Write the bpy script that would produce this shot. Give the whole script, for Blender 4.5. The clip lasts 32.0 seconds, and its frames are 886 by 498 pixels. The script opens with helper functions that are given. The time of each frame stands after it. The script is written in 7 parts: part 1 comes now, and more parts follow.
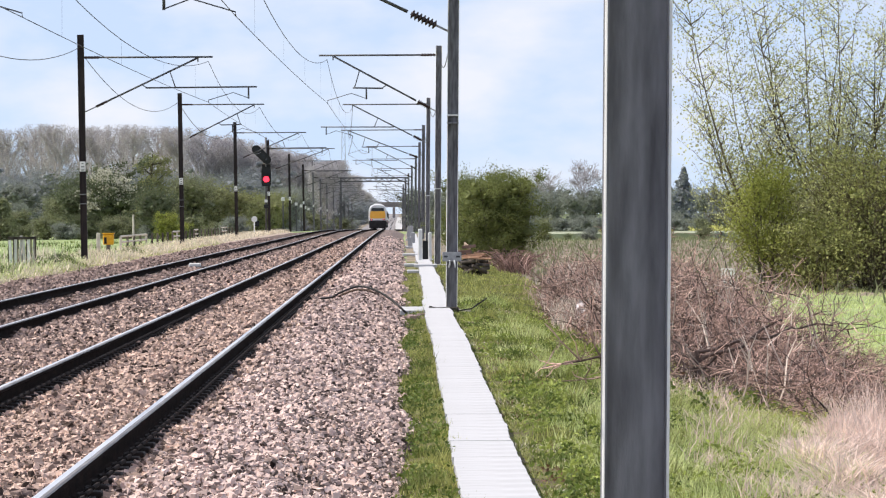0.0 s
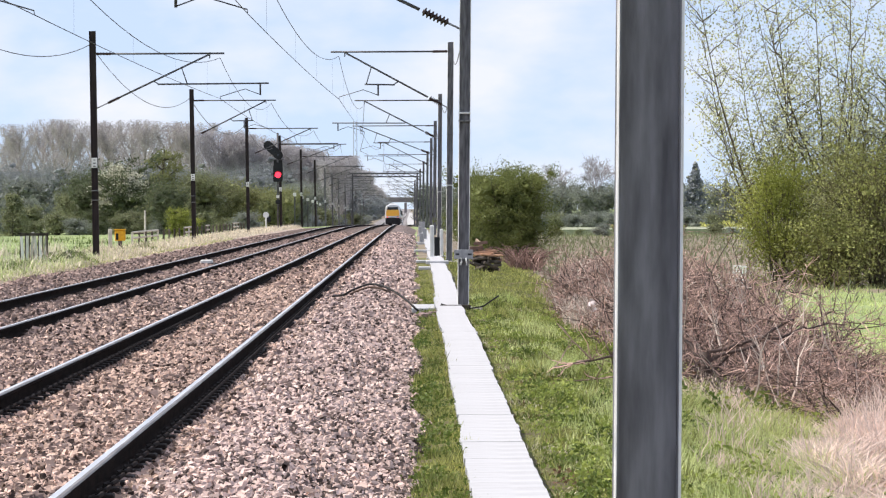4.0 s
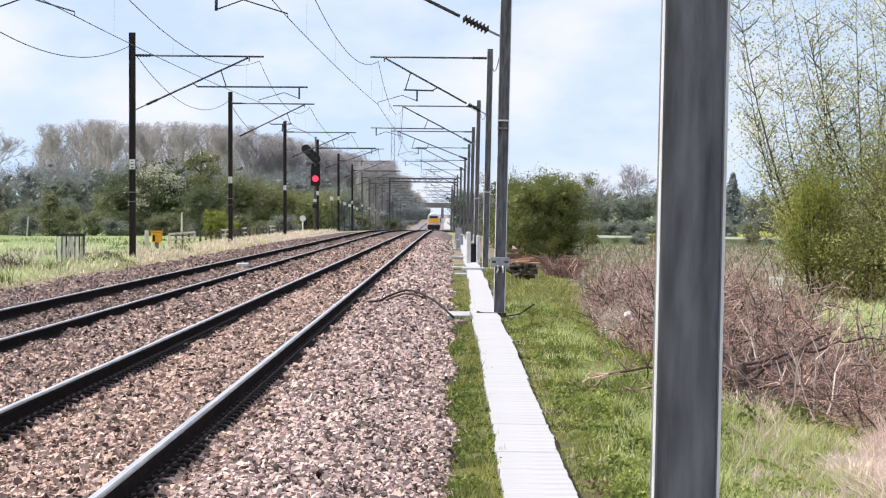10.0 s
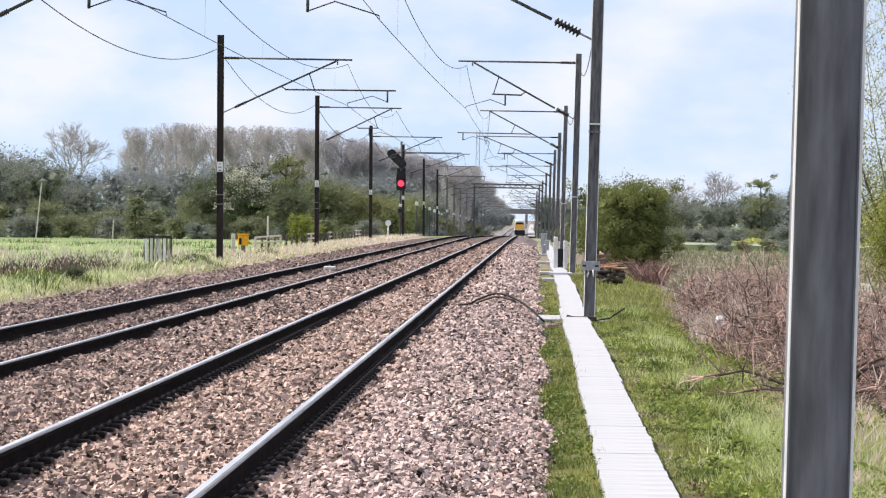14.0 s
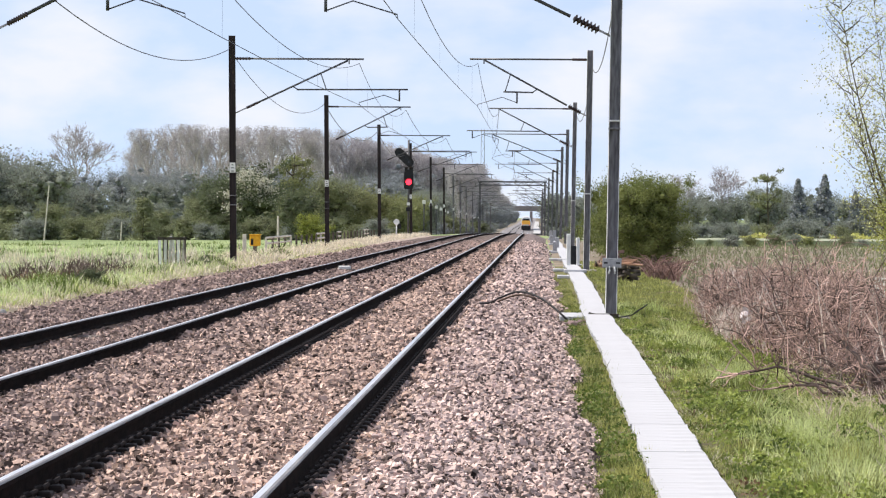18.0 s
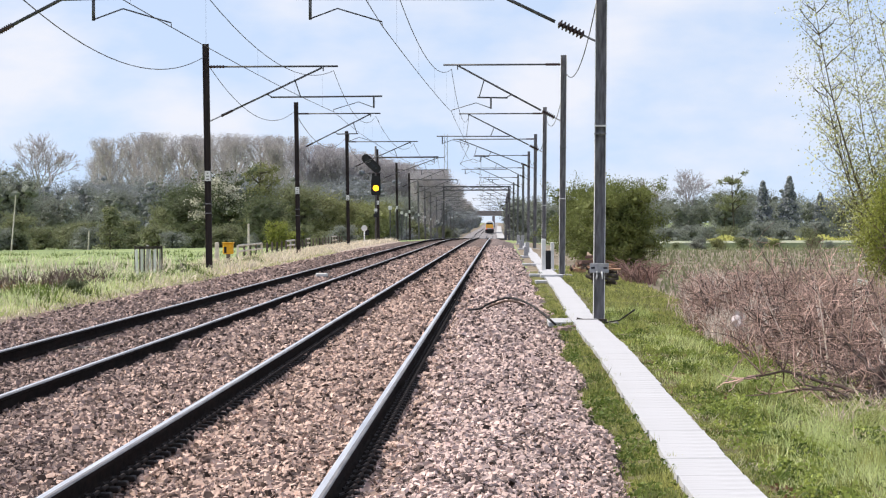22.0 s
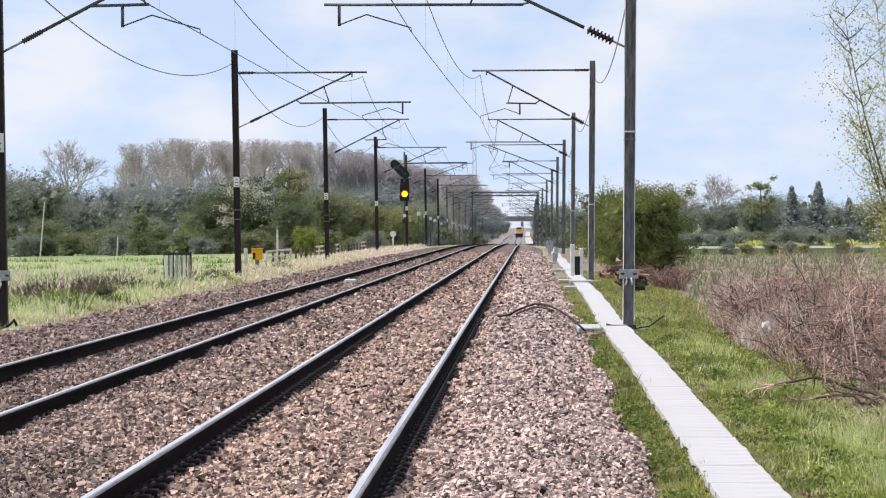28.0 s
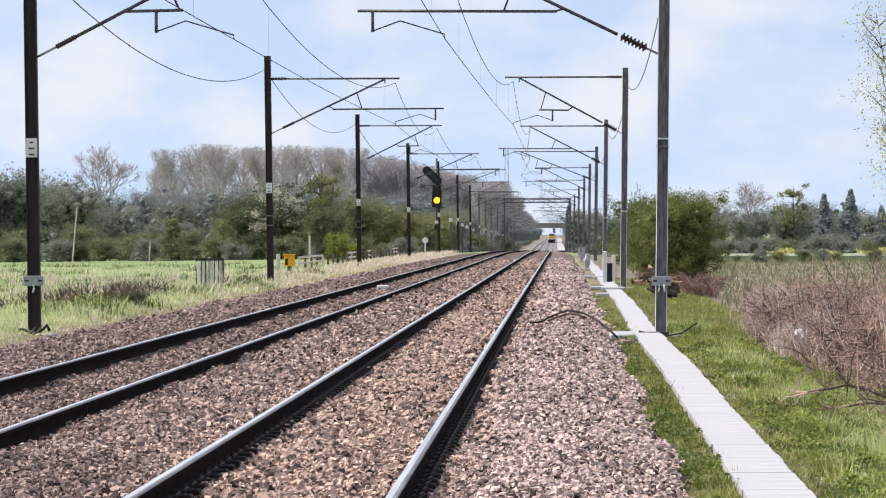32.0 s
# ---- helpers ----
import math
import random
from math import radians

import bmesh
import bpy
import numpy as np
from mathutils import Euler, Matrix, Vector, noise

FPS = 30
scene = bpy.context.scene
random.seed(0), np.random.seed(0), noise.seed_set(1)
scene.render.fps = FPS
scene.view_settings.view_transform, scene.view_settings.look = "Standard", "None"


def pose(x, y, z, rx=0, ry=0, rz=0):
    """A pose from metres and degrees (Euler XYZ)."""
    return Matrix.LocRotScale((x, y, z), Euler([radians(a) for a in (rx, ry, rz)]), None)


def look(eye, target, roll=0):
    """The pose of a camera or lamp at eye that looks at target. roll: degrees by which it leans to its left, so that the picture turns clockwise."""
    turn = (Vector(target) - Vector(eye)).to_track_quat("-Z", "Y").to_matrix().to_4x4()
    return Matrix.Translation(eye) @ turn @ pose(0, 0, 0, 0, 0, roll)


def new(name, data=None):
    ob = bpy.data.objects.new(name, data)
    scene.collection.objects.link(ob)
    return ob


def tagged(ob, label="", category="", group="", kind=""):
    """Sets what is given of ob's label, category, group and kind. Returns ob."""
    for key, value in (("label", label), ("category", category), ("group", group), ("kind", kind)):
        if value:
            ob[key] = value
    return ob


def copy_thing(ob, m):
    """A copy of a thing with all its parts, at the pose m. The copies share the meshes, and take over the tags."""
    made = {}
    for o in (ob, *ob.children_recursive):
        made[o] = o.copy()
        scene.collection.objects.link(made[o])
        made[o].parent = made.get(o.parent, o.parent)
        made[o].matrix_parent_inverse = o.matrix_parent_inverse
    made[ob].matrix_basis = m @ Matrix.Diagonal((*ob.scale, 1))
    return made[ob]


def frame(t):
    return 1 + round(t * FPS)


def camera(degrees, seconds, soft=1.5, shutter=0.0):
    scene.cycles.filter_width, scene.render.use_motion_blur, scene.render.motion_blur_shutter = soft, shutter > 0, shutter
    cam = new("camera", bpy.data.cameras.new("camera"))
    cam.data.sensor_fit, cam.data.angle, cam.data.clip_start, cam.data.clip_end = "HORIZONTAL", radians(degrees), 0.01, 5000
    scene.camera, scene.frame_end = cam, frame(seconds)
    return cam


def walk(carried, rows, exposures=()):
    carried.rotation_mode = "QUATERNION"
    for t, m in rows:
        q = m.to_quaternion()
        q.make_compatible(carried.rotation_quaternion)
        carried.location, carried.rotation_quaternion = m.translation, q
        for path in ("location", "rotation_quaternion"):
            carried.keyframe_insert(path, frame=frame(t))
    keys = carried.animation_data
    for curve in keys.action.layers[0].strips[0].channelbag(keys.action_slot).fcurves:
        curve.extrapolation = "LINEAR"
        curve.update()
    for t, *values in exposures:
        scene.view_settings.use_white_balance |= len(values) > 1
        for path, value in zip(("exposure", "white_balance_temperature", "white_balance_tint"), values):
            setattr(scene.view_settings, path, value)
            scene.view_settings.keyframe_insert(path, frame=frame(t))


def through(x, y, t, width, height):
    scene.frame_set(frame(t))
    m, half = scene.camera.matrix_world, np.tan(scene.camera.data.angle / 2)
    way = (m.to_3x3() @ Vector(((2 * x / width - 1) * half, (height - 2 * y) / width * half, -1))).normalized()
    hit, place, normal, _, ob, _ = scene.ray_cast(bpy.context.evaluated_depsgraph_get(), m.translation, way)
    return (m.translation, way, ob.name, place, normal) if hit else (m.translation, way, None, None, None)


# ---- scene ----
# Camera rows: seconds, x, y, z (metres), turn to the right, tilt up, roll (degrees)
CAM = [
    (0, 1.883, 0.301, 1.457, 0.466, -0.448, -0.309),
    (0.5, 1.877, 0.297, 1.475, 0.514, -0.493, -0.344),
    (1, 1.873, 0.297, 1.485, 0.431, -0.550, -0.366),
    (1.5, 1.872, 0.298, 1.492, 0.384, -0.576, -0.380),
    (2, 1.884, 0.302, 1.496, 0.382, -0.587, -0.391),
    (2.5, 1.886, 0.302, 1.497, 0.412, -0.576, -0.398),
    (3, 1.885, 0.301, 1.499, 0.423, -0.551, -0.368),
    (3.5, 1.883, 0.297, 1.501, 0.395, -0.488, -0.318),
    (5.5, 1.880, 0.295, 1.504, 0.097, -0.639, -0.164),
    (6, 1.877, 0.296, 1.504, 0.048, -0.671, -0.144),
    (6.5, 1.884, 0.299, 1.507, -0.031, -0.722, -0.137),
    (7, 1.875, 0.312, 1.511, -0.057, -0.848, -0.111),
    (7.5, 1.872, 0.317, 1.516, -0.021, -1.049, -0.047),
    (8, 1.870, 0.325, 1.525, 0.102, -1.202, 0.034),
    (8.5, 1.869, 0.343, 1.541, 0.205, -1.204, 0.146),
    (9, 1.878, 0.376, 1.575, 0.198, -1.054, 0.317),
    (9.5, 1.869, 0.361, 1.541, 0.081, -0.738, 0.461),
    (10, 1.871, 0.360, 1.525, -0.098, -0.438, 0.611),
    (10.5, 1.875, 0.376, 1.514, -0.280, -0.244, 0.722),
    (11, 1.867, 0.399, 1.504, -0.446, -0.192, 0.766),
    (11.5, 1.871, 0.414, 1.492, -0.562, -0.251, 0.757),
    (12, 1.872, 0.437, 1.479, -0.645, -0.350, 0.712),
    (12.5, 1.878, 0.462, 1.463, -0.716, -0.420, 0.682),
    (13, 1.881, 0.494, 1.440, -0.797, -0.419, 0.714),
    (13.5, 1.827, 0.544, 1.459, -0.890, -0.451, 0.857),
    (14, 1.753, 0.587, 1.471, -1.085, -0.381, 0.997),
    (14.3, 1.723, 0.604, 1.474, -1.251, -0.270, 0.995),
    (14.5, 1.702, 0.616, 1.476, -1.351, -0.230, 1.050),
    (16.5, 1.554, 0.670, 1.475, -1.009, -0.514, 0.500),
    (17, 1.550, 0.692, 1.479, -0.812, -0.624, 0.422),
    (17.5, 1.519, 0.716, 1.477, -0.892, -0.545, 0.390),
    (18, 1.460, 0.735, 1.478, -1.139, -0.404, 0.364),
    (18.5, 1.350, 0.751, 1.481, -1.340, -0.402, 0.329),
    (19, 1.230, 0.768, 1.487, -1.354, -0.404, 0.278),
    (19.5, 1.141, 0.777, 1.492, -1.238, -0.502, 0.205),
    (19.6, 1.124, 0.777, 1.493, -1.191, -0.524, 0.179),
    (20, 1.054, 0.779, 1.496, -1.050, -0.578, 0.094),
    (20.5, 1.028, 0.776, 1.499, -0.933, -0.613, 0.012),
    (21, 1.018, 0.773, 1.501, -0.801, -0.516, -0.066),
    (21.5, 1.014, 0.768, 1.502, -0.721, -0.413, -0.145),
    (22, 1.011, 0.766, 1.503, -0.690, -0.341, -0.225),
    (22.5, 1.023, 0.762, 1.504, -0.710, -0.369, -0.326),
    (23, 1.015, 0.755, 1.503, -0.701, -0.453, -0.433),
    (23.5, 1.018, 0.752, 1.503, -0.652, -0.575, -0.529),
    (24, 1.023, 0.750, 1.503, -0.585, -0.668, -0.622),
    (24.5, 1.019, 0.752, 1.503, -0.550, -0.706, -0.704),
    (25, 1.027, 0.757, 1.504, -0.546, -0.675, -0.749),
    (25.5, 1.014, 0.763, 1.505, -0.523, -0.591, -0.748),
    (27.5, 1.009, 0.805, 1.512, -0.810, -0.286, -0.358),
    (28, 0.997, 0.815, 1.513, -1.027, -0.274, -0.298),
    (28.5, 1.013, 0.796, 1.511, -1.184, -0.276, -0.290),
    (29, 1.009, 0.785, 1.511, -1.252, -0.277, -0.265),
    (29.5, 1.001, 0.782, 1.510, -1.286, -0.256, -0.253),
    (30, 1.004, 0.778, 1.511, -1.300, -0.196, -0.217),
    (30.5, 1.007, 0.781, 1.511, -1.333, -0.121, -0.182),
    (31, 1.006, 0.787, 1.511, -1.374, -0.077, -0.170),
    (31.5, 1.000, 0.793, 1.512, -1.396, -0.099, -0.169),
    (32, 0.981, 0.803, 1.513, -1.402, -0.197, -0.116),
]

def aim(x, y, z, turn, tilt, roll):
    a, b = radians(turn), radians(tilt)
    way = Vector((math.sin(a) * math.cos(b), math.cos(a) * math.cos(b), math.sin(b)))
    return look((x, y, z), Vector((x, y, z)) + 50 * way, roll)


cam = camera(10.42, 32.0, soft=1.2)
walk(cam, [(r[0], aim(*r[1:])) for r in CAM], exposures=[(0, 0.05), (1, 0.09), (4, 0.09), (7, 0.07), (9, 0.13), (10, 0.12), (12, 0.08), (14, 0.1), (18, 0.07), (22, 0.03), (26, 0.02), (32, -0.02)])

# ---- light ----
SUN_TO = Vector((-0.64, 0.04, 0.77)).normalized()
world = bpy.data.worlds.new("sky")
scene.world = world
world.use_nodes = True
wn, wl = world.node_tree.nodes, world.node_tree.links
wn.clear()
w_out = wn.new("ShaderNodeOutputWorld")
w_bg = wn.new("ShaderNodeBackground")
w_sky = wn.new("ShaderNodeTexSky")
w_sky.sky_type = 'NISHITA'
w_sky.sun_disc = False
w_sky.sun_elevation = math.asin(SUN_TO.z)
w_sky.sun_rotation = math.atan2(SUN_TO.x, SUN_TO.y)
w_sky.dust_density, w_sky.air_density, w_sky.ozone_density = 0.3, 1.0, 3.0
w_bg.inputs["Strength"].default_value = 0.15

w_co = wn.new("ShaderNodeTexCoord")
w_up = wn.new("ShaderNodeMapping")
w_up.inputs["Location"].default_value = (0, 0, 0.22)
wl.new(w_co.outputs["Generated"], w_up.inputs["Vector"])
wl.new(w_up.outputs["Vector"], w_sky.inputs["Vector"])
w_map = wn.new("ShaderNodeMapping")
w_map.inputs["Scale"].default_value = (1.0, 1.0, 2.2)
w_n = wn.new("ShaderNodeTexNoise")
w_n.inputs["Scale"].default_value = 26.0
w_n.inputs["Detail"].default_value = 6.0
w_n.inputs["Roughness"].default_value = 0.5
w_r = wn.new("ShaderNodeValToRGB")
w_r.color_ramp.elements[0].position, w_r.color_ramp.elements[1].position = 0.42, 0.67
w_r.color_ramp.elements[0].color = (0.29, 0.29, 0.29, 1)
w_r.color_ramp.elements[1].color = (0.9, 0.9, 0.9, 1)
w_hue = wn.new("ShaderNodeMix")
w_hue.data_type, w_hue.blend_type = 'RGBA', 'MULTIPLY'
w_hue.inputs["Factor"].default_value = 1.0
w_hue.inputs[7].default_value = (1.70, 1.46, 1.315, 1)
w_mix = wn.new("ShaderNodeMix")
w_mix.data_type = 'RGBA'
w_mix.inputs[7].default_value = (5.95, 6.02, 6.48, 1)
wl.new(w_co.outputs["Generated"], w_map.inputs["Vector"])
wl.new(w_map.outputs["Vector"], w_n.inputs["Vector"])
wl.new(w_n.outputs["Fac"], w_r.inputs["Fac"])
wl.new(w_r.outputs["Color"], w_mix.inputs["Factor"])
wl.new(w_sky.outputs["Color"], w_hue.inputs[6])
wl.new(w_hue.outputs[2], w_mix.inputs[6])
wl.new(w_mix.outputs[2], w_bg.inputs["Color"])
wl.new(w_bg.outputs["Background"], w_out.inputs["Surface"])

sun = new("sun", bpy.data.lights.new("sun", 'SUN'))
sun.data.energy, sun.data.angle, sun.data.color = 5.0, radians(0.5), (1.0, 0.92, 0.82)
sun.matrix_world = look(SUN_TO * 50, (0, 0, 0))


# ---- materials ----
def material(name, base, dark=None, scale=6.0, rough=0.85, metal=0.0, bump=0.0, bump_scale=40.0, spec=0.3,
             stretch=(1, 1, 1), vary=0.0, glow=None, island=0.0, detail=5.0, gap_shade=False):
    """base and dark mixed by noise in object space; vary: per object; island: per loose piece."""
    m = bpy.data.materials.new(name)
    m.use_nodes = True
    n, l = m.node_tree.nodes, m.node_tree.links
    b = n["Principled BSDF"]
    b.inputs["Roughness"].default_value, b.inputs["Metallic"].default_value = rough, metal
    b.inputs["Specular IOR Level"].default_value = spec
    co = n.new("ShaderNodeTexCoord")
    mp = n.new("ShaderNodeMapping")
    mp.inputs["Scale"].default_value = stretch
    l.new(co.outputs["Object"], mp.inputs["Vector"])
    no = n.new("ShaderNodeTexNoise")
    no.inputs["Scale"].default_value, no.inputs["Detail"].default_value = scale, detail
    l.new(mp.outputs["Vector"], no.inputs["Vector"])
    ra = n.new("ShaderNodeValToRGB")
    ra.color_ramp.elements[0].position, ra.color_ramp.elements[1].position = 0.34, 0.66
    dark = dark or tuple(c * 0.7 for c in base)
    ra.color_ramp.elements[0].color, ra.color_ramp.elements[1].color = (*dark, 1), (*base, 1)
    l.new(no.outputs["Fac"], ra.inputs["Fac"])
    out = ra.outputs["Color"]
    for amount, kind, sock in ((vary, "ShaderNodeObjectInfo", "Random"), (island, "ShaderNodeNewGeometry", "Random Per Island")):
        if amount:
            oi = n.new(kind)
            mr = n.new("ShaderNodeMapRange")
            mr.inputs["To Min"].default_value, mr.inputs["To Max"].default_value = 1 - amount, 1 + amount
            # a share of the pieces darkened like shadowed gaps between stones
            if gap_shade:
                mr.interpolation_type = 'SMOOTHSTEP'
                mr.inputs["From Min"].default_value, mr.inputs["From Max"].default_value = 0.0, 0.6
            l.new(oi.outputs[sock], mr.inputs["Value"])
            hs = n.new("ShaderNodeHueSaturation")
            l.new(mr.outputs["Result"], hs.inputs["Value"])
            l.new(out, hs.inputs["Color"])
            out = hs.outputs["Color"]
    l.new(out, b.inputs["Base Color"])
    if bump:
        nb = n.new("ShaderNodeTexNoise")
        nb.inputs["Scale"].default_value, nb.inputs["Detail"].default_value = bump_scale, 4.0
        l.new(mp.outputs["Vector"], nb.inputs["Vector"])
        bu = n.new("ShaderNodeBump")
        bu.inputs["Strength"].default_value, bu.inputs["Distance"].default_value = bump, 0.02
        l.new(nb.outputs["Fac"], bu.inputs["Height"])
        l.new(bu.outputs["Normal"], b.inputs["Normal"])
    if glow:
        b.inputs["Emission Color"].default_value, b.inputs["Emission Strength"].default_value = (*glow[0], 1), glow[1]
    return m


def leafy(name, base, dark, island=0.35, rough=0.6, through=0.35):
    """Leaves and grass: light passes through them."""
    m = material(name, base, dark, scale=0.7, rough=rough, island=island, spec=0.25)
    n, l = m.node_tree.nodes, m.node_tree.links
    b = n["Principled BSDF"]
    tr = n.new("ShaderNodeBsdfTranslucent")
    mx = n.new("ShaderNodeMixShader")
    mx.inputs["Fac"].default_value = through
    l.new(b.inputs["Base Color"].links[0].from_socket, tr.inputs["Color"])
    l.new(b.outputs["BSDF"], mx.inputs[1])
    l.new(tr.outputs["BSDF"], mx.inputs[2])
    l.new(mx.outputs["Shader"], n["Material Output"].inputs["Surface"])
    return m


def stone_bed(name, a, b_, scale, rough=0.9):
    """A bed of broken stone, for stretches where single stones are too small to be built."""
    m = bpy.data.materials.new(name)
    m.use_nodes = True
    n, l = m.node_tree.nodes, m.node_tree.links
    b = n["Principled BSDF"]
    b.inputs["Roughness"].default_value = rough
    b.inputs["Specular IOR Level"].default_value = 0.2
    co = n.new("ShaderNodeTexCoord")
    vo = n.new("ShaderNodeTexVoronoi")
    vo.inputs["Scale"].default_value = scale
    l.new(co.outputs["Object"], vo.inputs["Vector"])
    big = n.new("ShaderNodeTexNoise")
    big.inputs["Scale"].default_value = 0.6
    big.inputs["Detail"].default_value = 3.0
    l.new(co.outputs["Object"], big.inputs["Vector"])
    ra = n.new("ShaderNodeValToRGB")
    ra.color_ramp.elements[0].color, ra.color_ramp.elements[1].color = (*b_, 1), (*a, 1)
    sep = n.new("ShaderNodeSeparateColor")
    l.new(vo.outputs["Color"], sep.inputs["Color"])
    l.new(sep.outputs["Red"], ra.inputs["Fac"])
    mx = n.new("ShaderNodeMix")
    mx.data_type, mx.blend_type = 'RGBA', 'MULTIPLY'
    mx.inputs["Factor"].default_value = 0.6
    ra2 = n.new("ShaderNodeValToRGB")
    ra2.color_ramp.elements[0].position, ra2.color_ramp.elements[1].position = 0.35, 0.65
    ra2.color_ramp.elements[0].color = (0.62, 0.55, 0.5, 1)
    l.new(big.outputs["Fac"], ra2.inputs["Fac"])
    l.new(ra.outputs["Color"], mx.inputs[6])
    l.new(ra2.outputs["Color"], mx.inputs[7])
    l.new(mx.outputs[2], b.inputs["Base Color"])
    bu = n.new("ShaderNodeBump")
    bu.inputs["Strength"].default_value, bu.inputs["Distance"].default_value = 1.0, 0.03
    inv = n.new("ShaderNodeMath")
    inv.operation = 'SUBTRACT'
    inv.inputs[0].default_value = 1.0
    l.new(vo.outputs["Distance"], inv.inputs[1])
    l.new(inv.outputs[0], bu.inputs["Height"])
    l.new(bu.outputs["Normal"], b.inputs["Normal"])
    return m


M = {}
# Near bed coloured almost black, deepening the shade between the loose stones
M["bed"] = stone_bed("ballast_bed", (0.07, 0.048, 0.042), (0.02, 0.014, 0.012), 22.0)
# Ballast paled and greyed to imitate haze over the farthest stretch
M["bed_haze"] = stone_bed("haze_grey_ballast", (0.36, 0.345, 0.35), (0.22, 0.21, 0.215), 9.0)
# Next three: far bed colours, with the stones' average shading folded in
M["bed_clean"] = stone_bed("far_clean_ballast", (0.30, 0.238, 0.224), (0.10, 0.08, 0.075), 9.0)
M["bed_mid"] = stone_bed("far_brown_ballast", (0.25, 0.19, 0.167), (0.085, 0.065, 0.058), 9.0)
M["bed_dirty"] = stone_bed("far_dirty_ballast", (0.20, 0.148, 0.13), (0.065, 0.05, 0.046), 9.0)
# Some stones in each mix are coloured dark to pass for shaded gaps
M["stone"] = material("clean_ballast_stone", (0.51, 0.39, 0.352), (0.305, 0.232, 0.209), scale=3.0, rough=0.9, island=0.78, spec=0.12, gap_shade=True)
M["stone_mid"] = material("brown_ballast_stone", (0.49, 0.357, 0.298), (0.24, 0.174, 0.146), scale=3.0, rough=0.9, island=0.78, spec=0.12, gap_shade=True)
M["stone_dirty"] = material("dirty_ballast_stone", (0.35, 0.26, 0.228), (0.142, 0.108, 0.097), scale=2.0, rough=0.95, island=0.65, spec=0.12, gap_shade=True)
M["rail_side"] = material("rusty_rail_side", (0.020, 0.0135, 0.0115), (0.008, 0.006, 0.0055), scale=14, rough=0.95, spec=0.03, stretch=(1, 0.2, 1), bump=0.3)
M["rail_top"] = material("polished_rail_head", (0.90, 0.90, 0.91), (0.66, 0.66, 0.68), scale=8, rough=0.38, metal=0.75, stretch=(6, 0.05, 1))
M["rail_dull"] = material("dull_rail_shoulder", (0.32, 0.30, 0.29), (0.15, 0.135, 0.13), scale=10, rough=0.5, metal=0.3, stretch=(6, 0.08, 1), spec=0.2)
M["sleeper"] = material("dirty_concrete_sleeper", (0.30, 0.265, 0.24), (0.16, 0.135, 0.12), scale=7, rough=0.95, vary=0.2, spec=0.1)
# Rust colour taken down so clips sink into the shade beside the rail
M["clip"] = material("shade_dark_rusty_clip", (0.03, 0.021, 0.018), (0.014, 0.011, 0.01), rough=0.8, metal=0.1)
M["galv"] = material("weathered_galvanised_steel", (0.28, 0.275, 0.288), (0.11, 0.107, 0.113), scale=3.5, rough=0.65, metal=0.0, stretch=(5, 5, 0.8), bump=0.15, bump_scale=60, detail=10)
# Much paler than the mast, standing in for sun on its flange edges
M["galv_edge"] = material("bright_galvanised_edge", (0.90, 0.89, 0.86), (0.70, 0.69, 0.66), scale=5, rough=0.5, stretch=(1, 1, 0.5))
M["brown_steel"] = material("rust_brown_steel", (0.05, 0.036, 0.034), (0.024, 0.019, 0.02), scale=3, rough=0.7, stretch=(5, 5, 0.5), bump=0.2)
M["tube"] = material("grey_steel_tube", (0.12, 0.12, 0.125), (0.07, 0.07, 0.075), scale=5, rough=0.5, metal=0.4)
M["wire"] = material("weathered_copper_wire", (0.09, 0.085, 0.08), (0.05, 0.05, 0.05), scale=5, rough=0.6, metal=0.3)
M["porcelain"] = material("brown_porcelain", (0.05, 0.026, 0.022), (0.03, 0.016, 0.014), rough=0.25, spec=0.5)
M["concrete"] = material("pale_concrete", (0.52, 0.52, 0.54), (0.43, 0.43, 0.445), scale=3.0, rough=0.9, bump=0.2, bump_scale=70, vary=0.02, spec=0.2)
M["old_concrete"] = material("lichened_concrete", (0.56, 0.54, 0.50), (0.30, 0.28, 0.25), scale=7.0, rough=0.95, bump=0.4)
M["plate"] = material("grey_metal_plate", (0.42, 0.42, 0.43), (0.30, 0.30, 0.31), scale=14, rough=0.5, metal=0.4)
M["white_cable"] = material("white_cable_sheath", (0.8, 0.8, 0.8), rough=0.5)
M["white_paint"] = material("white_painted_metal", (0.78, 0.78, 0.76), (0.66, 0.66, 0.64), scale=4, rough=0.6, vary=0.05)
M["print"] = material("dark_print", (0.05, 0.05, 0.06), rough=0.7)
M["black"] = material("matt_black_paint", (0.018, 0.019, 0.021), (0.01, 0.011, 0.012), rough=0.6)
M["rubber"] = material("black_rubber_hose", (0.022, 0.02, 0.02), rough=0.6)
M["orange"] = material("worn_brown_pipe", (0.10, 0.06, 0.04), (0.06, 0.035, 0.025), rough=0.7)
M["yellow"] = material("signal_yellow_paint", (0.78, 0.42, 0.02), (0.62, 0.32, 0.02), scale=9, rough=0.55)
M["train_yellow"] = material("train_yellow_paint", (1.0, 0.52, 0.07), (0.94, 0.45, 0.055), scale=2, rough=0.35, spec=0.5)
M["train_white"] = material("train_white_paint", (0.72, 0.72, 0.74), (0.6, 0.6, 0.62), scale=1, rough=0.35, spec=0.5)
M["train_red"] = material("train_dark_red_paint", (0.30, 0.03, 0.045), (0.2, 0.02, 0.03), scale=1, rough=0.35, spec=0.5)
M["train_dark"] = material("dirty_underframe", (0.03, 0.028, 0.03), (0.015, 0.014, 0.015), scale=2, rough=0.8)
M["glass"] = material("dark_tinted_glass", (0.02, 0.022, 0.025), rough=0.08, spec=0.6)
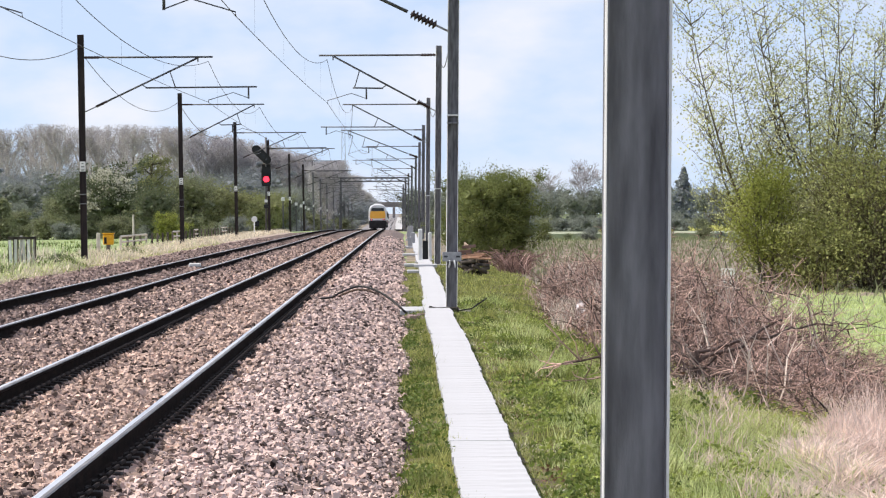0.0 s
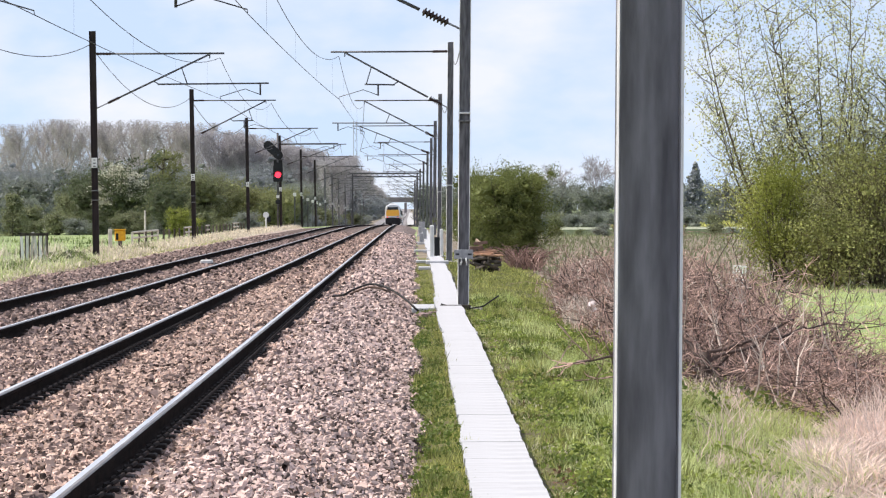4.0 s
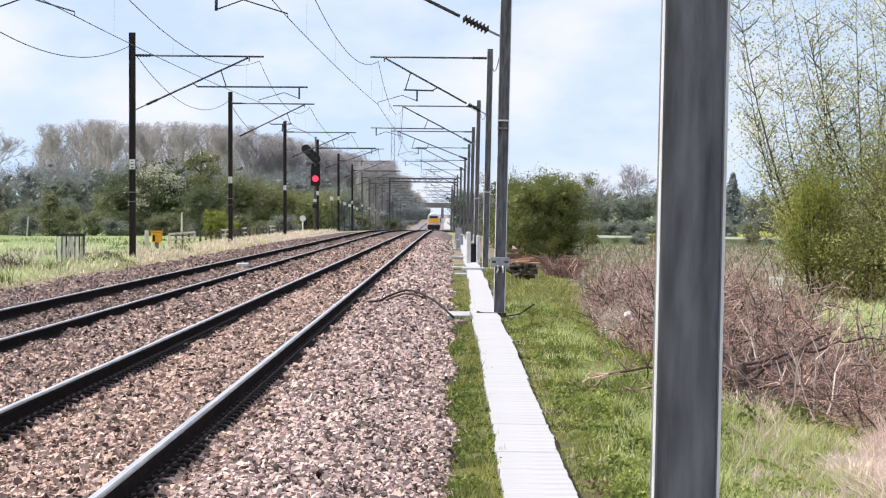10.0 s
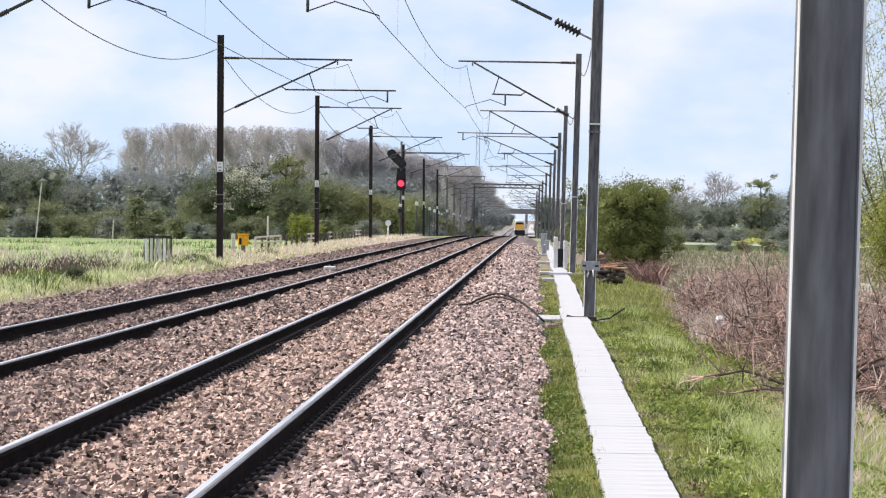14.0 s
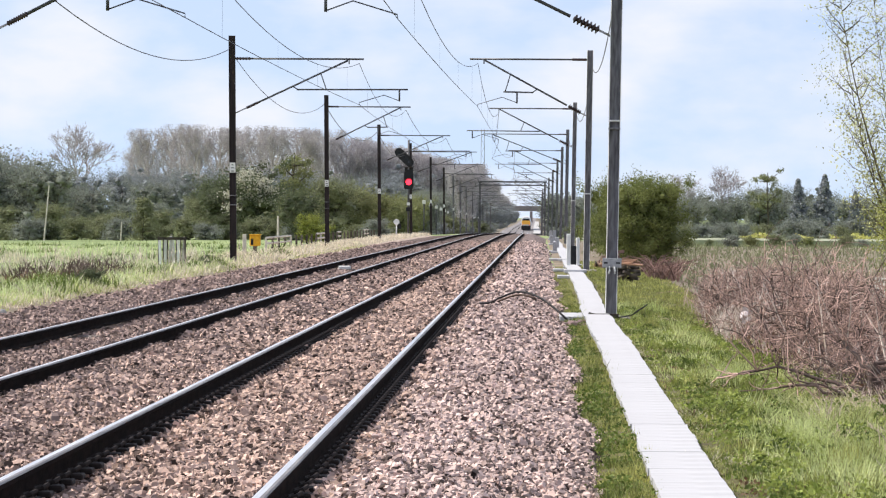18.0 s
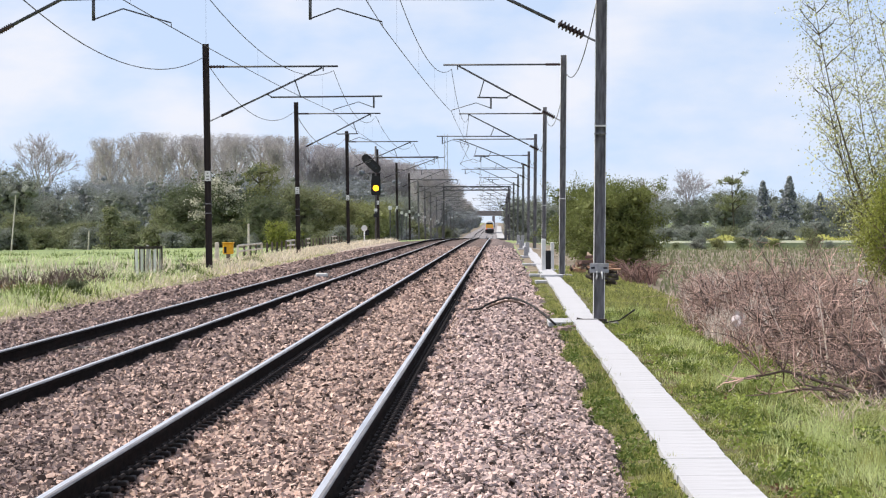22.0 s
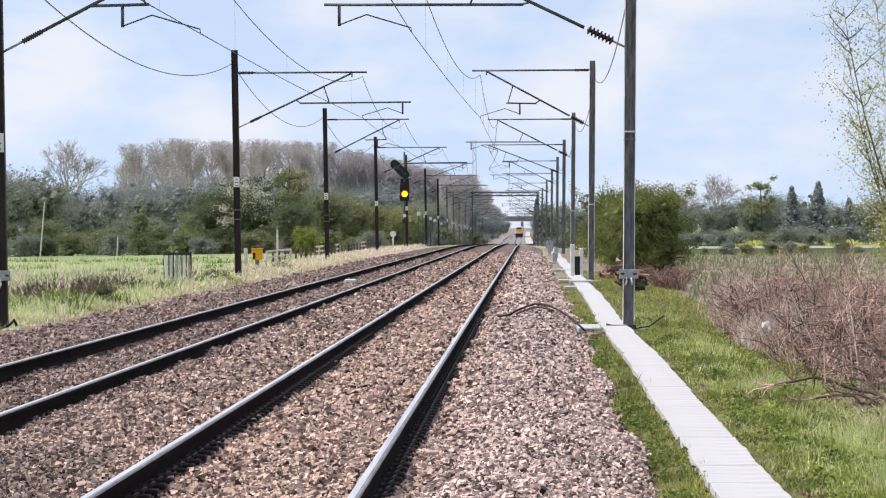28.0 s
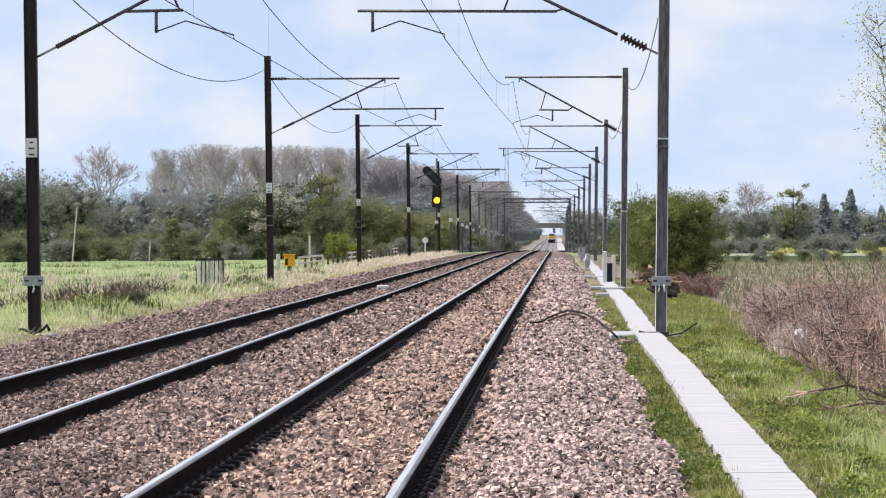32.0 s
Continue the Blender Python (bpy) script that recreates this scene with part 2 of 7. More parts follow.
M["red_glow"] = material("lit_red_lens", (0.5, 0.01, 0.02), rough=0.3, glow=((1.0, 0.03, 0.06), 3.0))
M["amber_glow"] = material("lit_amber_lens", (0.6, 0.3, 0.01), rough=0.3, glow=((1.0, 0.42, 0.02), 3.0))
M["soil"] = material("verge_soil", (0.17, 0.18, 0.05), (0.095, 0.075, 0.04), scale=1.6, rough=1.0, bump=0.6, bump_scale=6, detail=8)
M["meadow"] = material("meadow_ground", (0.30, 0.36, 0.15), (0.17, 0.225, 0.09), scale=0.10, rough=1.0, bump=0.5, bump_scale=3, stretch=(1, 0.25, 1), detail=8)
M["meadow_blade"] = leafy("meadow_grass_blade", (0.72, 0.76, 0.46), (0.45, 0.53, 0.23), island=0.3)
M["brown_earth"] = material("brown_scrub_ground", (0.30, 0.245, 0.185), (0.15, 0.125, 0.085), scale=0.4, rough=1.0, bump=0.6, bump_scale=5, detail=8)
M["grass"] = leafy("green_grass", (0.45, 0.45, 0.15), (0.135, 0.165, 0.045), island=0.5)
M["grass"].node_tree.nodes["Noise Texture"].inputs["Scale"].default_value = 1.4
M["bright_grass"] = leafy("long_bright_grass", (0.72, 0.76, 0.38), (0.42, 0.50, 0.17), island=0.35, through=0.45)
M["weed_leaf"] = leafy("fresh_weed_leaf", (0.40, 0.45, 0.12), (0.20, 0.26, 0.05), island=0.35, through=0.4)
M["dark_grass"] = leafy("dark_green_grass", (0.16, 0.21, 0.045), (0.07, 0.11, 0.022), island=0.4)
M["pale_grass"] = leafy("yellow_green_grass", (0.56, 0.56, 0.28), (0.34, 0.38, 0.13), island=0.4)
M["straw"] = leafy("dry_straw_grass", (0.82, 0.75, 0.59), (0.56, 0.49, 0.37), island=0.35)
M["dead_grass"] = leafy("pinkish_dead_grass", (0.86, 0.71, 0.63), (0.62, 0.48, 0.42), island=0.3)
M["straw_mat"] = material("matted_dead_grass", (0.52, 0.42, 0.35), (0.30, 0.24, 0.19), scale=3, rough=1.0, bump=0.6, bump_scale=20, detail=8)
M["thorn_bark"] = material("grey_brown_thorn_bark", (0.13, 0.092, 0.08), (0.05, 0.036, 0.032), scale=5, rough=0.9)
M["red_brush"] = material("cut_brushwood", (0.28, 0.175, 0.15), (0.13, 0.08, 0.068), scale=2, rough=0.9, island=0.5)
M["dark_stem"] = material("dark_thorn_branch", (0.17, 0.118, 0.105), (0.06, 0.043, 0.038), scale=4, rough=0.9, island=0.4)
M["stem"] = material("dead_bramble_stem", (0.60, 0.41, 0.35), (0.19, 0.115, 0.097), scale=2, rough=0.9, island=0.6)
M["pale_stem"] = material("bleached_stem", (0.74, 0.64, 0.565), (0.48, 0.40, 0.34), scale=2, rough=0.9, island=0.4)
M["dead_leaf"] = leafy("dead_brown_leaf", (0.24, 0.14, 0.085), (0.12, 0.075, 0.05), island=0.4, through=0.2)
M["bark"] = material("grey_brown_bark", (0.12, 0.105, 0.075), (0.06, 0.052, 0.04), scale=3, rough=0.95, stretch=(1, 1, 0.2), bump=0.4)
M["pale_bark"] = material("pale_grey_bark", (0.42, 0.385, 0.38), (0.28, 0.255, 0.25), scale=3, rough=0.95, stretch=(1, 1, 0.2))
M["leaf_willow"] = leafy("young_willow_leaf", (0.72, 0.73, 0.42), (0.33, 0.36, 0.15), through=0.5, island=0.5)
M["leaf_bright"] = leafy("bright_spring_leaf", (0.38, 0.41, 0.10), (0.17, 0.195, 0.04), through=0.5)
M["leaf_thicket"] = leafy("mixed_thicket_leaf", (0.43, 0.45, 0.16), (0.18, 0.195, 0.06), island=0.5, through=0.4)
M["leaf_bush"] = leafy("green_bush_leaf", (0.235, 0.265, 0.085), (0.115, 0.14, 0.04), island=0.22, through=0.4)
M["leaf_dark"] = leafy("dark_hedge_leaf", (0.16, 0.19, 0.10), (0.085, 0.10, 0.057), island=0.14)
M["leaf_mid"] = leafy("mid_green_leaf", (0.29, 0.31, 0.17), (0.155, 0.17, 0.092), island=0.14)
M["leaf_may"] = leafy("blossom_spray", (0.66, 0.64, 0.54), (0.42, 0.42, 0.32), through=0.3, island=0.2)
M["leaf_olive"] = leafy("olive_spring_leaf", (0.31, 0.32, 0.14), (0.18, 0.195, 0.085), through=0.3, island=0.12)
# Next three: far twig and bark colours greyed and paled to imitate haze
M["twig_dim"] = leafy("haze_dim_budding_twig", (0.52, 0.495, 0.515), (0.34, 0.325, 0.34), through=0.4, island=0.2)
M["haze_bark"] = material("haze_grey_bark", (0.40, 0.37, 0.375), (0.27, 0.25, 0.255), scale=3, rough=0.95, stretch=(1, 1, 0.2))
M["twig_grey"] = leafy("haze_grey_budding_twig", (0.54, 0.51, 0.51), (0.32, 0.30, 0.305), through=0.4, island=0.2)
M["willow_bark"] = material("olive_brown_bark", (0.15, 0.125, 0.075), (0.07, 0.058, 0.035), scale=3, rough=0.95, stretch=(1, 1, 0.2), bump=0.4)
M["twig_bark"] = material("grey_lilac_bark", (0.42, 0.38, 0.39), (0.30, 0.27, 0.28), scale=3, rough=0.95)
M["far_bark"] = material("pale_poplar_bark", (0.56, 0.52, 0.50), (0.40, 0.37, 0.36), scale=3, rough=0.95, stretch=(1, 1, 0.2))
# Ground litter darkened to imitate the shade inside the brambles
M["bramble_shade"] = material("shade_dark_litter", (0.10, 0.075, 0.055), (0.05, 0.038, 0.028), scale=3, rough=1.0, bump=0.6, bump_scale=20, detail=8)
M["thorn_twig"] = material("pinkish_thorn_twig", (0.66, 0.455, 0.385), (0.18, 0.118, 0.098), scale=2, rough=0.9, island=0.6)
# Next two: distant foliage, greyed and blued in its colour as haze would
M["far_leaf"] = leafy("haze_grey_green_leaf", (0.30, 0.325, 0.275), (0.195, 0.212, 0.182), through=0.35, island=0.10)
M["ivy"] = leafy("haze_blue_green_leaf", (0.31, 0.33, 0.345), (0.21, 0.23, 0.24), through=0.25, island=0.06)
M["cut_wood"] = material("weathered_cut_wood", (0.48, 0.29, 0.19), (0.26, 0.155, 0.10), scale=6, rough=0.9, stretch=(0.4, 4, 4), vary=0.25)
M["log"] = material("dark_log_bark", (0.15, 0.125, 0.105), (0.04, 0.035, 0.03), scale=5, rough=0.95, vary=0.5)
M["log_end"] = material("pale_log_end", (0.45, 0.35, 0.26), (0.34, 0.25, 0.18), scale=9, rough=0.9)
M["fence_wood"] = material("bleached_fence_wood", (0.62, 0.58, 0.5), (0.45, 0.41, 0.35), scale=4, rough=0.9, vary=0.1)
M["brick"] = material("greyed_red_brick", (0.34, 0.24, 0.225), (0.25, 0.18, 0.17), scale=0.8, rough=0.9)
# Brick colour greyed to imitate haze over the far bridge
M["far_brick"] = material("haze_grey_brick", (0.27, 0.235, 0.24), (0.21, 0.185, 0.19), scale=0.8, rough=0.9)
# Near-white ground colour that stands in for the mirage's glare
M["mirage_pale"] = material("mirage_white_ground", (0.50, 0.495, 0.49), (0.42, 0.415, 0.41), scale=0.1, rough=0.95)
M["farm_track"] = material("pale_stubble_field", (0.42, 0.43, 0.32), (0.19, 0.22, 0.13), scale=0.5, rough=0.95, stretch=(0.25, 1, 1), detail=8)
M["rape"] = leafy("yellow_flowering_crop", (0.66, 0.62, 0.20), (0.40, 0.42, 0.14), island=0.3)
M["plastic_bag"] = material("torn_white_plastic", (0.74, 0.66, 0.66), (0.55, 0.48, 0.48), rough=0.4)


# ---- geometry helpers ----
def mesh_of(name, v, f, mats=None, smooth=False):
    """A mesh from an array of vertices and one of faces (all triangles or all quads, or a list of mixed ones)."""
    me = bpy.data.meshes.new(name)
    v = np.asarray(v, dtype=np.float32)
    if isinstance(f, np.ndarray):
        k = f.shape[1]
        me.vertices.add(len(v))
        me.vertices.foreach_set("co", v.ravel())
        me.loops.add(f.size)
        me.loops.foreach_set("vertex_index", f.astype(np.int32).ravel())
        me.polygons.add(len(f))
        me.polygons.foreach_set("loop_start", np.arange(0, f.size, k, dtype=np.int32))
        me.polygons.foreach_set("loop_total", np.full(len(f), k, dtype=np.int32))
        me.update(calc_edges=True)
    else:
        me.from_pydata([tuple(map(float, p)) for p in v], [], f)
    me.polygons.foreach_set("use_smooth", np.full(len(me.polygons), bool(smooth)))
    return me


class Geo:
    """Gathers boxes, tubes and plates into one mesh."""

    def __init__(self):
        self.v, self.f = [], []

    def add(self, v, f):
        o = len(self.v)
        self.v += [tuple(p) for p in v]
        self.f += [tuple(i + o for i in q) for q in f]
        return self

    def box(self, x0, x1, y0, y1, z0, z1, bevel=0.0, m=None):
        if bevel:
            b = bevel
            v, f = [], []
            rings = ((z0, b), (z0 + b, 0), (z1 - b, 0), (z1, b))
            for z, s in rings:
                v += [(x0 + b, y0 + s, z), (x1 - b, y0 + s, z), (x1 - s, y0 + b, z), (x1 - s, y1 - b, z),
                      (x1 - b, y1 - s, z), (x0 + b, y1 - s, z), (x0 + s, y1 - b, z), (x0 + s, y0 + b, z)]
            for r in range(3):
                for k in range(8):
                    f.append((r * 8 + k, r * 8 + (k + 1) % 8, r * 8 + 8 + (k + 1) % 8, r * 8 + 8 + k))
            f += [tuple(range(7, -1, -1)), tuple(range(24, 32))]
        else:
            v = [(x, y, z) for z in (z0, z1) for x, y in ((x0, y0), (x1, y0), (x1, y1), (x0, y1))]
            f = [(3, 2, 1, 0), (4, 5, 6, 7), (0, 1, 5, 4), (1, 2, 6, 5), (2, 3, 7, 6), (3, 0, 4, 7)]
        if m:
            v = [m @ Vector(p) for p in v]
        return self.add(v, f)

    def tube(self, pts, radii, n=8, caps=True):
        pts = [Vector(p) for p in pts]
        if not hasattr(radii, "__len__"):
            radii = [radii] * len(pts)
        v, f = [], []
        for i, p in enumerate(pts):
            d = (pts[min(i + 1, len(pts) - 1)] - pts[max(i - 1, 0)]).normalized()
            s = d.cross(Vector((0, 0, 1)))
            s = s.normalized() if s.length > 0.02 else Vector((1, 0, 0))
            u = s.cross(d)
            for k in range(n):
                a = 2 * math.pi * k / n
                v.append(p + float(radii[i]) * (s * math.cos(a) + u * math.sin(a)))
        for i in range(len(pts) - 1):
            for k in range(n):
                f.append((i * n + k, i * n + (k + 1) % n, (i + 1) * n + (k + 1) % n, (i + 1) * n + k))
        if caps:
            f += [tuple(range(n - 1, -1, -1)), tuple((len(pts) - 1) * n + k for k in range(n))]
        return self.add(v, f)

    def profile(self, xz, y0, y1):
        """An x-z outline pushed along y."""
        n = len(xz)
        v = [(x, y0, z) for x, z in xz] + [(x, y1, z) for x, z in xz]
        f = [(k, (k + 1) % n, n + (k + 1) % n, n + k) for k in range(n)]
        return self.add(v, f + [tuple(range(n - 1, -1, -1)), tuple(range(n, 2 * n))])

    def prism(self, outline, z0, z1, m=None):
        n = len(outline)
        v = [(x, y, z0) for x, y in outline] + [(x, y, z1) for x, y in outline]
        if m:
            v = [m @ Vector(p) for p in v]
        f = [(k, (k + 1) % n, n + (k + 1) % n, n + k) for k in range(n)]
        return self.add(v, f + [tuple(range(n - 1, -1, -1)), tuple(range(n, 2 * n))])

    def mesh(self, name, smooth=False):
        return mesh_of(name, self.v, self.f, smooth=smooth)


def thing(name, mat=None, geo=None, at=None, label="", category="", group="", kind="", smooth=False):
    ob = new(name, geo.mesh(name, smooth) if geo else None)
    if geo and mat:
        ob.data.materials.append(mat)
    if at is not None:
        ob.matrix_basis = at
    return tagged(ob, label, category, group, kind)


def part(name, geo, mat, parent, label="", smooth=False, at=None, kind=""):
    me = geo.mesh(name, smooth) if isinstance(geo, Geo) else geo
    ob = new(name, me)
    if mat and not me.materials:
        me.materials.append(mat)
    ob.parent = parent
    if at is not None:
        ob.matrix_basis = at
    return tagged(ob, label, kind=kind)


def ring(n, r, cx=0.0, cy=0.0):
    return [(cx + r * math.cos(2 * math.pi * k / n), cy + r * math.sin(2 * math.pi * k / n)) for k in range(n)]


rng = np.random.default_rng(7)


# ---- the lie of the land ----
def smooth_line(y, ys, zs):
    """A line through a few points, with eased corners."""
    y = np.asarray(y, dtype=float)
    return sum(np.interp(y + q, ys, zs) for q in (-60, -36, -12, 12, 36, 60)) / 6


def grade(y):
    """Height of the rail heads along the line: level, then a long dip beyond the crest."""
    return smooth_line(y, [-60, 390, 480, 640, 735, 938, 1082, 1212, 1408, 1605, 1997, 2389, 2750, 4300], [0, 0, -0.32, -0.88, -1.2, -2.1, -2.69, -2.88, -2.59, -2.55, -2.54, -2.37, -1.9, -0.5])


def drift(y):
    """Sideways bend of the line: straight at first, then a slight set to the left."""
    return smooth_line(y, [-60, 440, 640, 735, 1082, 1278, 1474, 4300], [0, 0, -0.75, -1.35, -1.34, -1.43, -1.89, -3.6])


GAUGE_XS = (0.0, -1.505, -3.33, -4.835)


def bed_height(x, y):
    """The ballast's surface, over the rail heads' height."""
    xs = [-8.2, -7.4, -6.3, -5.4, -5.05, -4.86, -4.62, -4.45, -4.1, -3.55, -3.36, -3.20, -2.9, -2.4, -1.9, -1.7, -1.53, -1.30, -1.1, -0.75, -0.25, -0.03, 0.22, 0.40, 0.75, 1.1, 1.5, 1.9, 2.2]
    zs = [-0.30, -0.20, -0.16, -0.14, -0.16, -0.17, -0.165, -0.16, -0.16, -0.165, -0.16, -0.115, -0.10, -0.10, -0.13, -0.14, -0.165, -0.165, -0.145, -0.14, -0.145, -0.165, -0.165, -0.13, -0.09, -0.10, -0.22, -0.34, -0.44]
    return np.interp(x, xs, zs)


def land_height(x, y):
    x = np.asarray(x, dtype=float)
    xs = [-400, -60, -14, -9.6, -8.2, -7.4, -6.9, 1.5, 1.9, 2.2, 2.75, 3.1, 5.0, 9.0, 14, 60, 400]
    zs = [-1.2, -0.9, -0.55, -0.25, -0.15, -0.24, -0.36, -0.5, -0.365, -0.345, -0.335, -0.34, -0.55, -0.95, -1.05, -0.9, -1.2]
    return np.interp(x, xs, zs)


def sheet(name, xs, ys, height, mat, bend=True):
    X, Y = np.meshgrid(np.asarray(xs, float), np.asarray(ys, float))
    Z = height(X, Y) + grade(Y)
    if bend:
        X = X + drift(Y)
    v = np.stack([X, Y, Z], -1).reshape(-1, 3)
    nx, ny = len(xs), len(ys)
    i = (np.arange(ny - 1)[:, None] * nx + np.arange(nx - 1)[None]).ravel()
    f = np.stack([i, i + 1, i + nx + 1, i + nx], -1)
    me = mesh_of(name, v, f, smooth=True)
    me.materials.append(mat)
    return me


def place(x, y, z=0.0):
    """A spot beside the line: x from the near rail, z over the rail heads."""
    return Vector((x + float(drift(y)), y, z + float(grade(y))))


def on_land(x, y):
    return place(x, y, float(land_height(x, y)))


# ---- ground ----
ys_long = np.concatenate([np.arange(-20, 120, 2.0), np.arange(120, 320, 5.0), np.arange(320, 1200, 20.0), np.arange(1200, 3300, 60.0), [3600, 4200]])
land_xs = np.concatenate([[-2500, -1200, -600, -400, -250, -150, -100], np.arange(-80, -16, 4.0), np.arange(-16, -6, 0.4), [-6, -3, 0, 1.2], np.arange(1.6, 16, 0.4), np.arange(16, 80, 4.0), [100, 150, 250, 400, 600, 1200, 2500]])


def rough_land(x, y):
    z = land_height(x, y)
    wob = 0.035 * np.sin(1.9 * x + 0.31 * y) * np.sin(0.47 * y + 0.7 * x) + 0.02 * np.sin(3.7 * x - 0.9 * y)
    side = (x > 2.9) | (x < -8.6)
    return z + np.where(side, wob, 0)


ground = tagged(new("ground", sheet("ground", land_xs, ys_long, rough_land, M["meadow"])), "grassy level ground on both sides of the railway", "ground", kind="structure")
ground.data.materials.append(M["soil"])
ground.data.materials.append(M["brown_earth"])
ground.data.materials.append(M["straw_mat"])
ground.data.materials.append(M["bramble_shade"])
for p in ground.data.polygons:
    c = p.center
    if 1.5 < c.x < 12 and c.y < 20 or 1.5 < c.x < 4.7 and c.y < 175 or (c.x < 5.2 and c.x > 1.5 and (c.y < 30 or 98 < c.y < 175)):
        p.material_index = 1
    elif c.y > 640 and -13 < c.x < 11:
        p.material_index = 2
    elif -11.2 < c.x - float(drift(c.y)) < -7.2 and 150 < c.y < 430:
        p.material_index = 3
    elif -7.9 < c.x < -6.9 and c.y < 240:
        p.material_index = 2
    # ground under the brambles takes the shade-darkened colour
    elif 4.7 < c.x < 7.2 and 47 < c.y < 100:
        p.material_index = 4
    elif c.x > 4.9 and 29 < c.y < 54:
        p.material_index = 3
    elif 4.9 <= c.x < 7.6 and 40 < c.y < 330 or (2 < c.x < 45 and 140 < c.y < 420):
        p.material_index = 2

bed_xs = np.unique(np.concatenate([np.arange(-5.5, 1.3, 0.12), np.array([-8.2, -7.4, -6.8, -6.3, -5.7, -5.3, -4.9, -4.5, -4.1, -3.7, -3.3, -2.95, -2.75, -2.55, -2.4, -2.2, -2.0, -1.75, -1.5, -1.1, -0.75, -0.35, 0.0, 0.35, 0.55, 0.75, 0.95, 1.1, 1.3, 1.55, 1.75, 1.98, 2.1])]))


def bed_rough(x, y):
    w = 0.012 * np.sin(2.3 * x + 1.1 * y) + 0.012 * np.sin(0.9 * y - 1.7 * x) + 0.01 * np.sin(0.23 * y + x)
    edge = 0.05 * np.sin(0.35 * y) * (x > 1.2)
    mound = 0.10 * np.exp(-((x + 2.5) / 0.35) ** 2 - ((y - 84) / 5) ** 2)
    return bed_height(x, y) + w + edge + mound - 0.035


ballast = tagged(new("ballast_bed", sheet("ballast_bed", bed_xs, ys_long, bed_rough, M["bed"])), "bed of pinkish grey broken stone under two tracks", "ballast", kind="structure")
for key in ("bed_clean", "bed_mid", "bed_dirty", "bed_haze"):
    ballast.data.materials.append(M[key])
for p in ballast.data.polygons:
    c = p.center
    x = c.x - float(drift(c.y))
    # index 4, beyond 900 m: the haze-greyed colour
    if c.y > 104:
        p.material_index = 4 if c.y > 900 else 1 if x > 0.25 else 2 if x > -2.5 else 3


def stones(x0, x1, y0, y1, per_m2, size, name):
    n = int((x1 - x0) * (y1 - y0) * per_m2)
    x = rng.uniform(x0, x1, n)
    y = rng.uniform(y0, y1, n)
    keep = np.ones(n, bool)
    for gx in GAUGE_XS:
        keep &= np.abs(x - gx) > 0.06
    edge = 1.88 + 0.05 * np.sin(0.8 * y) + 0.03 * np.sin(2.9 * y) + rng.normal(0, 0.05, n)
    keep &= (x < edge) & (x > 0.6 - 0.122 * np.where(y < 22, 80, y))
    keep &= ~((x > -4.75) & (x < -3.42) & (rng.uniform(0, 1, n) < 0.15))
    x, y = x[keep], y[keep]
    n = len(x)
    s = size * np.clip(rng.lognormal(-0.05, 0.32, n), 0.5, 1.7)
    z = bed_rough(x, y) + grade(y) + s * rng.uniform(-0.35, 0.75, n)
    # broken wedges with a flat top
    shard = np.array([(-1, -0.75, -0.8), (1, -0.7, -0.8), (0.1, 1.0, -0.8), (-0.72, -0.5, 0.55), (0.75, -0.45, 0.55), (0.05, 0.72, 0.55)], float)
    tris = np.array([(3, 4, 5), (0, 1, 4), (0, 4, 3), (1, 2, 5), (1, 5, 4), (2, 0, 3), (2, 3, 5)])
    v = shard[None] * rng.uniform(0.75, 1.15, (n, 6, 1)) + rng.normal(0, 0.17, (n, 6, 3))
    v *= rng.uniform(0.65, 1.3, (n, 1, 3)) * (s[:, None, None] * 0.58) * np.array([1.08, 1.08, 0.85])
    a = rng.uniform(0, 2 * np.pi, n)
    t = rng.normal(0, 0.45, n)
    ca, sa, ct, st = np.cos(a)[:, None], np.sin(a)[:, None], np.cos(t)[:, None], np.sin(t)[:, None]
    X, Y, Z = v[:, :, 0], v[:, :, 1], v[:, :, 2]
    X, Z = X * ct - Z * st, X * st + Z * ct
    X, Y = X * ca - Y * sa, X * sa + Y * ca
    v = np.stack([X + (x + drift(y))[:, None], Y + y[:, None], Z + z[:, None]], -1).reshape(-1, 3)
    f = (np.arange(n)[:, None, None] * 6 + tris[None]).reshape(-1, 3)
    me = mesh_of(name, v, f)
    for key in ("stone", "stone_mid", "stone_dirty"):
        me.materials.append(M[key])
    xx = x + rng.normal(0, 0.18, n)
    zone = np.where(xx > 0.25, 0, np.where(xx > -1.75, 1, np.where((xx > -2.9) & (rng.uniform(0, 1, n) < 0.55), 1, 2)))
    zone = np.where((y < 38 + 2.5 * np.sin(2 * x + 0.4 * y)) & (x < -2.0) & (rng.uniform(0, 1, n) < 0.85), 2, zone)
    zone = np.where((y < 30 + 1.5 * np.sin(3 * x)) & (x > -3.2) & (x < -0.12) & (rng.uniform(0, 1, n) < 0.8), 2, zone)
    me.polygons.foreach_set("material_index", np.repeat(zone, 7).astype(np.int32))
    ob = new(name, me)
    ob.parent = ballast
    return tagged(ob, "loose broken ballast stones", kind="stuff")


stones(-4.6, 2.15, 22, 42, 650, 0.0285, "stones")
stones(-7.0, 2.15, 42, 62, 440, 0.0325, "stones")
stones(-7.6, 2.15, 62, 95, 225, 0.038, "stones")
stones(-7.8, 2.15, 95, 130, 76, 0.049, "stones")
stones(-7.8, 2.15, 130, 200, 34, 0.052, "stones")
stones(-7.8, 2.15, 200, 300, 12, 0.06, "stones")
stones(-7.8, 2.15, -12, 22, 25, 0.06, "stones")
stones(-5.6, 2.15, -4, 8, 210, 0.045, "stones")


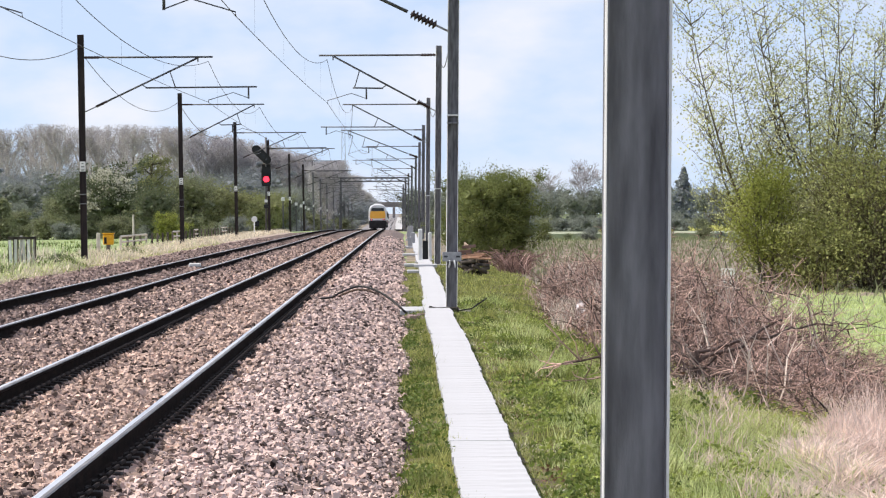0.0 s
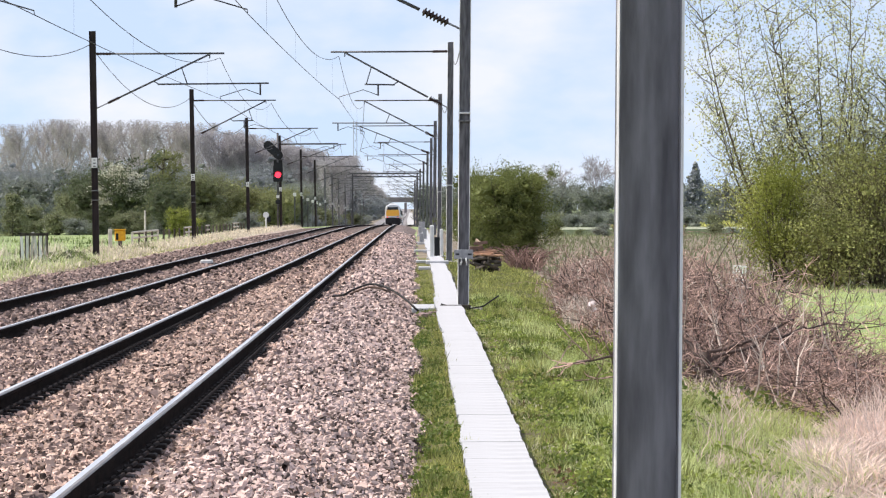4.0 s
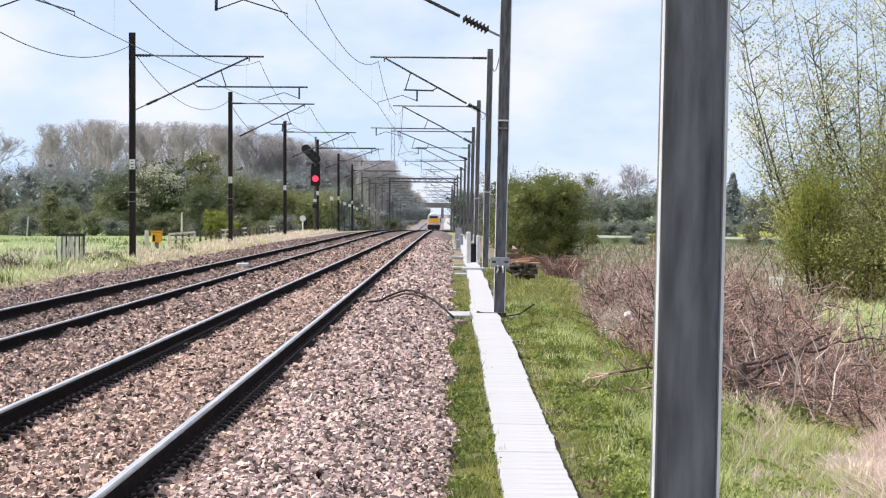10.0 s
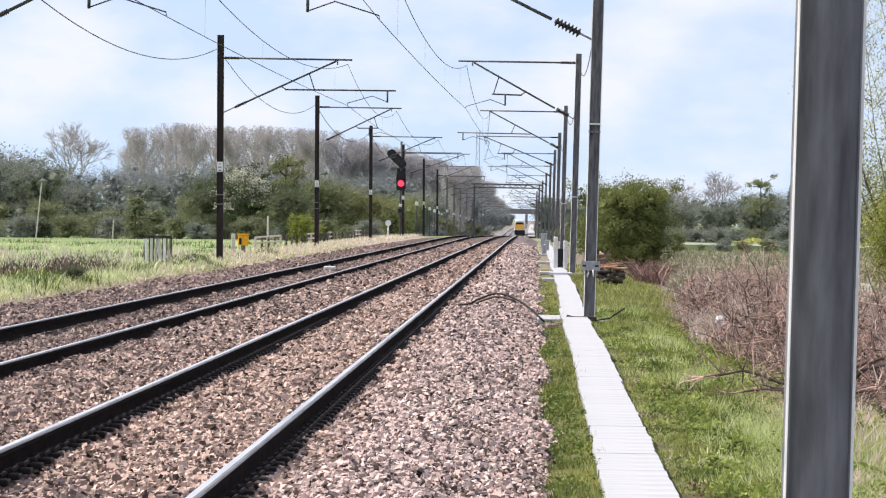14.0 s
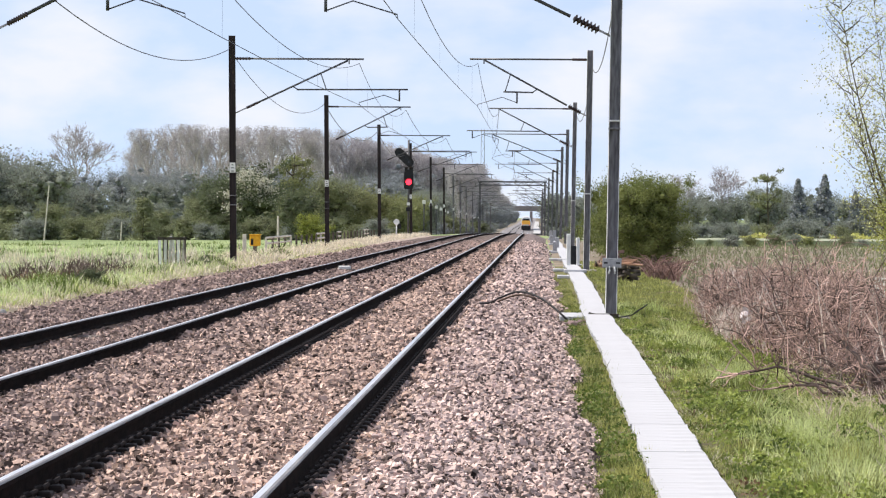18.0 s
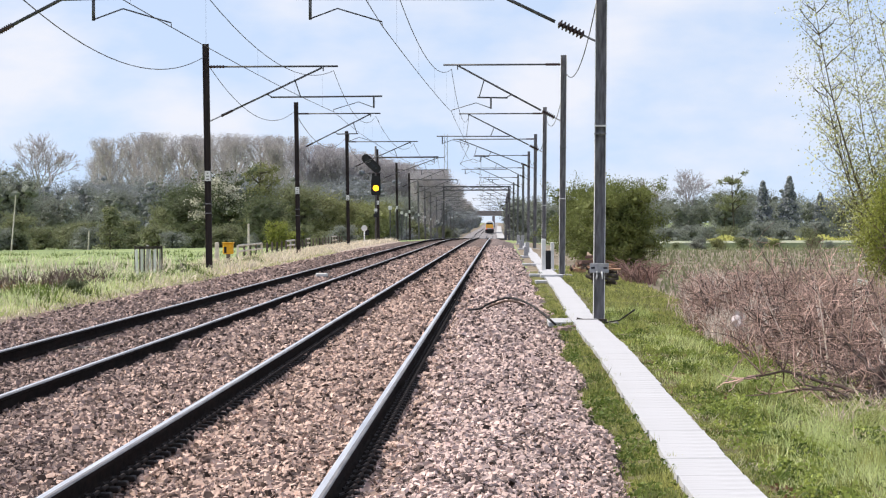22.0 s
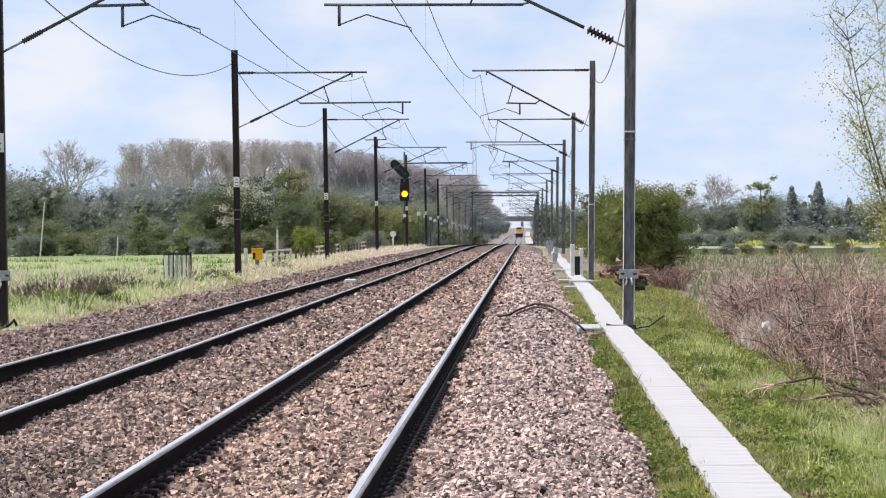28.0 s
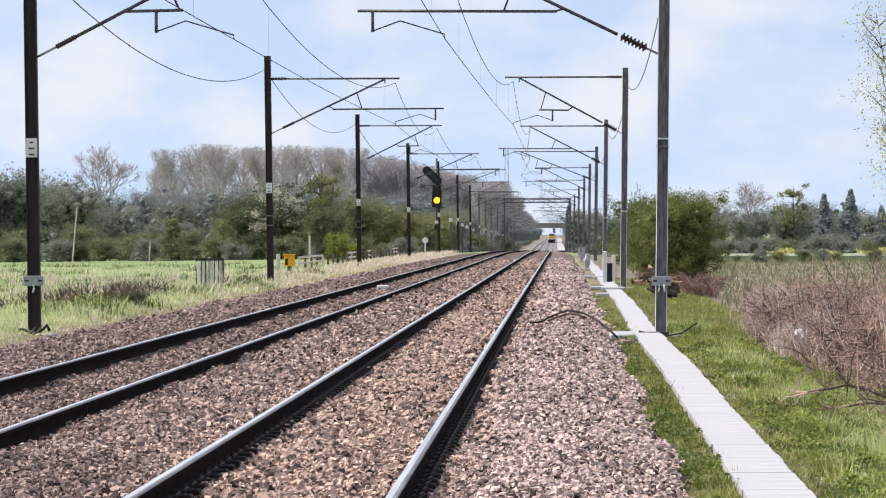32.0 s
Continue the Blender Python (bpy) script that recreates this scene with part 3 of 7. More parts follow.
# ---- rails ----
def make_rail(x, label):
    root = tagged(new("rail"), label, "rail", "running rails", "structure")
    half = [(0.0, 0.0), (0.011, -0.0003), (0.030, -0.002), (0.036, -0.012), (0.036, -0.040), (0.012, -0.055), (0.009, -0.125), (0.030, -0.138), (0.070, -0.150), (0.070, -0.160)]
    left = [(-a, b) for a, b in half[::-1]][:-1]
    outline = left + half
    ys = np.concatenate([np.arange(-20, 130, 5.0), np.arange(130, 1300, 15.0), np.arange(1300, 2800, 50.0)])
    v, f, top = [], [], []
    n = len(outline)
    for y in ys:
        o = place(x, float(y))
        v += [(o.x + a, o.y, o.z + b) for a, b in outline]
    fb, ft, fw = [], [], []
    for i in range(len(ys) - 1):
        for k in range(n - 1):
            q = (i * n + k, i * n + k + 1, (i + 1) * n + k + 1, (i + 1) * n + k)
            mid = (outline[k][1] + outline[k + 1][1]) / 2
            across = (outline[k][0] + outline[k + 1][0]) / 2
            # head: bright from its left edge to 12 mm past centre, dull beyond
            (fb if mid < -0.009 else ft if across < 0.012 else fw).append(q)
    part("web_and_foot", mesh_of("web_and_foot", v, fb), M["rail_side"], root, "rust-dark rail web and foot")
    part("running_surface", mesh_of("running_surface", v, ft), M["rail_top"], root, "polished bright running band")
    part("rail_shoulder", mesh_of("rail_shoulder", v, fw), M["rail_dull"], root, "dull brown side of the rail head")
    return root


rails = [make_rail(x, lab) for x, lab in zip(GAUGE_XS, ("rust-sided steel rail with a polished head",) * 4)]

sleeper_mesh = Geo().box(-1.25, 1.25, -0.14, 0.14, -0.36, -0.166, 0.02).mesh("sleeper")
sleeper_mesh.materials.append(M["sleeper"])
far_track = tagged(new("sleepers"), "dirty concrete sleepers showing through the far track's ballast", "sleeper", kind="structure")
for k in range(150):
    y = 60.0 + 0.65 * k
    part("sleeper", sleeper_mesh, None, far_track, at=Matrix.Translation(place(-4.08, y, random.uniform(-0.06, -0.022))))

clip_geo = Geo()
clip_geo.tube([(0.05, -0.09, -0.135), (0.10, -0.085, -0.115), (0.125, -0.02, -0.10), (0.115, 0.05, -0.105), (0.075, 0.085, -0.12), (0.05, 0.03, -0.125), (0.06, -0.03, -0.13)], 0.014, 6)
clip_geo.box(0.07, 0.15, -0.10, 0.10, -0.175, -0.14, 0.008)
clip_mesh = clip_geo.mesh("rail_clip")
clip_mesh.materials.append(M["clip"])
for k in range(150):
    y = 23.0 + 0.65 * k
    for r in (0, 1) if y < 75 else (0,):
        part("rail_clip", clip_mesh, None, rails[r], at=Matrix.Translation(place(GAUGE_XS[r], y)))


# ---- cable trough ----
trough = tagged(new("cable_trough"), "pale concrete cable trough laid in the grass beside the ballast", "cable trough", kind="structure")
TX0, TX1 = 2.24, 2.705


def trough_x(y):
    return 0.012 * math.sin(y * 0.13) + 0.008 * math.sin(y * 0.31 + 1) + 0.10 * min(1, max(0, (y - 88) / 40))


g = Geo()
y = -16.0
while y < 420:
    step = 2.0 if y < 120 else 6.0
    o = place(trough_x(y), y)
    g.box(TX0 + 0.03 + o.x, TX1 - 0.03 + o.x, y, y + step, o.z - 0.60, o.z - 0.308)
    y += step
part("channel", g, M["old_concrete"], trough, "buried concrete channel")
lid_a = Geo().box(TX0, TX1, 0, 0.6105, -0.313, -0.255, 0.001).mesh("lid")
lid_b = Geo().box(TX0, TX1, 0, 1.864, -0.313, -0.255, 0.003).mesh("lid")
for me in (lid_a, lid_b):
    me.materials.append(M["concrete"])
y, k = -15.0, 0
while y < 420:
    near = y < 128
    o = place(trough_x(y) + random.uniform(-0.005, 0.005) + 0.014 * (k % 23 > 17) - 0.012 * (k % 31 > 26), y, 0.02 * math.sin(y * 0.11))
    part("lid", lid_a if near else lid_b, None, trough, at=Matrix.Translation(o) @ pose(0, 0, 0, math.degrees(0.0022 * math.cos(y * 0.11)), 0, random.uniform(-0.3, 0.3) if k % 7 else random.uniform(-1.1, 1.1)))
    k += 1
    y += (0.612 if k % 4 else 0.632) if near else 1.87
for yy, w in ((84.4, 0.42), (141.0, 0.36), (158.0, 0.45), (196.0, 0.5), (240.0, 0.4)):
    b = Geo().box(TX0 - w, TX0 - 0.01, 0, 3.2 if yy < 100 else 1.6, -0.345, -0.255, 0.012)
    part("side_cover", b, M["concrete"], trough, "concrete cover over a cable branch", at=Matrix.Translation(place(trough_x(yy), yy)))
for yy in (152.0, 190.0):
    part("chamber_lid", Geo().box(TX0 - 0.12, TX1 + 0.12, 0, 1.4, -0.313, -0.205, 0.015), M["concrete"], trough, "raised concrete chamber lid", at=Matrix.Translation(place(trough_x(yy), yy)))


# ---- masts and overhead line ----
def mast_geo(h, w=0.205, d=0.20, t=0.011, below=0.8):
    xz = [(-w / 2, -d / 2), (-w / 2 + t, -d / 2), (-w / 2 + t, -t / 2), (w / 2 - t, -t / 2), (w / 2 - t, -d / 2), (w / 2, -d / 2),
          (w / 2, d / 2), (w / 2 - t, d / 2), (w / 2 - t, t / 2), (-w / 2 + t, t / 2), (-w / 2 + t, d / 2), (-w / 2, d / 2)]
    return Geo().prism(xz, -below, h)


def insulator(geo, a, b, n=7, r=0.085):
    a, b = Vector(a), Vector(b)
    d = (b - a)
    pts, rad = [a], [0.03]
    for k in range(n):
        for u, q in ((0.1, 0.035), (0.35, r), (0.6, r * 0.95), (0.85, 0.035)):
            pts.append(a + d * ((k + u) / n))
            rad.append(q)
    geo.tube(pts + [b], rad + [0.03], 8)


def make_mast(x, y, side, long_arm, wire_x, material_key, near=False, base=None, top=6.95, label="", lean=0.7, dz=0.0, back=0.0):
    """side: +1 with the track on its left, -1 with the track on its right. long_arm: the drop stands beyond the wire."""
    o = place(x, y)
    gz = float(land_height(x, y)) if base is None else base
    root = thing("overhead_line_mast", at=Matrix.Translation(o), label=label, category="mast", group="overhead line masts")
    m = pose(0, 0, 0, 0, side * lean, 0)
    width = 0.205 if y > 20 else 0.176
    depth = 0.20 if y > 20 else 0.13
    up = part("upright", mast_geo(top, width, depth), M[material_key], root, at=m)
    if side > 0 and y < 240:
        w, t, d = width, 0.010, depth
        for s in (-1, 1):
            t = 0.010 if y > 20 else (0.005 if s < 0 else 0.006)
            x0 = s * (w / 2 - t / 2) - t / 2 - 0.001
            # slanted wedge in the pale colour, so the edge reads as sunlit
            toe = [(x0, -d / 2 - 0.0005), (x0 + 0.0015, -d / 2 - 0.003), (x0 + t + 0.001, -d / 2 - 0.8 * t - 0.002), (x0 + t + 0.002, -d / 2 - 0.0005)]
            part("flange_edge", Geo().prism(toe, gz, top), M["galv_edge"], up, "flange toe paled and slanted to look sunlit")
    s = -side
    reach = wire_x - x
    r = 0.03
    def lx(z):
        return side * math.tan(radians(lean)) * z + s * 0.10
    z_top, z_low, z_reg = 6.42 + dz + (0.12 if side > 0 else 0), 4.68 + dz, 5.44 + dz
    tip = reach + s * (0.12 - back)
    arm = Geo().tube([(lx(z_top), 0, z_top), (tip + s * 0.35, 0, z_top)], r, 8)
    part("top_tube", arm, M["tube"], root, smooth=True)
    a, b = Vector((lx(z_low), 0, z_low)), Vector((tip - s * 0.15, 0, z_top - 0.04))
    part("stay_tube", Geo().tube([a.lerp(b, 0.19), b], r, 8), M["tube"], root, "inclined steel tube", smooth=True)
    gi = Geo()
    if side > 0:
        insulator(gi, a.lerp(b, 0.055), a.lerp(b, 0.175))
    else:
        insulator(gi, a.lerp(b, 0.10), a.lerp(b, 0.20), 9, 0.05)
    part("insulator", gi, M["porcelain"], root, "ribbed brown insulator", smooth=True)
    part("fork", Geo().tube([a, a.lerp(b, 0.06 if side > 0 else 0.11)], 0.022, 6), M["plate"], root, "galvanised fork end", smooth=True)
    gt = Geo()
    insulator(gt, (lx(z_top) + s * 0.02, 0, z_top), (lx(z_top) + s * 0.5, 0, z_top), 5, 0.05)
    part("top_insulator", gt, M["porcelain"], root, "ribbed brown insulator", smooth=True)
    if long_arm:
        r0, r1, dx = reach - s * 2.0, reach + s * 1.55, reach + s * 1.28
    else:
        r0, r1, dx = reach - s * 1.85, reach - s * 0.85, reach - s * 1.3
    part("registration_tube", Geo().tube([(r0, 0, z_reg), (r1, 0, z_reg + 0.02)], 0.026, 8), M["tube"], root, smooth=True)
    # short struts from the stay to the registration tube
    def stay_z(q):
        u = (q - a.x) / (b.x - a.x)
        return a.z + u * (b.z - a.z)
    for q in (r0 + s * 0.05, r0 + s * 0.95):
        qq = q - s * 0.1
        if abs(stay_z(qq) - z_reg) > 0.08:
            part("strut", Geo().tube([(q, 0, z_reg), (qq - s * 0.08, 0, stay_z(qq - s * 0.08))], 0.02, 6), M["tube"], root, smooth=True)
    part("drop_bracket", Geo().tube([(dx, 0, z_reg), (dx, 0, z_reg - 0.36)], 0.028, 8), M["tube"], root, smooth=True)
    mid = Vector(((dx + reach) / 2 + (dx - reach) * 0.12, 0, z_reg - 0.16))
    part("steady_arm", Geo().tube([(dx, 0, z_reg - 0.34), mid, (reach, 0, z_reg - 0.40), (reach, 0, z_reg - 0.47)], 0.014, 6), M["tube"], root, "bent steady arm", smooth=True)
    part("wire_clamp", Geo().tube([(reach - s * back, 0, z_top), (reach - s * back, 0, z_top - 0.16)], 0.02, 6), M["tube"], root, smooth=True)
    return root, up, gz


R_Y = [13.2, 87.3, 161.6] + [161.6 + 74.2 * k for k in range(1, 14)]
L_Y = [8.0, 82.0, 155.6, 232.3, 307.5] + [307.5 + 75 * k for k in range(1, 12)]
R_X = [2.484, 2.74, 3.01, 3.05] + [3.12] * 12
L_X = [-7.8, -7.85, -8.31, -8.67] + [-8.65] * 12
L_DZ = [-0.22, -0.22, 0.0, 0.18] + [0.05] * 12
R_DZ = [0.0, 0.0] + [0.1] * 14
NEAR_WIRE = [-0.55 if k % 2 else -1.0 for k in range(16)]
FAR_WIRE = [-3.95 if k % 2 else -4.3 for k in range(16)]
NEAR_WIRE[1], NEAR_WIRE[2] = -1.1, -0.62
FAR_WIRE[1], FAR_WIRE[2] = -4.5, -4.32
R_BACK = [0, 0, 0.2] + [0] * 13
L_BACK = [0, 0, 0.33, 0.25, 0.2] + [0] * 11
NEAR_WIRE[4], FAR_WIRE[3], FAR_WIRE[4] = -1.6, -4.95, -4.5
right_masts, left_masts = [], []
for k, (x, y) in enumerate(zip(R_X, R_Y)):
    lab = "grey galvanised mast with a cantilever over the near track" if k else "tall grey galvanised H-section mast standing in the grass"
    right_masts.append(make_mast(x, y, 1, k % 2 == 1, NEAR_WIRE[k], "galv", base=None, top=6.95 if k else 7.6, label=lab, dz=R_DZ[k], back=R_BACK[k]))
for k, (x, y) in enumerate(zip(L_X, L_Y)):
    left_masts.append(make_mast(x, y, -1, k % 2 == 0, FAR_WIRE[k], "brown_steel" if k < 8 else "galv", top=7.15, dz=L_DZ[k], back=L_BACK[k],
                                label="dark rust-brown mast with a cantilever over the far track"))


def band(root_up, z, material_key, label, w=0.215, h=0.03):
    part("band", Geo().box(-w / 2, w / 2, -0.108, 0.108, z - h / 2, z + h / 2, 0.004), M[material_key], root_up, label)


for k in (1, 2, 3):
    up = right_masts[k][1]
    for z in ((3.17, 3.03) if k == 1 else (3.9, 2.2)):
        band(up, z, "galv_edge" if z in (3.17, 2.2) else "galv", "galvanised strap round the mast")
for k in (2, 3):
    for z in (2.05, 1.75):
        band(left_masts[k][1], z, "galv", "steel strap round the mast")
for k, (root, up, gz) in enumerate(left_masts[:13]):
    if k == 0:
        continue
    p = part("mast_plate", Geo().box(-0.095, 0.095, -0.112, -0.104, 2.78, 3.10, 0.003), M["white_paint"], up, "white plate with dark bars of print")
    for z, w in ((2.83, 0.045), (2.93, 0.05), (3.03, 0.03)):
        part("print_bar", Geo().box(-w, w, -0.1145, -0.113, z - 0.014, z + 0.014), M["print"], p)


def bonding_plate(up, z, cables):
    p = part("bonding_plate", Geo().box(-0.17, 0.17, -0.125, -0.105, z - 0.09, z + 0.08, 0.006), M["plate"], up, "grey bonding plate bolted across the mast")
    for sx in (-0.11, 0.11):
        part("slot", Geo().box(sx - 0.035, sx + 0.035, -0.128, -0.126, z - 0.02, z + 0.012), M["print"], p)
    for k in range(cables):
        q = (k - (cables - 1) / 2) * 0.09
        part("cable_tail", Geo().tube([(q, -0.13, z - 0.07), (q + 0.01, -0.14, z - 0.14), (q + 0.012 * (k * 2 - 1), -0.135, z - 0.20)], 0.016, 6), M["white_cable"], p, "short white cable tail", smooth=True)


bonding_plate(right_masts[1][1], 0.645, 2)
bonding_plate(left_masts[1][1], 0.72, 1)
for root, up, gz in right_masts[:5] + left_masts[1:5]:
    part("foundation", Geo().box(-0.35, 0.35, -0.35, 0.35, gz - 0.5, gz + 0.03, 0.03), M["old_concrete"], root, "mast foundation in the soil")


def wire_span(name, pts, r, label, group, droppers=None):
    root = thing(name, M["wire"], Geo().tube(pts, r, 5), label=label, category="wire", group=group, smooth=True)
    for d in droppers or ():
        part("dropper", Geo().tube(d, 0.002, 3), M["wire"], root, "thin dropper wire")
    return root


def overhead(mast_x, mast_y, wires, tag, dz, lift):
    for k in range(len(mast_y) - 1):
        if mast_y[k] > 900:
            break
        n = 16 if k < 4 else 8
        cat, con, drops = [], [], []
        fat = 1.0 if k < 3 else 1.3
        for i in range(n + 1):
            u = i / n
            y = mast_y[k] + u * (mast_y[k + 1] - mast_y[k])
            x = wires[k] + u * (wires[k + 1] - wires[k])
            h = dz[k] + u * (dz[k + 1] - dz[k])
            c = place(x, y, 6.28 + lift + h - 4 * 0.85 * u * (1 - u))
            w = place(x, y, 4.97 + h - 4 * 0.06 * u * (1 - u))
            cat.append(c)
            con.append(w)
            if 0 < i < n and i % 4 == 2 and k < 6:
                drops.append((c, w))
        wire_span("catenary_wire", cat, 0.009 * fat, "sagging grey catenary wire over the " + tag + " track", "overhead wires", drops)
        wire_span("contact_wire", con, 0.008 * fat, "taut contact wire over the " + tag + " track", "overhead wires")


overhead(R_X, R_Y, NEAR_WIRE, "near", R_DZ, 0.12)
overhead(L_X, L_Y, FAR_WIRE, "far", L_DZ, 0.0)


def earth_wire(xs, ys, side, count, z0, sag, low_end=0.0):
    for k in range(count):
        pts = []
        for i in range(21):
            u = i / 20
            drop = low_end * (1 - u) if k < 2 else 0.0
            pts.append(place(xs[k] + u * (xs[k + 1] - xs[k]) + side * 0.16, ys[k] + u * (ys[k + 1] - ys[k]), z0 - drop - 4 * sag * u * (1 - u)))
        wire_span("return_wire", pts, 0.012 if k < 3 else 0.016, "slack return wire strung from mast to mast", "return wires")


earth_wire(L_X, L_Y, -1, 10, 6.72, 1.09, 0.5)
earth_wire(R_X, R_Y, 1, 10, 6.35, 0.9)


# ---- vegetation ----
def leaf_mesh(name, pts, size, flat=0.0, long=1.6, upright=0.0):
    """Small pointed leaves, one loose piece each, at the points."""
    n = len(pts)
    s = size * rng.uniform(0.55, 1.3, n)
    d = rng.normal(0, 1, (n, 3))
    d[:, 2] *= 1 - flat
    d[:, 2] += upright * np.sign(d[:, 2])
    d /= np.linalg.norm(d, axis=1)[:, None]
    e = rng.normal(0, 1, (n, 3))
    e -= d * (d * e).sum(1)[:, None]
    e /= np.linalg.norm(e, axis=1)[:, None]
    a = d * (s * long / 2)[:, None]
    b = e * (s / 2)[:, None]
    v = np.stack([pts - a, pts + b, pts + a, pts - b], 1).reshape(-1, 3)
    return mesh_of(name, v, np.arange(4 * n).reshape(-1, 4))


def wander(a, b, bend, n=6):
    a, b = np.asarray(a, float), np.asarray(b, float)
    u = np.linspace(0, 1, n + 1)[:, None]
    p = a + (b - a) * u
    off = np.cumsum(rng.normal(0, 1, (n + 1, 3)), 0) * bend
    off -= off[:1]
    off -= (off[-1:] - off[:1]) * u * 0.6
    return p + off * np.sqrt(u)


def grow(height, width, stems, trunk_r, low, limbs, twigs, rise=0.5, cone=0.0, power=0.8, bush=False, column=False, bend=0.05):
    """Limbs and twig points of a tree that stands at the origin."""
    tubes, tips = [], []
    for s in range(stems):
        a = 2 * math.pi * (s + rng.uniform(0, 0.6)) / max(stems, 1)
        lean = rng.uniform(0.1, 0.75) * width / 2 if stems > 1 else rng.uniform(0, 0.08) * width
        top = np.array([math.cos(a) * lean, math.sin(a) * lean, height * (rng.uniform(0.75, 0.98) if stems > 1 else 0.94)])
        main = wander((0.15 * math.cos(a) * (stems > 1), 0.15 * math.sin(a) * (stems > 1), -0.3), top, height * 0.012, 8)
        tubes.append((main, np.linspace(trunk_r, trunk_r * 0.12, 9)))
        for _ in range(limbs):
            u = low + (1 - low) * rng.uniform(0, 1) ** power
            p = main[min(int(u * 8), 8)]
            h = p[2] / height
            if column:
                room = width * 0.36
            elif bush:
                room = width / 2 * (1 - 0.5 * h)
            else:
                room = width / 2 * (math.sqrt(max(0.05, 1 - ((h - 0.55) / 0.5) ** 2)) if not cone else (1.05 - h))
            aa = rng.uniform(0, 2 * math.pi)
            ln = room * rng.uniform(0.55, 1.15)
            end = p + np.array([math.cos(aa) * ln, math.sin(aa) * ln, ln * rise * rng.uniform(0.2, 1.5)])
            end[2] = min(end[2], height * rng.uniform(0.93, 1.03))
            limb = wander(p, end, ln * bend, 5)
            r0 = trunk_r * 0.35 * (1 - 0.7 * h) + 0.006
            tubes.append((limb, np.linspace(r0, r0 * 0.2, 6)))
            for _ in range(twigs):
                q = limb[rng.integers(2, 6)]
                e2 = q + rng.normal(0, 1, 3) * np.array([0.22, 0.22, 0.2]) * room * 0.9 + np.array([0, 0, 0.12 * room * rise])
                tw = wander(q, e2, 0.02 * room, 3)
                tubes.append((tw, np.linspace(r0 * 0.3, r0 * 0.1, 4)))
                tips.append(tw)
    return tubes, tips


ICO = []
for k in range(5):
    a = 2 * math.pi * k / 5
    ICO += [(0.894 * math.cos(a), 0.894 * math.sin(a), 0.447), (0.894 * math.cos(a + 0.628), 0.894 * math.sin(a + 0.628), -0.447)]
ICO = np.array(ICO + [(0, 0, 1), (0, 0, -1)])
ICO_F = np.array([q for k in range(5) for q in ((2 * k, (2 * k + 2) % 10, 10), (2 * k, 2 * k + 1, (2 * k + 2) % 10), (2 * k + 1, (2 * k + 3) % 10, (2 * k + 2) % 10), ((2 * k + 3) % 10, 2 * k + 1, 11))])


def clumpy(name, lv, pts, size):
    """Adds small uneven sprays of foliage between the leaves."""
    n = len(pts)
    v = ICO[None] * rng.uniform(0.55, 1.25, (n, 12, 1)) * (size * rng.uniform(0.5, 1.25, (n, 1, 1))) * np.array([1.1, 1.1, 0.75])
    v = (v + pts[:, None]).reshape(-1, 3)
    f = (np.arange(n)[:, None, None] * 12 + ICO_F[None]).reshape(-1, 3)
    q = np.empty(len(lv.vertices) * 3, dtype=np.float32)
    lv.vertices.foreach_get("co", q)
    w = q.reshape(-1, 3)
    i = np.arange(len(w)).reshape(-1, 4) + len(v)
    f = np.concatenate([f, i[:, [0, 1, 2]], i[:, [0, 2, 3]]])
    return mesh_of(name, np.concatenate([v, w]), f)


def tree_meshes(name, tubes, tips, leaves, size, spread, sides=5, long=1.6, upright=0.0, clumps=0, clump_size=0.4):
    g, gl = Geo(), Geo()
    for p, r in tubes:
        (g if len(p) > 6 else gl).tube(p, r, sides, caps=False)
    wood, limbs = g.mesh(name + "_trunk", True), gl.mesh(name + "_limbs", True)
    lv = None
    if leaves:
        allp = np.concatenate(tips)
        pts = allp[rng.integers(0, len(allp), leaves)] + rng.normal(0, spread, (leaves, 3)) * np.array([1, 1, 0.8])
        pts[:, 2] = np.maximum(pts[:, 2], 0.05)
        lv = leaf_mesh(name + "_leaves", pts, size, long=long, upright=upright)
        if clumps:
            cp = allp[rng.integers(0, len(allp), clumps)] + rng.normal(0, spread * 0.6, (clumps, 3))
            cp *= np.array([0.66, 0.66, 0.86])
            cp[:, 2] = np.maximum(cp[:, 2], clump_size * 0.4)
            lv = clumpy(name + "_leaves", lv, cp, clump_size)
    return wood, lv, limbs


def put_tree(kind, label, category, at, meshes, bark, leaf, turn=0.0, scale=1.0, group="", leaf_label="", sz=None):
    root = thing(kind, at=Matrix.LocRotScale(at, Euler((0, 0, turn)), (scale, scale, sz or scale)), label=label, category=category, group=group)
    wood, lv, limbs = meshes
    part("trunk", wood, M[bark], root)
    if limbs:
        part("branchwork", limbs, M[bark], root)
    if lv:
        if not lv.materials:
            lv.materials.append(M[leaf])
        crown = part("crown", lv, None, root, leaf_label)
        crown.material_slots[0].link = 'OBJECT'
        crown.material_slots[0].material = M[leaf]
    return root


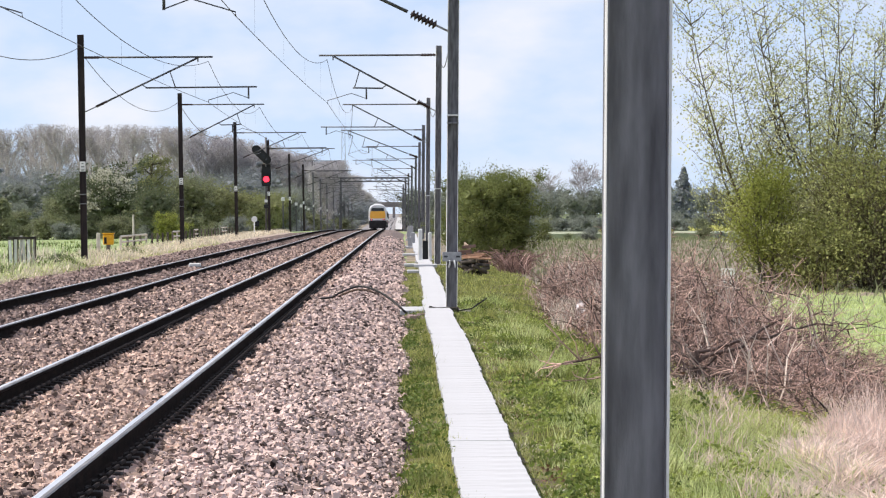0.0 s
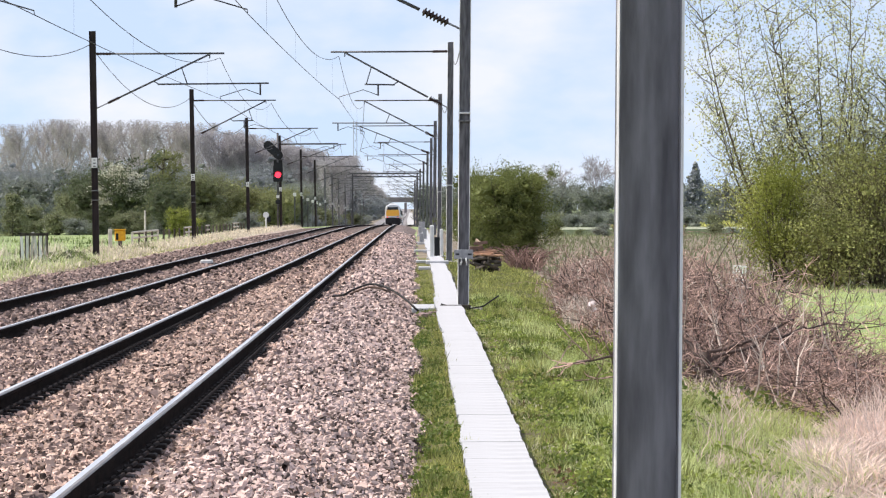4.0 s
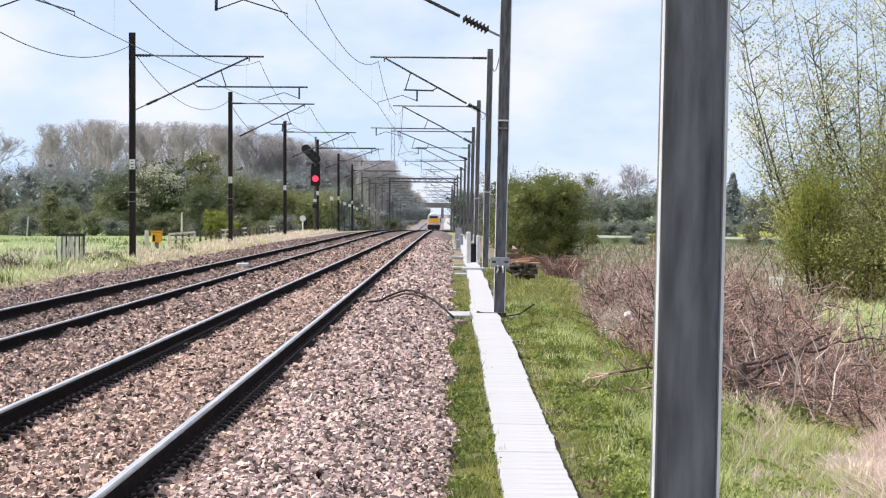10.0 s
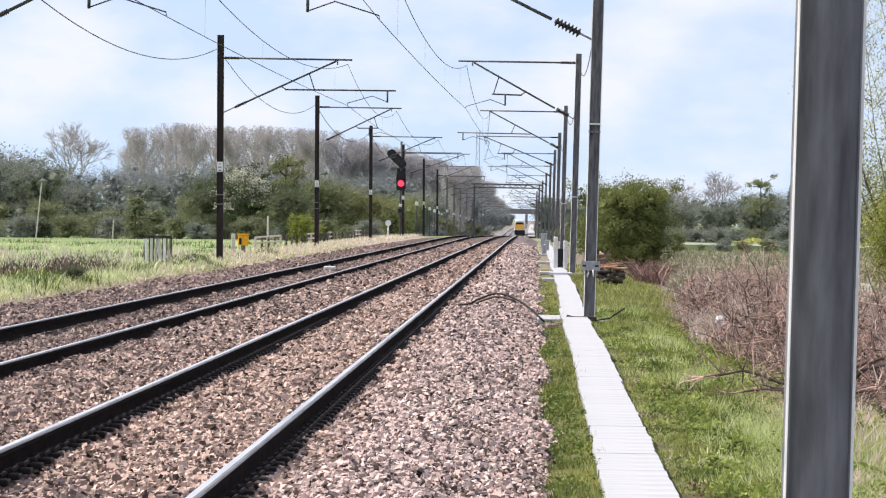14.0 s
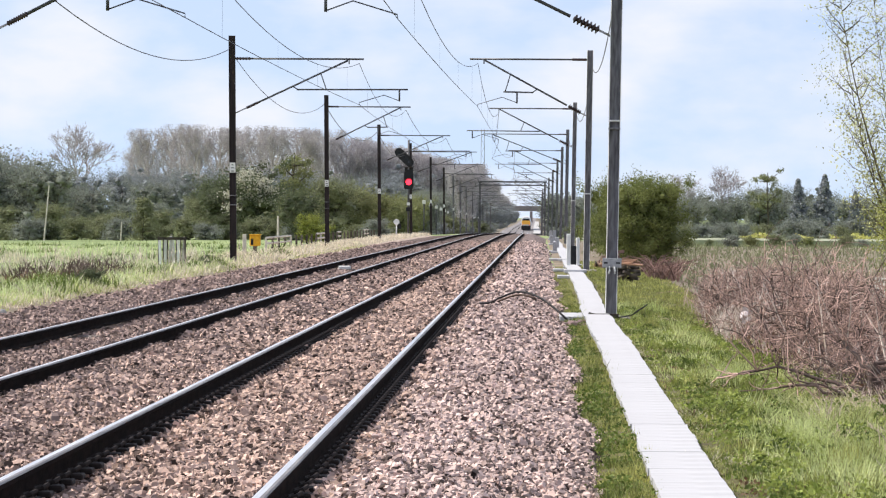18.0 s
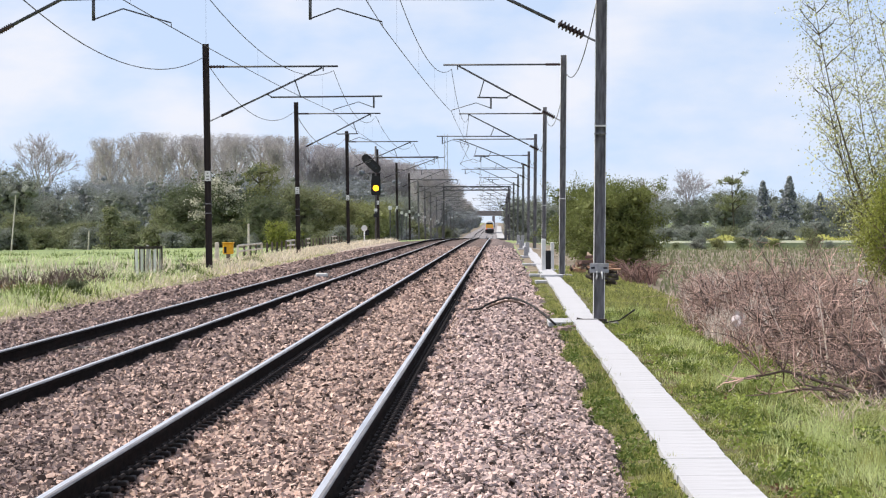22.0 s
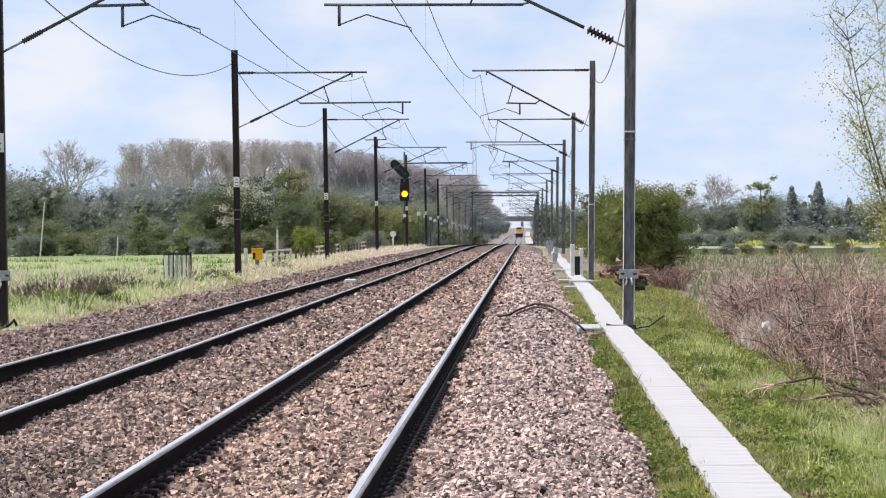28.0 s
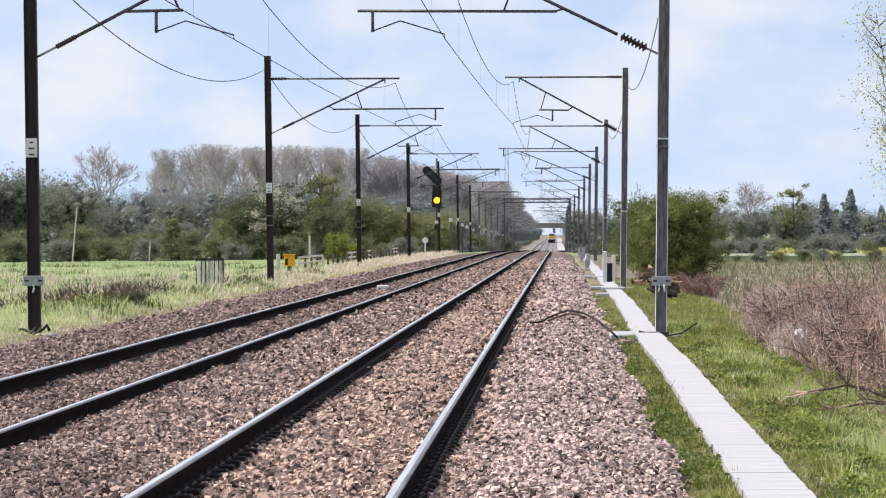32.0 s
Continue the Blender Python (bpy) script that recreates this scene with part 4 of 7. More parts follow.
# tall willow behind the brambles
def fan_tree(stems, height, reach_x, reach_y, base, r, limbs, twigs):
    """Many stems that fan out of one stool, with rising limbs and thin twigs."""
    tubes, tips = [], []
    for k in range(stems):
        b = np.array([rng.uniform(-base, base), rng.uniform(-base, base) * 0.7, -0.3])
        e = np.array([b[0] * 0.4 + reach_x * ((k + rng.uniform(0, 1)) / stems * 2 - 1), rng.uniform(-reach_y, reach_y), height * rng.uniform(0.34, 1.05)])
        c = b + np.array([(e[0] - b[0]) * 0.74, (e[1] - b[1]) * 0.5, e[2] * 0.40])
        u = np.linspace(0, 1, 11)[:, None]
        main = b * (1 - u) ** 2 + c * 2 * u * (1 - u) + e * u * u + np.cumsum(rng.normal(0, 0.035, (11, 3)), 0)
        rr = r * rng.uniform(0.55, 1.15)
        tubes.append((main, np.linspace(rr, rr * 0.15, 11)))
        for _ in range(limbs):
            w = rng.uniform(0.18, 1.0)
            i = min(int(w * 10), 9)
            q = main[i] + (main[i + 1] - main[i]) * (w * 10 - i)
            a = rng.uniform(0, 2 * math.pi)
            ln = rng.uniform(0.7, 1.9) * (1.15 - 0.5 * w)
            end = q + ln * np.array([math.cos(a) * 0.75, math.sin(a) * 0.75, rng.uniform(0.35, 1.0)])
            limb = wander(q, end, ln * 0.05, 5)
            tubes.append((limb, np.linspace(rr * 0.36, rr * 0.10, 6)))
            for _ in range(twigs):
                o = limb[rng.integers(1, 6)]
                t2 = wander(o, o + rng.normal(0, 0.30, 3) + np.array([0, 0, rng.uniform(-0.1, 0.35)]), 0.02, 3)
                tubes.append((t2, np.linspace(rr * 0.11, rr * 0.05, 4)))
                tips.append(t2)
    return tubes, tips


w_tubes, w_tips = fan_tree(46, 11.0, 4.5, 2.4, 1.9, 0.055, 24, 6)
put_tree("willow_tree", "many-stemmed willow in thin young leaf", "tree", on_land(15.6, 152), tree_meshes("willow", w_tubes, w_tips, 80000, 0.052, 0.28, 4), "willow_bark", "leaf_willow")
t_, p_ = grow(4.4, 2.6, 9, 0.03, 0.05, 9, 7, rise=1.1, cone=1.0)
put_tree("sallow_bush", "bright green spring bush at the foot of the willow", "bush", on_land(12.9, 147.5), tree_meshes("sallow", t_, p_, 13000, 0.05, 0.26), "bark", "leaf_bright")
t_, p_ = grow(4.2, 4.8, 18, 0.035, 0.05, 10, 6, rise=0.9, bush=True)
put_tree("ivy_thicket", "dark tangled ivy thicket under the willow", "bush", on_land(16.0, 147.5), tree_meshes("thicket", t_, p_, 8500, 0.06, 0.3, clumps=30, clump_size=0.16), "willow_bark", "leaf_thicket")
t_, p_ = grow(2.0, 3.0, 14, 0.03, 0.05, 8, 6, rise=0.7, bush=True)
put_tree("ivy_thicket", "low dark thicket at the willow's foot", "bush", on_land(14.5, 146), tree_meshes("thicket", t_, p_, 6500, 0.06, 0.2, clumps=40, clump_size=0.15), "willow_bark", "leaf_thicket")

# round green bush behind the log pile
t_, p_ = grow(3.65, 3.6, 10, 0.05, 0.05, 12, 6, rise=0.5, bush=True)
put_tree("hawthorn_bush", "dense rounded green hawthorn bush", "bush", on_land(5.75, 196), tree_meshes("hawthorn", t_, p_, 50000, 0.045, 0.12, clumps=620, clump_size=0.2), "bark", "leaf_bush")
t_, p_ = grow(3.1, 3.8, 7, 0.04, 0.05, 10, 6, rise=0.5, bush=True)
put_tree("hawthorn_bush", "lower green hawthorn bush close to the masts", "bush", on_land(5.3, 222), tree_meshes("hawthorn", t_, p_, 16000, 0.055, 0.15, clumps=240, clump_size=0.2), "bark", "leaf_bush")


t_, p_ = grow(4.5, 5.2, 9, 0.05, 0.05, 11, 6, rise=0.5, bush=True)
put_tree("hawthorn_bush", "tall green hawthorn bush farther along the verge", "bush", on_land(6.3, 300), tree_meshes("hawthorn", t_, p_, 26000, 0.065, 0.18, clumps=420, clump_size=0.27), "bark", "leaf_bush")


def thicket(name, label, n, x_of, y0, y1, h, mat, r, seed_curl=0.25):
    """Arching dead stems as one mass."""
    v, f = [], []
    g = Geo()
    for _ in range(n):
        y = rng.uniform(y0, y1)
        x0, x1 = x_of(y)
        x = rng.uniform(x0, x1)
        o = on_land(x, y)
        hh = h * rng.uniform(0.45, 1.15) * float(np.interp(y, [44, 49, 55], [0.45, 0.75, 1.0]))
        a = rng.uniform(0, 2 * math.pi)
        ln = hh * rng.uniform(0.2, 1.3)
        p1 = o + Vector((math.cos(a) * ln * 0.35, math.sin(a) * ln * 0.35, hh * 0.75))
        p2 = o + Vector((math.cos(a) * ln * 0.8, math.sin(a) * ln * 0.8, hh * rng.uniform(0.7, 1.0)))
        p3 = o + Vector((math.cos(a) * ln * 1.2, math.sin(a) * ln * 1.2, hh * rng.uniform(0.35, 0.95)))
        k = rng.uniform(0.6, 1.5)
        jig = [Vector(rng.normal(0, 0.03, 3)) for _ in range(4)]
        c = [o + jig[0], p1 + jig[1], p2 + jig[2], p3 + jig[3]]
        if n > 1000:
            g.tube(c, [r * k, r * k * 0.8, r * k * 0.6, r * k * 0.3], 4, caps=False)
            continue
        pts = []
        for u in np.linspace(0, 1, 8):
            u = float(u)
            w = 1 - u
            pts.append(c[0] * w ** 3 + c[1] * (3 * u * w * w) + c[2] * (3 * u * u * w) + c[3] * u ** 3 + Vector(rng.normal(0, 0.012, 3)))
        g.tube(pts, [r * k * (1 - 0.75 * i / 7) for i in range(8)], 4, caps=False)
        if r > 0.015:
            for i in (3, 4, 5, 6):
                e = pts[i] + Vector(rng.normal(0, 0.28, 3)) + Vector((0, 0, 0.08))
                g.tube([pts[i], (pts[i] + e) / 2 + Vector(rng.normal(0, 0.03, 3)), e], [r * k * 0.4, r * k * 0.3, r * k * 0.15], 4, caps=False)
    return thing(name, M[mat], g, label=label, category="scrub", kind="stuff")


def bramble_x(y):
    return (float(np.interp(y, [44, 55, 70, 85, 120, 165], [4.7, 4.65, 4.4, 4.3, 5.5, 7.3])), float(np.interp(y, [44, 55, 65, 80, 100, 130, 170], [6.3, 6.8, 7.0, 7.1, 7.8, 9.0, 10.5])))


def upright(name, label, n, x_of, y0, y1, h0, h1, mat, r, lean=0.18, clumps=0, twigs=2):
    """Dead stems standing up, slightly bent, with a few side twigs."""
    g = Geo()
    cen = [(rng.uniform(0, 1), rng.uniform(y0, y1)) for _ in range(max(clumps, 1))]
    for _ in range(n):
        if clumps:
            u, y = cen[rng.integers(0, clumps)]
            u, y = u + rng.normal(0, 0.10), y + rng.normal(0, 1.4)
        else:
            u, y = rng.uniform(0, 1), rng.uniform(y0, y1)
        y = min(max(y, y0), y1)
        x0, x1 = x_of(y)
        o = on_land(x0 + (x1 - x0) * min(max(u, 0), 1), y)
        hh = rng.uniform(h0, h1) * float(np.interp(y, [44, 49, 55], [0.45, 0.8, 1.0])) * float(np.interp(u, [0, 0.12], [0.6, 1.0]))
        dx, dy = rng.normal(0, lean, 2) * hh
        bx, by = rng.normal(0, 0.06, 2) * hh
        k = rng.uniform(0.6, 1.4)
        p = [o, o + Vector((dx * 0.3 + bx, dy * 0.3 + by, hh * 0.4)), o + Vector((dx * 0.7 - bx * 0.5, dy * 0.7, hh * 0.75)), o + Vector((dx, dy, hh))]
        g.tube(p, [r * k, r * k * 0.85, r * k * 0.65, r * k * 0.3], 3, caps=False)
        for _ in range(twigs):
            q = p[1].lerp(p[3], rng.uniform(0.1, 0.9))
            e = q + Vector(rng.normal(0, 0.10, 3) * np.array([1, 1, 0.5])) + Vector((0, 0, 0.10))
            g.tube([q, e], [r * k * 0.5, r * k * 0.2], 3, caps=False)
    return thing(name, M[mat], g, label=label, category="scrub", kind="stuff")


def shrub_parts(height, width, stems, limbs, twigs, stem_r):
    """A leafless shrub: crooked dark stems and limbs, and a mesh of fine forked twigs."""
    wood, fine = Geo(), Geo()
    for k in range(stems):
        a = 2 * math.pi * (k + rng.uniform(0, 0.8)) / stems
        r = rng.uniform(0.25, 0.5) * width
        end = np.array([math.cos(a) * r, math.sin(a) * r, height * rng.uniform(0.55, 1.0)])
        main = wander((rng.normal(0, 0.08), rng.normal(0, 0.08), -0.15), end, 0.045, 7)
        wood.tube(main, np.linspace(stem_r, stem_r * 0.35, 8) * rng.uniform(0.6, 1.1), 4, caps=False)
        for _ in range(limbs):
            q = main[rng.integers(2, 8)]
            d = rng.normal(0, 1, 3) * np.array([1, 1, 0.55]) + np.array([math.cos(a) * 0.5, math.sin(a) * 0.5, 0.35])
            d *= rng.uniform(0.25, 0.6) * height / np.linalg.norm(d)
            e = q + d
            e[2] = max(e[2], 0.06)
            limb = wander(q, e, 0.03, 4)
            (wood if rng.uniform() < 0.4 else fine).tube(limb, np.linspace(stem_r * 0.42, stem_r * 0.2, 5), 3, caps=False)
            for _ in range(twigs):
                o = limb[rng.integers(1, 5)]
                g = o + rng.normal(0, 0.13, 3) + np.array([0, 0, 0.05])
                g[2] = max(g[2], 0.04)
                mid = (o + g) / 2 + rng.normal(0, 0.018, 3)
                fine.tube([o, mid, g], [stem_r * 0.24, stem_r * 0.19, stem_r * 0.12], 3, caps=False)
    return wood.mesh("branchwork", True), fine.mesh("twigwork", True)


bramble_shapes = [shrub_parts(h, w, n, 9, 5, 0.020) for h, w, n in ((0.95, 1.5, 7), (1.1, 1.3, 6), (0.8, 1.7, 8), (1.0, 1.2, 6), (0.7, 1.4, 7))]
for k in range(66):
    y = 45.5 + 50.0 * ((k + rng.uniform(0, 1)) / 66) ** 1.15
    x0, x1 = bramble_x(y)
    u = rng.uniform(0, 1)
    x = x0 + 0.35 + (x1 - x0 - 0.5) * u
    if y < 52.5 and x < 5.7:
        continue
    wood, fine = bramble_shapes[k % 5]
    tall = float(np.interp(u, [0, 0.2, 0.7, 1.0], [0.85, 1.0, 1.0, 0.7])) * float(np.interp(y, [45, 50, 56, 62], [0.5, 0.8, 1.0, 1.2]))
    sh = thing("bramble_shrub", at=Matrix.Translation(on_land(x, y)) @ Matrix.LocRotScale((0, 0, 0), Euler((0, 0, rng.uniform(0, 6.3))), (1, 1, tall)), label="leafless reddish-brown thorny shrub in the bramble belt", category="shrub", group="bramble shrubs")
    part("branchwork", wood, M["dark_stem"], sh, "dark crooked limbs")
    part("twigwork", fine, M["thorn_twig"], sh, "fine pinkish twigs", kind="stuff")


def old_thorn(x, y, height, trunk_r, limbs, label):
    """A stunted thorn: a thick dark trunk with long limbs that spread low and flat."""
    root = thing("thorn_tree", at=Matrix.Translation(on_land(x, y)), label=label, category="shrub", group="old thorns")
    trunk = wander((0, 0, -0.2), (0.03, 0.05, height * 0.62), 0.02, 6)
    part("trunk", Geo().tube(trunk, np.linspace(trunk_r, trunk_r * 0.75, 7), 8, caps=False), M["thorn_bark"], root, "thick gnarled trunk", smooth=True)
    fine = Geo()
    for dx, dy, dz, r in limbs:
        q = trunk[rng.integers(3, 7)]
        limb = wander(q, q + np.array([dx, dy, dz]), 0.055, 9)
        part("limb", Geo().tube(limb, np.linspace(r, r * 0.3, 10), 6, caps=False), M["thorn_bark"], root, smooth=True)
        for _ in range(16):
            o = limb[rng.integers(2, 10)]
            e = o + rng.normal(0, 0.2, 3) + np.array([0, 0, 0.08])
            t2 = wander(o, e, 0.025, 4)
            fine.tube(t2, np.linspace(r * 0.35, r * 0.14, 5), 4, caps=False)
            for _ in range(2):
                f0 = t2[rng.integers(1, 5)]
                fine.tube([f0, f0 + rng.normal(0, 0.09, 3)], [r * 0.16, r * 0.09], 3, caps=False)
    part("twigwork", fine, M["thorn_twig"], root, "fine pinkish twigs", kind="stuff")


old_thorn(4.86, 51.0, 0.85, 0.062, [(-1.05, 0.4, 0.05, 0.026), (-1.5, 0.9, 0.12, 0.028), (-0.9, -0.1, -0.16, 0.02), (0.9, 0.3, 0.35, 0.026), (-0.5, 0.4, 0.5, 0.024), (0.4, 0.3, 0.6, 0.022), (1.5, 0.8, 0.28, 0.022), (0.8, -0.4, 0.05, 0.02), (-0.75, 0.2, 0.26, 0.02)],
          "old leafless thorn with a thick trunk and low spreading limbs")
old_thorn(5.75, 56.0, 0.9, 0.045, [(-0.8, 0.2, 0.3, 0.022), (0.8, 0.1, 0.25, 0.024), (1.3, -0.3, 0.45, 0.02), (0.3, 0.5, 0.6, 0.02), (-0.3, 0.3, 0.6, 0.018), (0.9, 0.6, 0.5, 0.016)],
          "stunted leafless thorn among the brambles")
old_thorn(4.75, 66.0, 0.8, 0.04, [(-0.6, 0.2, 0.55, 0.02), (0.7, 0.2, 0.4, 0.022), (-0.5, -0.3, 0.1, 0.018), (0.4, 0.5, 0.75, 0.018), (1.0, 0.1, 0.6, 0.016)],
          "stunted leafless thorn at the edge of the brambles")
thicket("bramble_thicket", "tangle of dead reddish-brown bramble stems", 1050, bramble_x, 54, 96, 0.55, "stem", 0.0055)
upright("bramble_canes", "dense pinkish dead canes standing over the brambles", 420, bramble_x, 66, 104, 0.4, 1.0, "stem", 0.0055, 0.3, 40)
upright("bramble_canes", "grey-pink dead canes at the back of the brambles", 1100, bramble_x, 84, 128, 0.45, 1.0, "thorn_twig", 0.0075, 0.2, 60)
upright("reed_stems", "pale straw-grey dead reeds behind the brambles", 3600, bramble_x, 74, 150, 0.35, 0.9, "pale_stem", 0.0072, 0.16, 70)
upright("dock_stems", "tall bleached dead stems among the brambles", 190, bramble_x, 47, 100, 0.6, 1.35, "pale_stem", 0.009, 0.3)


def scatter_leaves(name, label, n, x_of, y0, y1, h, size, mat):
    y = rng.uniform(y0, y1, n)
    lim = np.array([x_of(q) for q in y])
    x = rng.uniform(lim[:, 0], lim[:, 1])
    z = land_height(x, y) + grade(y) + rng.uniform(0, 1, n) ** 1.3 * h
    me = leaf_mesh(name, np.stack([x + drift(y), y, z], -1), size)
    me.materials.append(M[mat])
    return tagged(new(name, me), label, "scrub", kind="stuff")


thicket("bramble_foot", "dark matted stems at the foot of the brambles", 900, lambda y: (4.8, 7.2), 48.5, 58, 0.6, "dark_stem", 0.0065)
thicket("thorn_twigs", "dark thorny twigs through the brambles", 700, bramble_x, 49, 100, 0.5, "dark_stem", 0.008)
thicket("brush_heap", "reddish brown heap of cut brushwood beside the timber", 260, lambda y: (4.95, 5.9), 155, 161, 0.85, "red_brush", 0.014)
scatter_leaves("dead_leaves", "dead brown leaves caught in the brambles", 4000, bramble_x, 50, 110, 0.3, 0.04, "dead_leaf")
scatter_leaves("weed_leaves", "green weed leaves under the brambles", 3500, bramble_x, 44, 70, 0.25, 0.03, "leaf_bright")


def blades(name, label, n, region, h, mat, width=0.006, lean=0.5):
    """Single grass blades: region(n) gives x and y."""
    x, y = region(n)
    n = len(x)
    z = rough_land(x, y) + grade(y) - 0.01
    patch = 0.5 + 0.5 * np.sin(2.1 * x + 0.8 * y + 1.3 * np.sin(0.9 * y)) * np.sin(1.7 * y - 3.1 * x)
    hh = h * rng.uniform(0.35, 1.15, n) * (0.35 + 1.3 * patch ** 1.6)
    a = rng.uniform(0, 2 * np.pi, n)
    t = rng.uniform(0.05, lean, n) * hh
    w = width * rng.uniform(0.7, 1.4, n)
    b = rng.uniform(0, 2 * np.pi, n)
    dx, dy = np.cos(a) * t, np.sin(a) * t
    wx, wy = np.cos(b) * w, np.sin(b) * w
    X = x + drift(y)
    if h < 0.2:
        v = np.stack([np.stack([X - wx, y - wy, z], -1), np.stack([X + wx, y + wy, z], -1), np.stack([X + dx, y + dy, z + hh], -1)], 1).reshape(-1, 3)
        me = mesh_of(name, v, np.arange(3 * n).reshape(-1, 3))
        me.materials.append(M[mat])
        return tagged(new(name, me), label, "grass", kind="stuff")
    v = np.stack([
        np.stack([X - wx, y - wy, z], -1), np.stack([X + wx, y + wy, z], -1),
        np.stack([X + wx * 0.7 + dx * 0.35, y + wy * 0.7 + dy * 0.35, z + hh * 0.6], -1),
        np.stack([X - wx * 0.7 + dx * 0.35, y - wy * 0.7 + dy * 0.35, z + hh * 0.6], -1),
        np.stack([X + dx, y + dy, z + hh], -1)], 1).reshape(-1, 3)
    i = np.arange(n)[:, None] * 5
    f = np.concatenate([i + np.array([[0, 1, 2]]), i + np.array([[0, 2, 3]]), i + np.array([[3, 2, 4]])])
    me = mesh_of(name, v, f)
    me.materials.append(M[mat])
    return tagged(new(name, me), label, "grass", kind="stuff")


def strip(x0, x1, y0, y1, patchy=0.0, power=1.5):
    def region(n):
        u = rng.uniform(0, 1, n)
        y = y0 * (y1 / y0) ** (u ** (1 / power))
        x = rng.uniform(x0, x1, n)
        if patchy:
            k = np.sin(1.3 * x + 0.5 * y) * np.sin(0.9 * y - 2.1 * x) + rng.uniform(-1, 1, n)
            keep = k > patchy - 1
            x, y = x[keep], y[keep]
        return x, y
    return region


blades("grass", "short green grass between ballast and trough", 22000, strip(1.84, 2.23, 22, 150, 0.5), 0.06, "grass", 0.006, 1.5)
blades("grass", "green verge grass beside the trough", 105000, strip(2.74, 5.0, 22, 105, 0.75), 0.055, "grass", 0.006, 1.5)
blades("grass", "rough green grass behind the second mast", 30000, strip(2.9, 5.6, 92, 190, 0.4), 0.12, "grass", 0.012, 1.2)
blades("grass", "yellow-green blades in the verge", 34000, strip(2.74, 5.6, 22, 95, 0.9), 0.07, "pale_grass", 0.006, 1.4)
def tufts(x0, x1, y0, y1, count, spread):
    def region(n):
        cy = y0 * (y1 / y0) ** rng.uniform(0, 1, count)
        cx = rng.uniform(x0, x1, count)
        k = rng.integers(0, count, n)
        return cx[k] + rng.normal(0, spread, n), cy[k] + rng.normal(0, spread * 1.5, n)
    return region


blades("grass_tufts", "coarse tufts of bright green grass in the verge", 26000, tufts(2.95, 5.4, 23, 100, 420, 0.06), 0.15, "grass", 0.006, 0.8)
blades("grass_tufts", "dark green clumps of grass in the verge", 24000, tufts(2.95, 4.9, 24, 100, 260, 0.10), 0.10, "dark_grass", 0.008, 1.0)
blades("grass_tufts", "bright lush clumps of grass in the verge", 15000, tufts(3.0, 4.9, 30, 98, 170, 0.11), 0.17, "bright_grass", 0.006, 1.0)
blades("grass_tufts", "small tufts of grass along the trough", 5000, tufts(1.88, 2.24, 23, 110, 170, 0.04), 0.12, "grass", 0.006, 0.8)
blades("dry_grass", "dry tufts at the edge of the bleached grass", 5000, tufts(4.6, 6.4, 46, 58, 80, 0.12), 0.24, "dead_grass", 0.007, 1.6)
blades("tall_grass", "tall pale green grass before the brambles", 12000, strip(3.9, 5.5, 34, 62, 0.7), 0.22, "pale_grass", 0.006, 1.4)
def straw_edge(y):
    """Where the bleached grass begins beside the green verge."""
    return np.interp(y, [28, 32.4, 39.3, 44, 52, 65], [4.6, 4.72, 4.95, 5.7, 6.9, 7.8]) + 0.10 * np.sin(1.7 * y)


def straw_area(y0, y1, width, inset=0.0):
    def region(n):
        y = rng.uniform(y0, y1, n)
        return straw_edge(y) + inset + width * rng.uniform(0, 1, n) ** 1.2, y
    return region


blades("dry_grass", "flattened heap of bleached dry grass", 46000, straw_area(28, 46, 2.6), 0.22, "dead_grass", 0.008, 1.9)
blades("dry_grass", "bleached straw standing at the back of the heap", 6000, straw_area(41, 56, 1.8, 0.1), 0.42, "dead_grass", 0.0055, 0.8)
blades("dry_grass", "shorter brown blades scattered through the bleached heap", 7000, straw_area(28, 46, 2.6), 0.14, "dead_leaf", 0.008, 1.9)
blades("dry_grass", "dry grass among the brambles", 4000, strip(4.6, 8.0, 50, 110, 0.9), 0.4, "dead_grass", 0.008, 1.2)
blades("cess_grass", "bleached straw grass along the far cess", 36000, strip(-10.9, -7.8, 120, 420, 0.3), 0.24, "straw", 0.016, 1.2)
blades("cess_grass", "thin straw along the far ballast edge", 9000, strip(-10.5, -7.9, 62, 150, 0.8), 0.18, "straw", 0.012, 1.4)
blades("cess_grass", "green tufts along the far cess", 22000, tufts(-13.5, -8.3, 62, 260, 320, 0.25), 0.22, "meadow_blade", 0.014, 0.9)
blades("dry_meadow_grass", "bleached tufts scattered over the meadow", 3500, tufts(-30, -10.5, 80, 220, 80, 0.35), 0.34, "straw", 0.018, 0.8)
blades("cess_grass", "bleached tufts along the edge of the far ballast", 4000, tufts(-11, -8.3, 85, 155, 110, 0.22), 0.24, "straw", 0.010, 0.9)
blades("cess_grass", "pale fresh grass along the far ballast edge", 24000, strip(-13.5, -7.9, 70, 150, 0.6), 0.2, "bright_grass", 0.011, 1.2)
blades("cess_grass", "low bleached grass along the far ballast edge", 20000, strip(-10.6, -7.7, 68, 140, 0.7), 0.15, "straw", 0.011, 1.4)
blades("cess_weeds", "dark green weeds at the far ballast edge", 9000, tufts(-10.2, -8.2, 92, 200, 60, 0.25), 0.26, "dark_grass", 0.014, 1.0)
def verge_area(x0, y0, y1):
    def region(n):
        y = rng.uniform(y0, y1, n)
        return x0 + (straw_edge(y) + 0.25 - x0) * rng.uniform(0, 1, n) ** 0.7, y
    return region


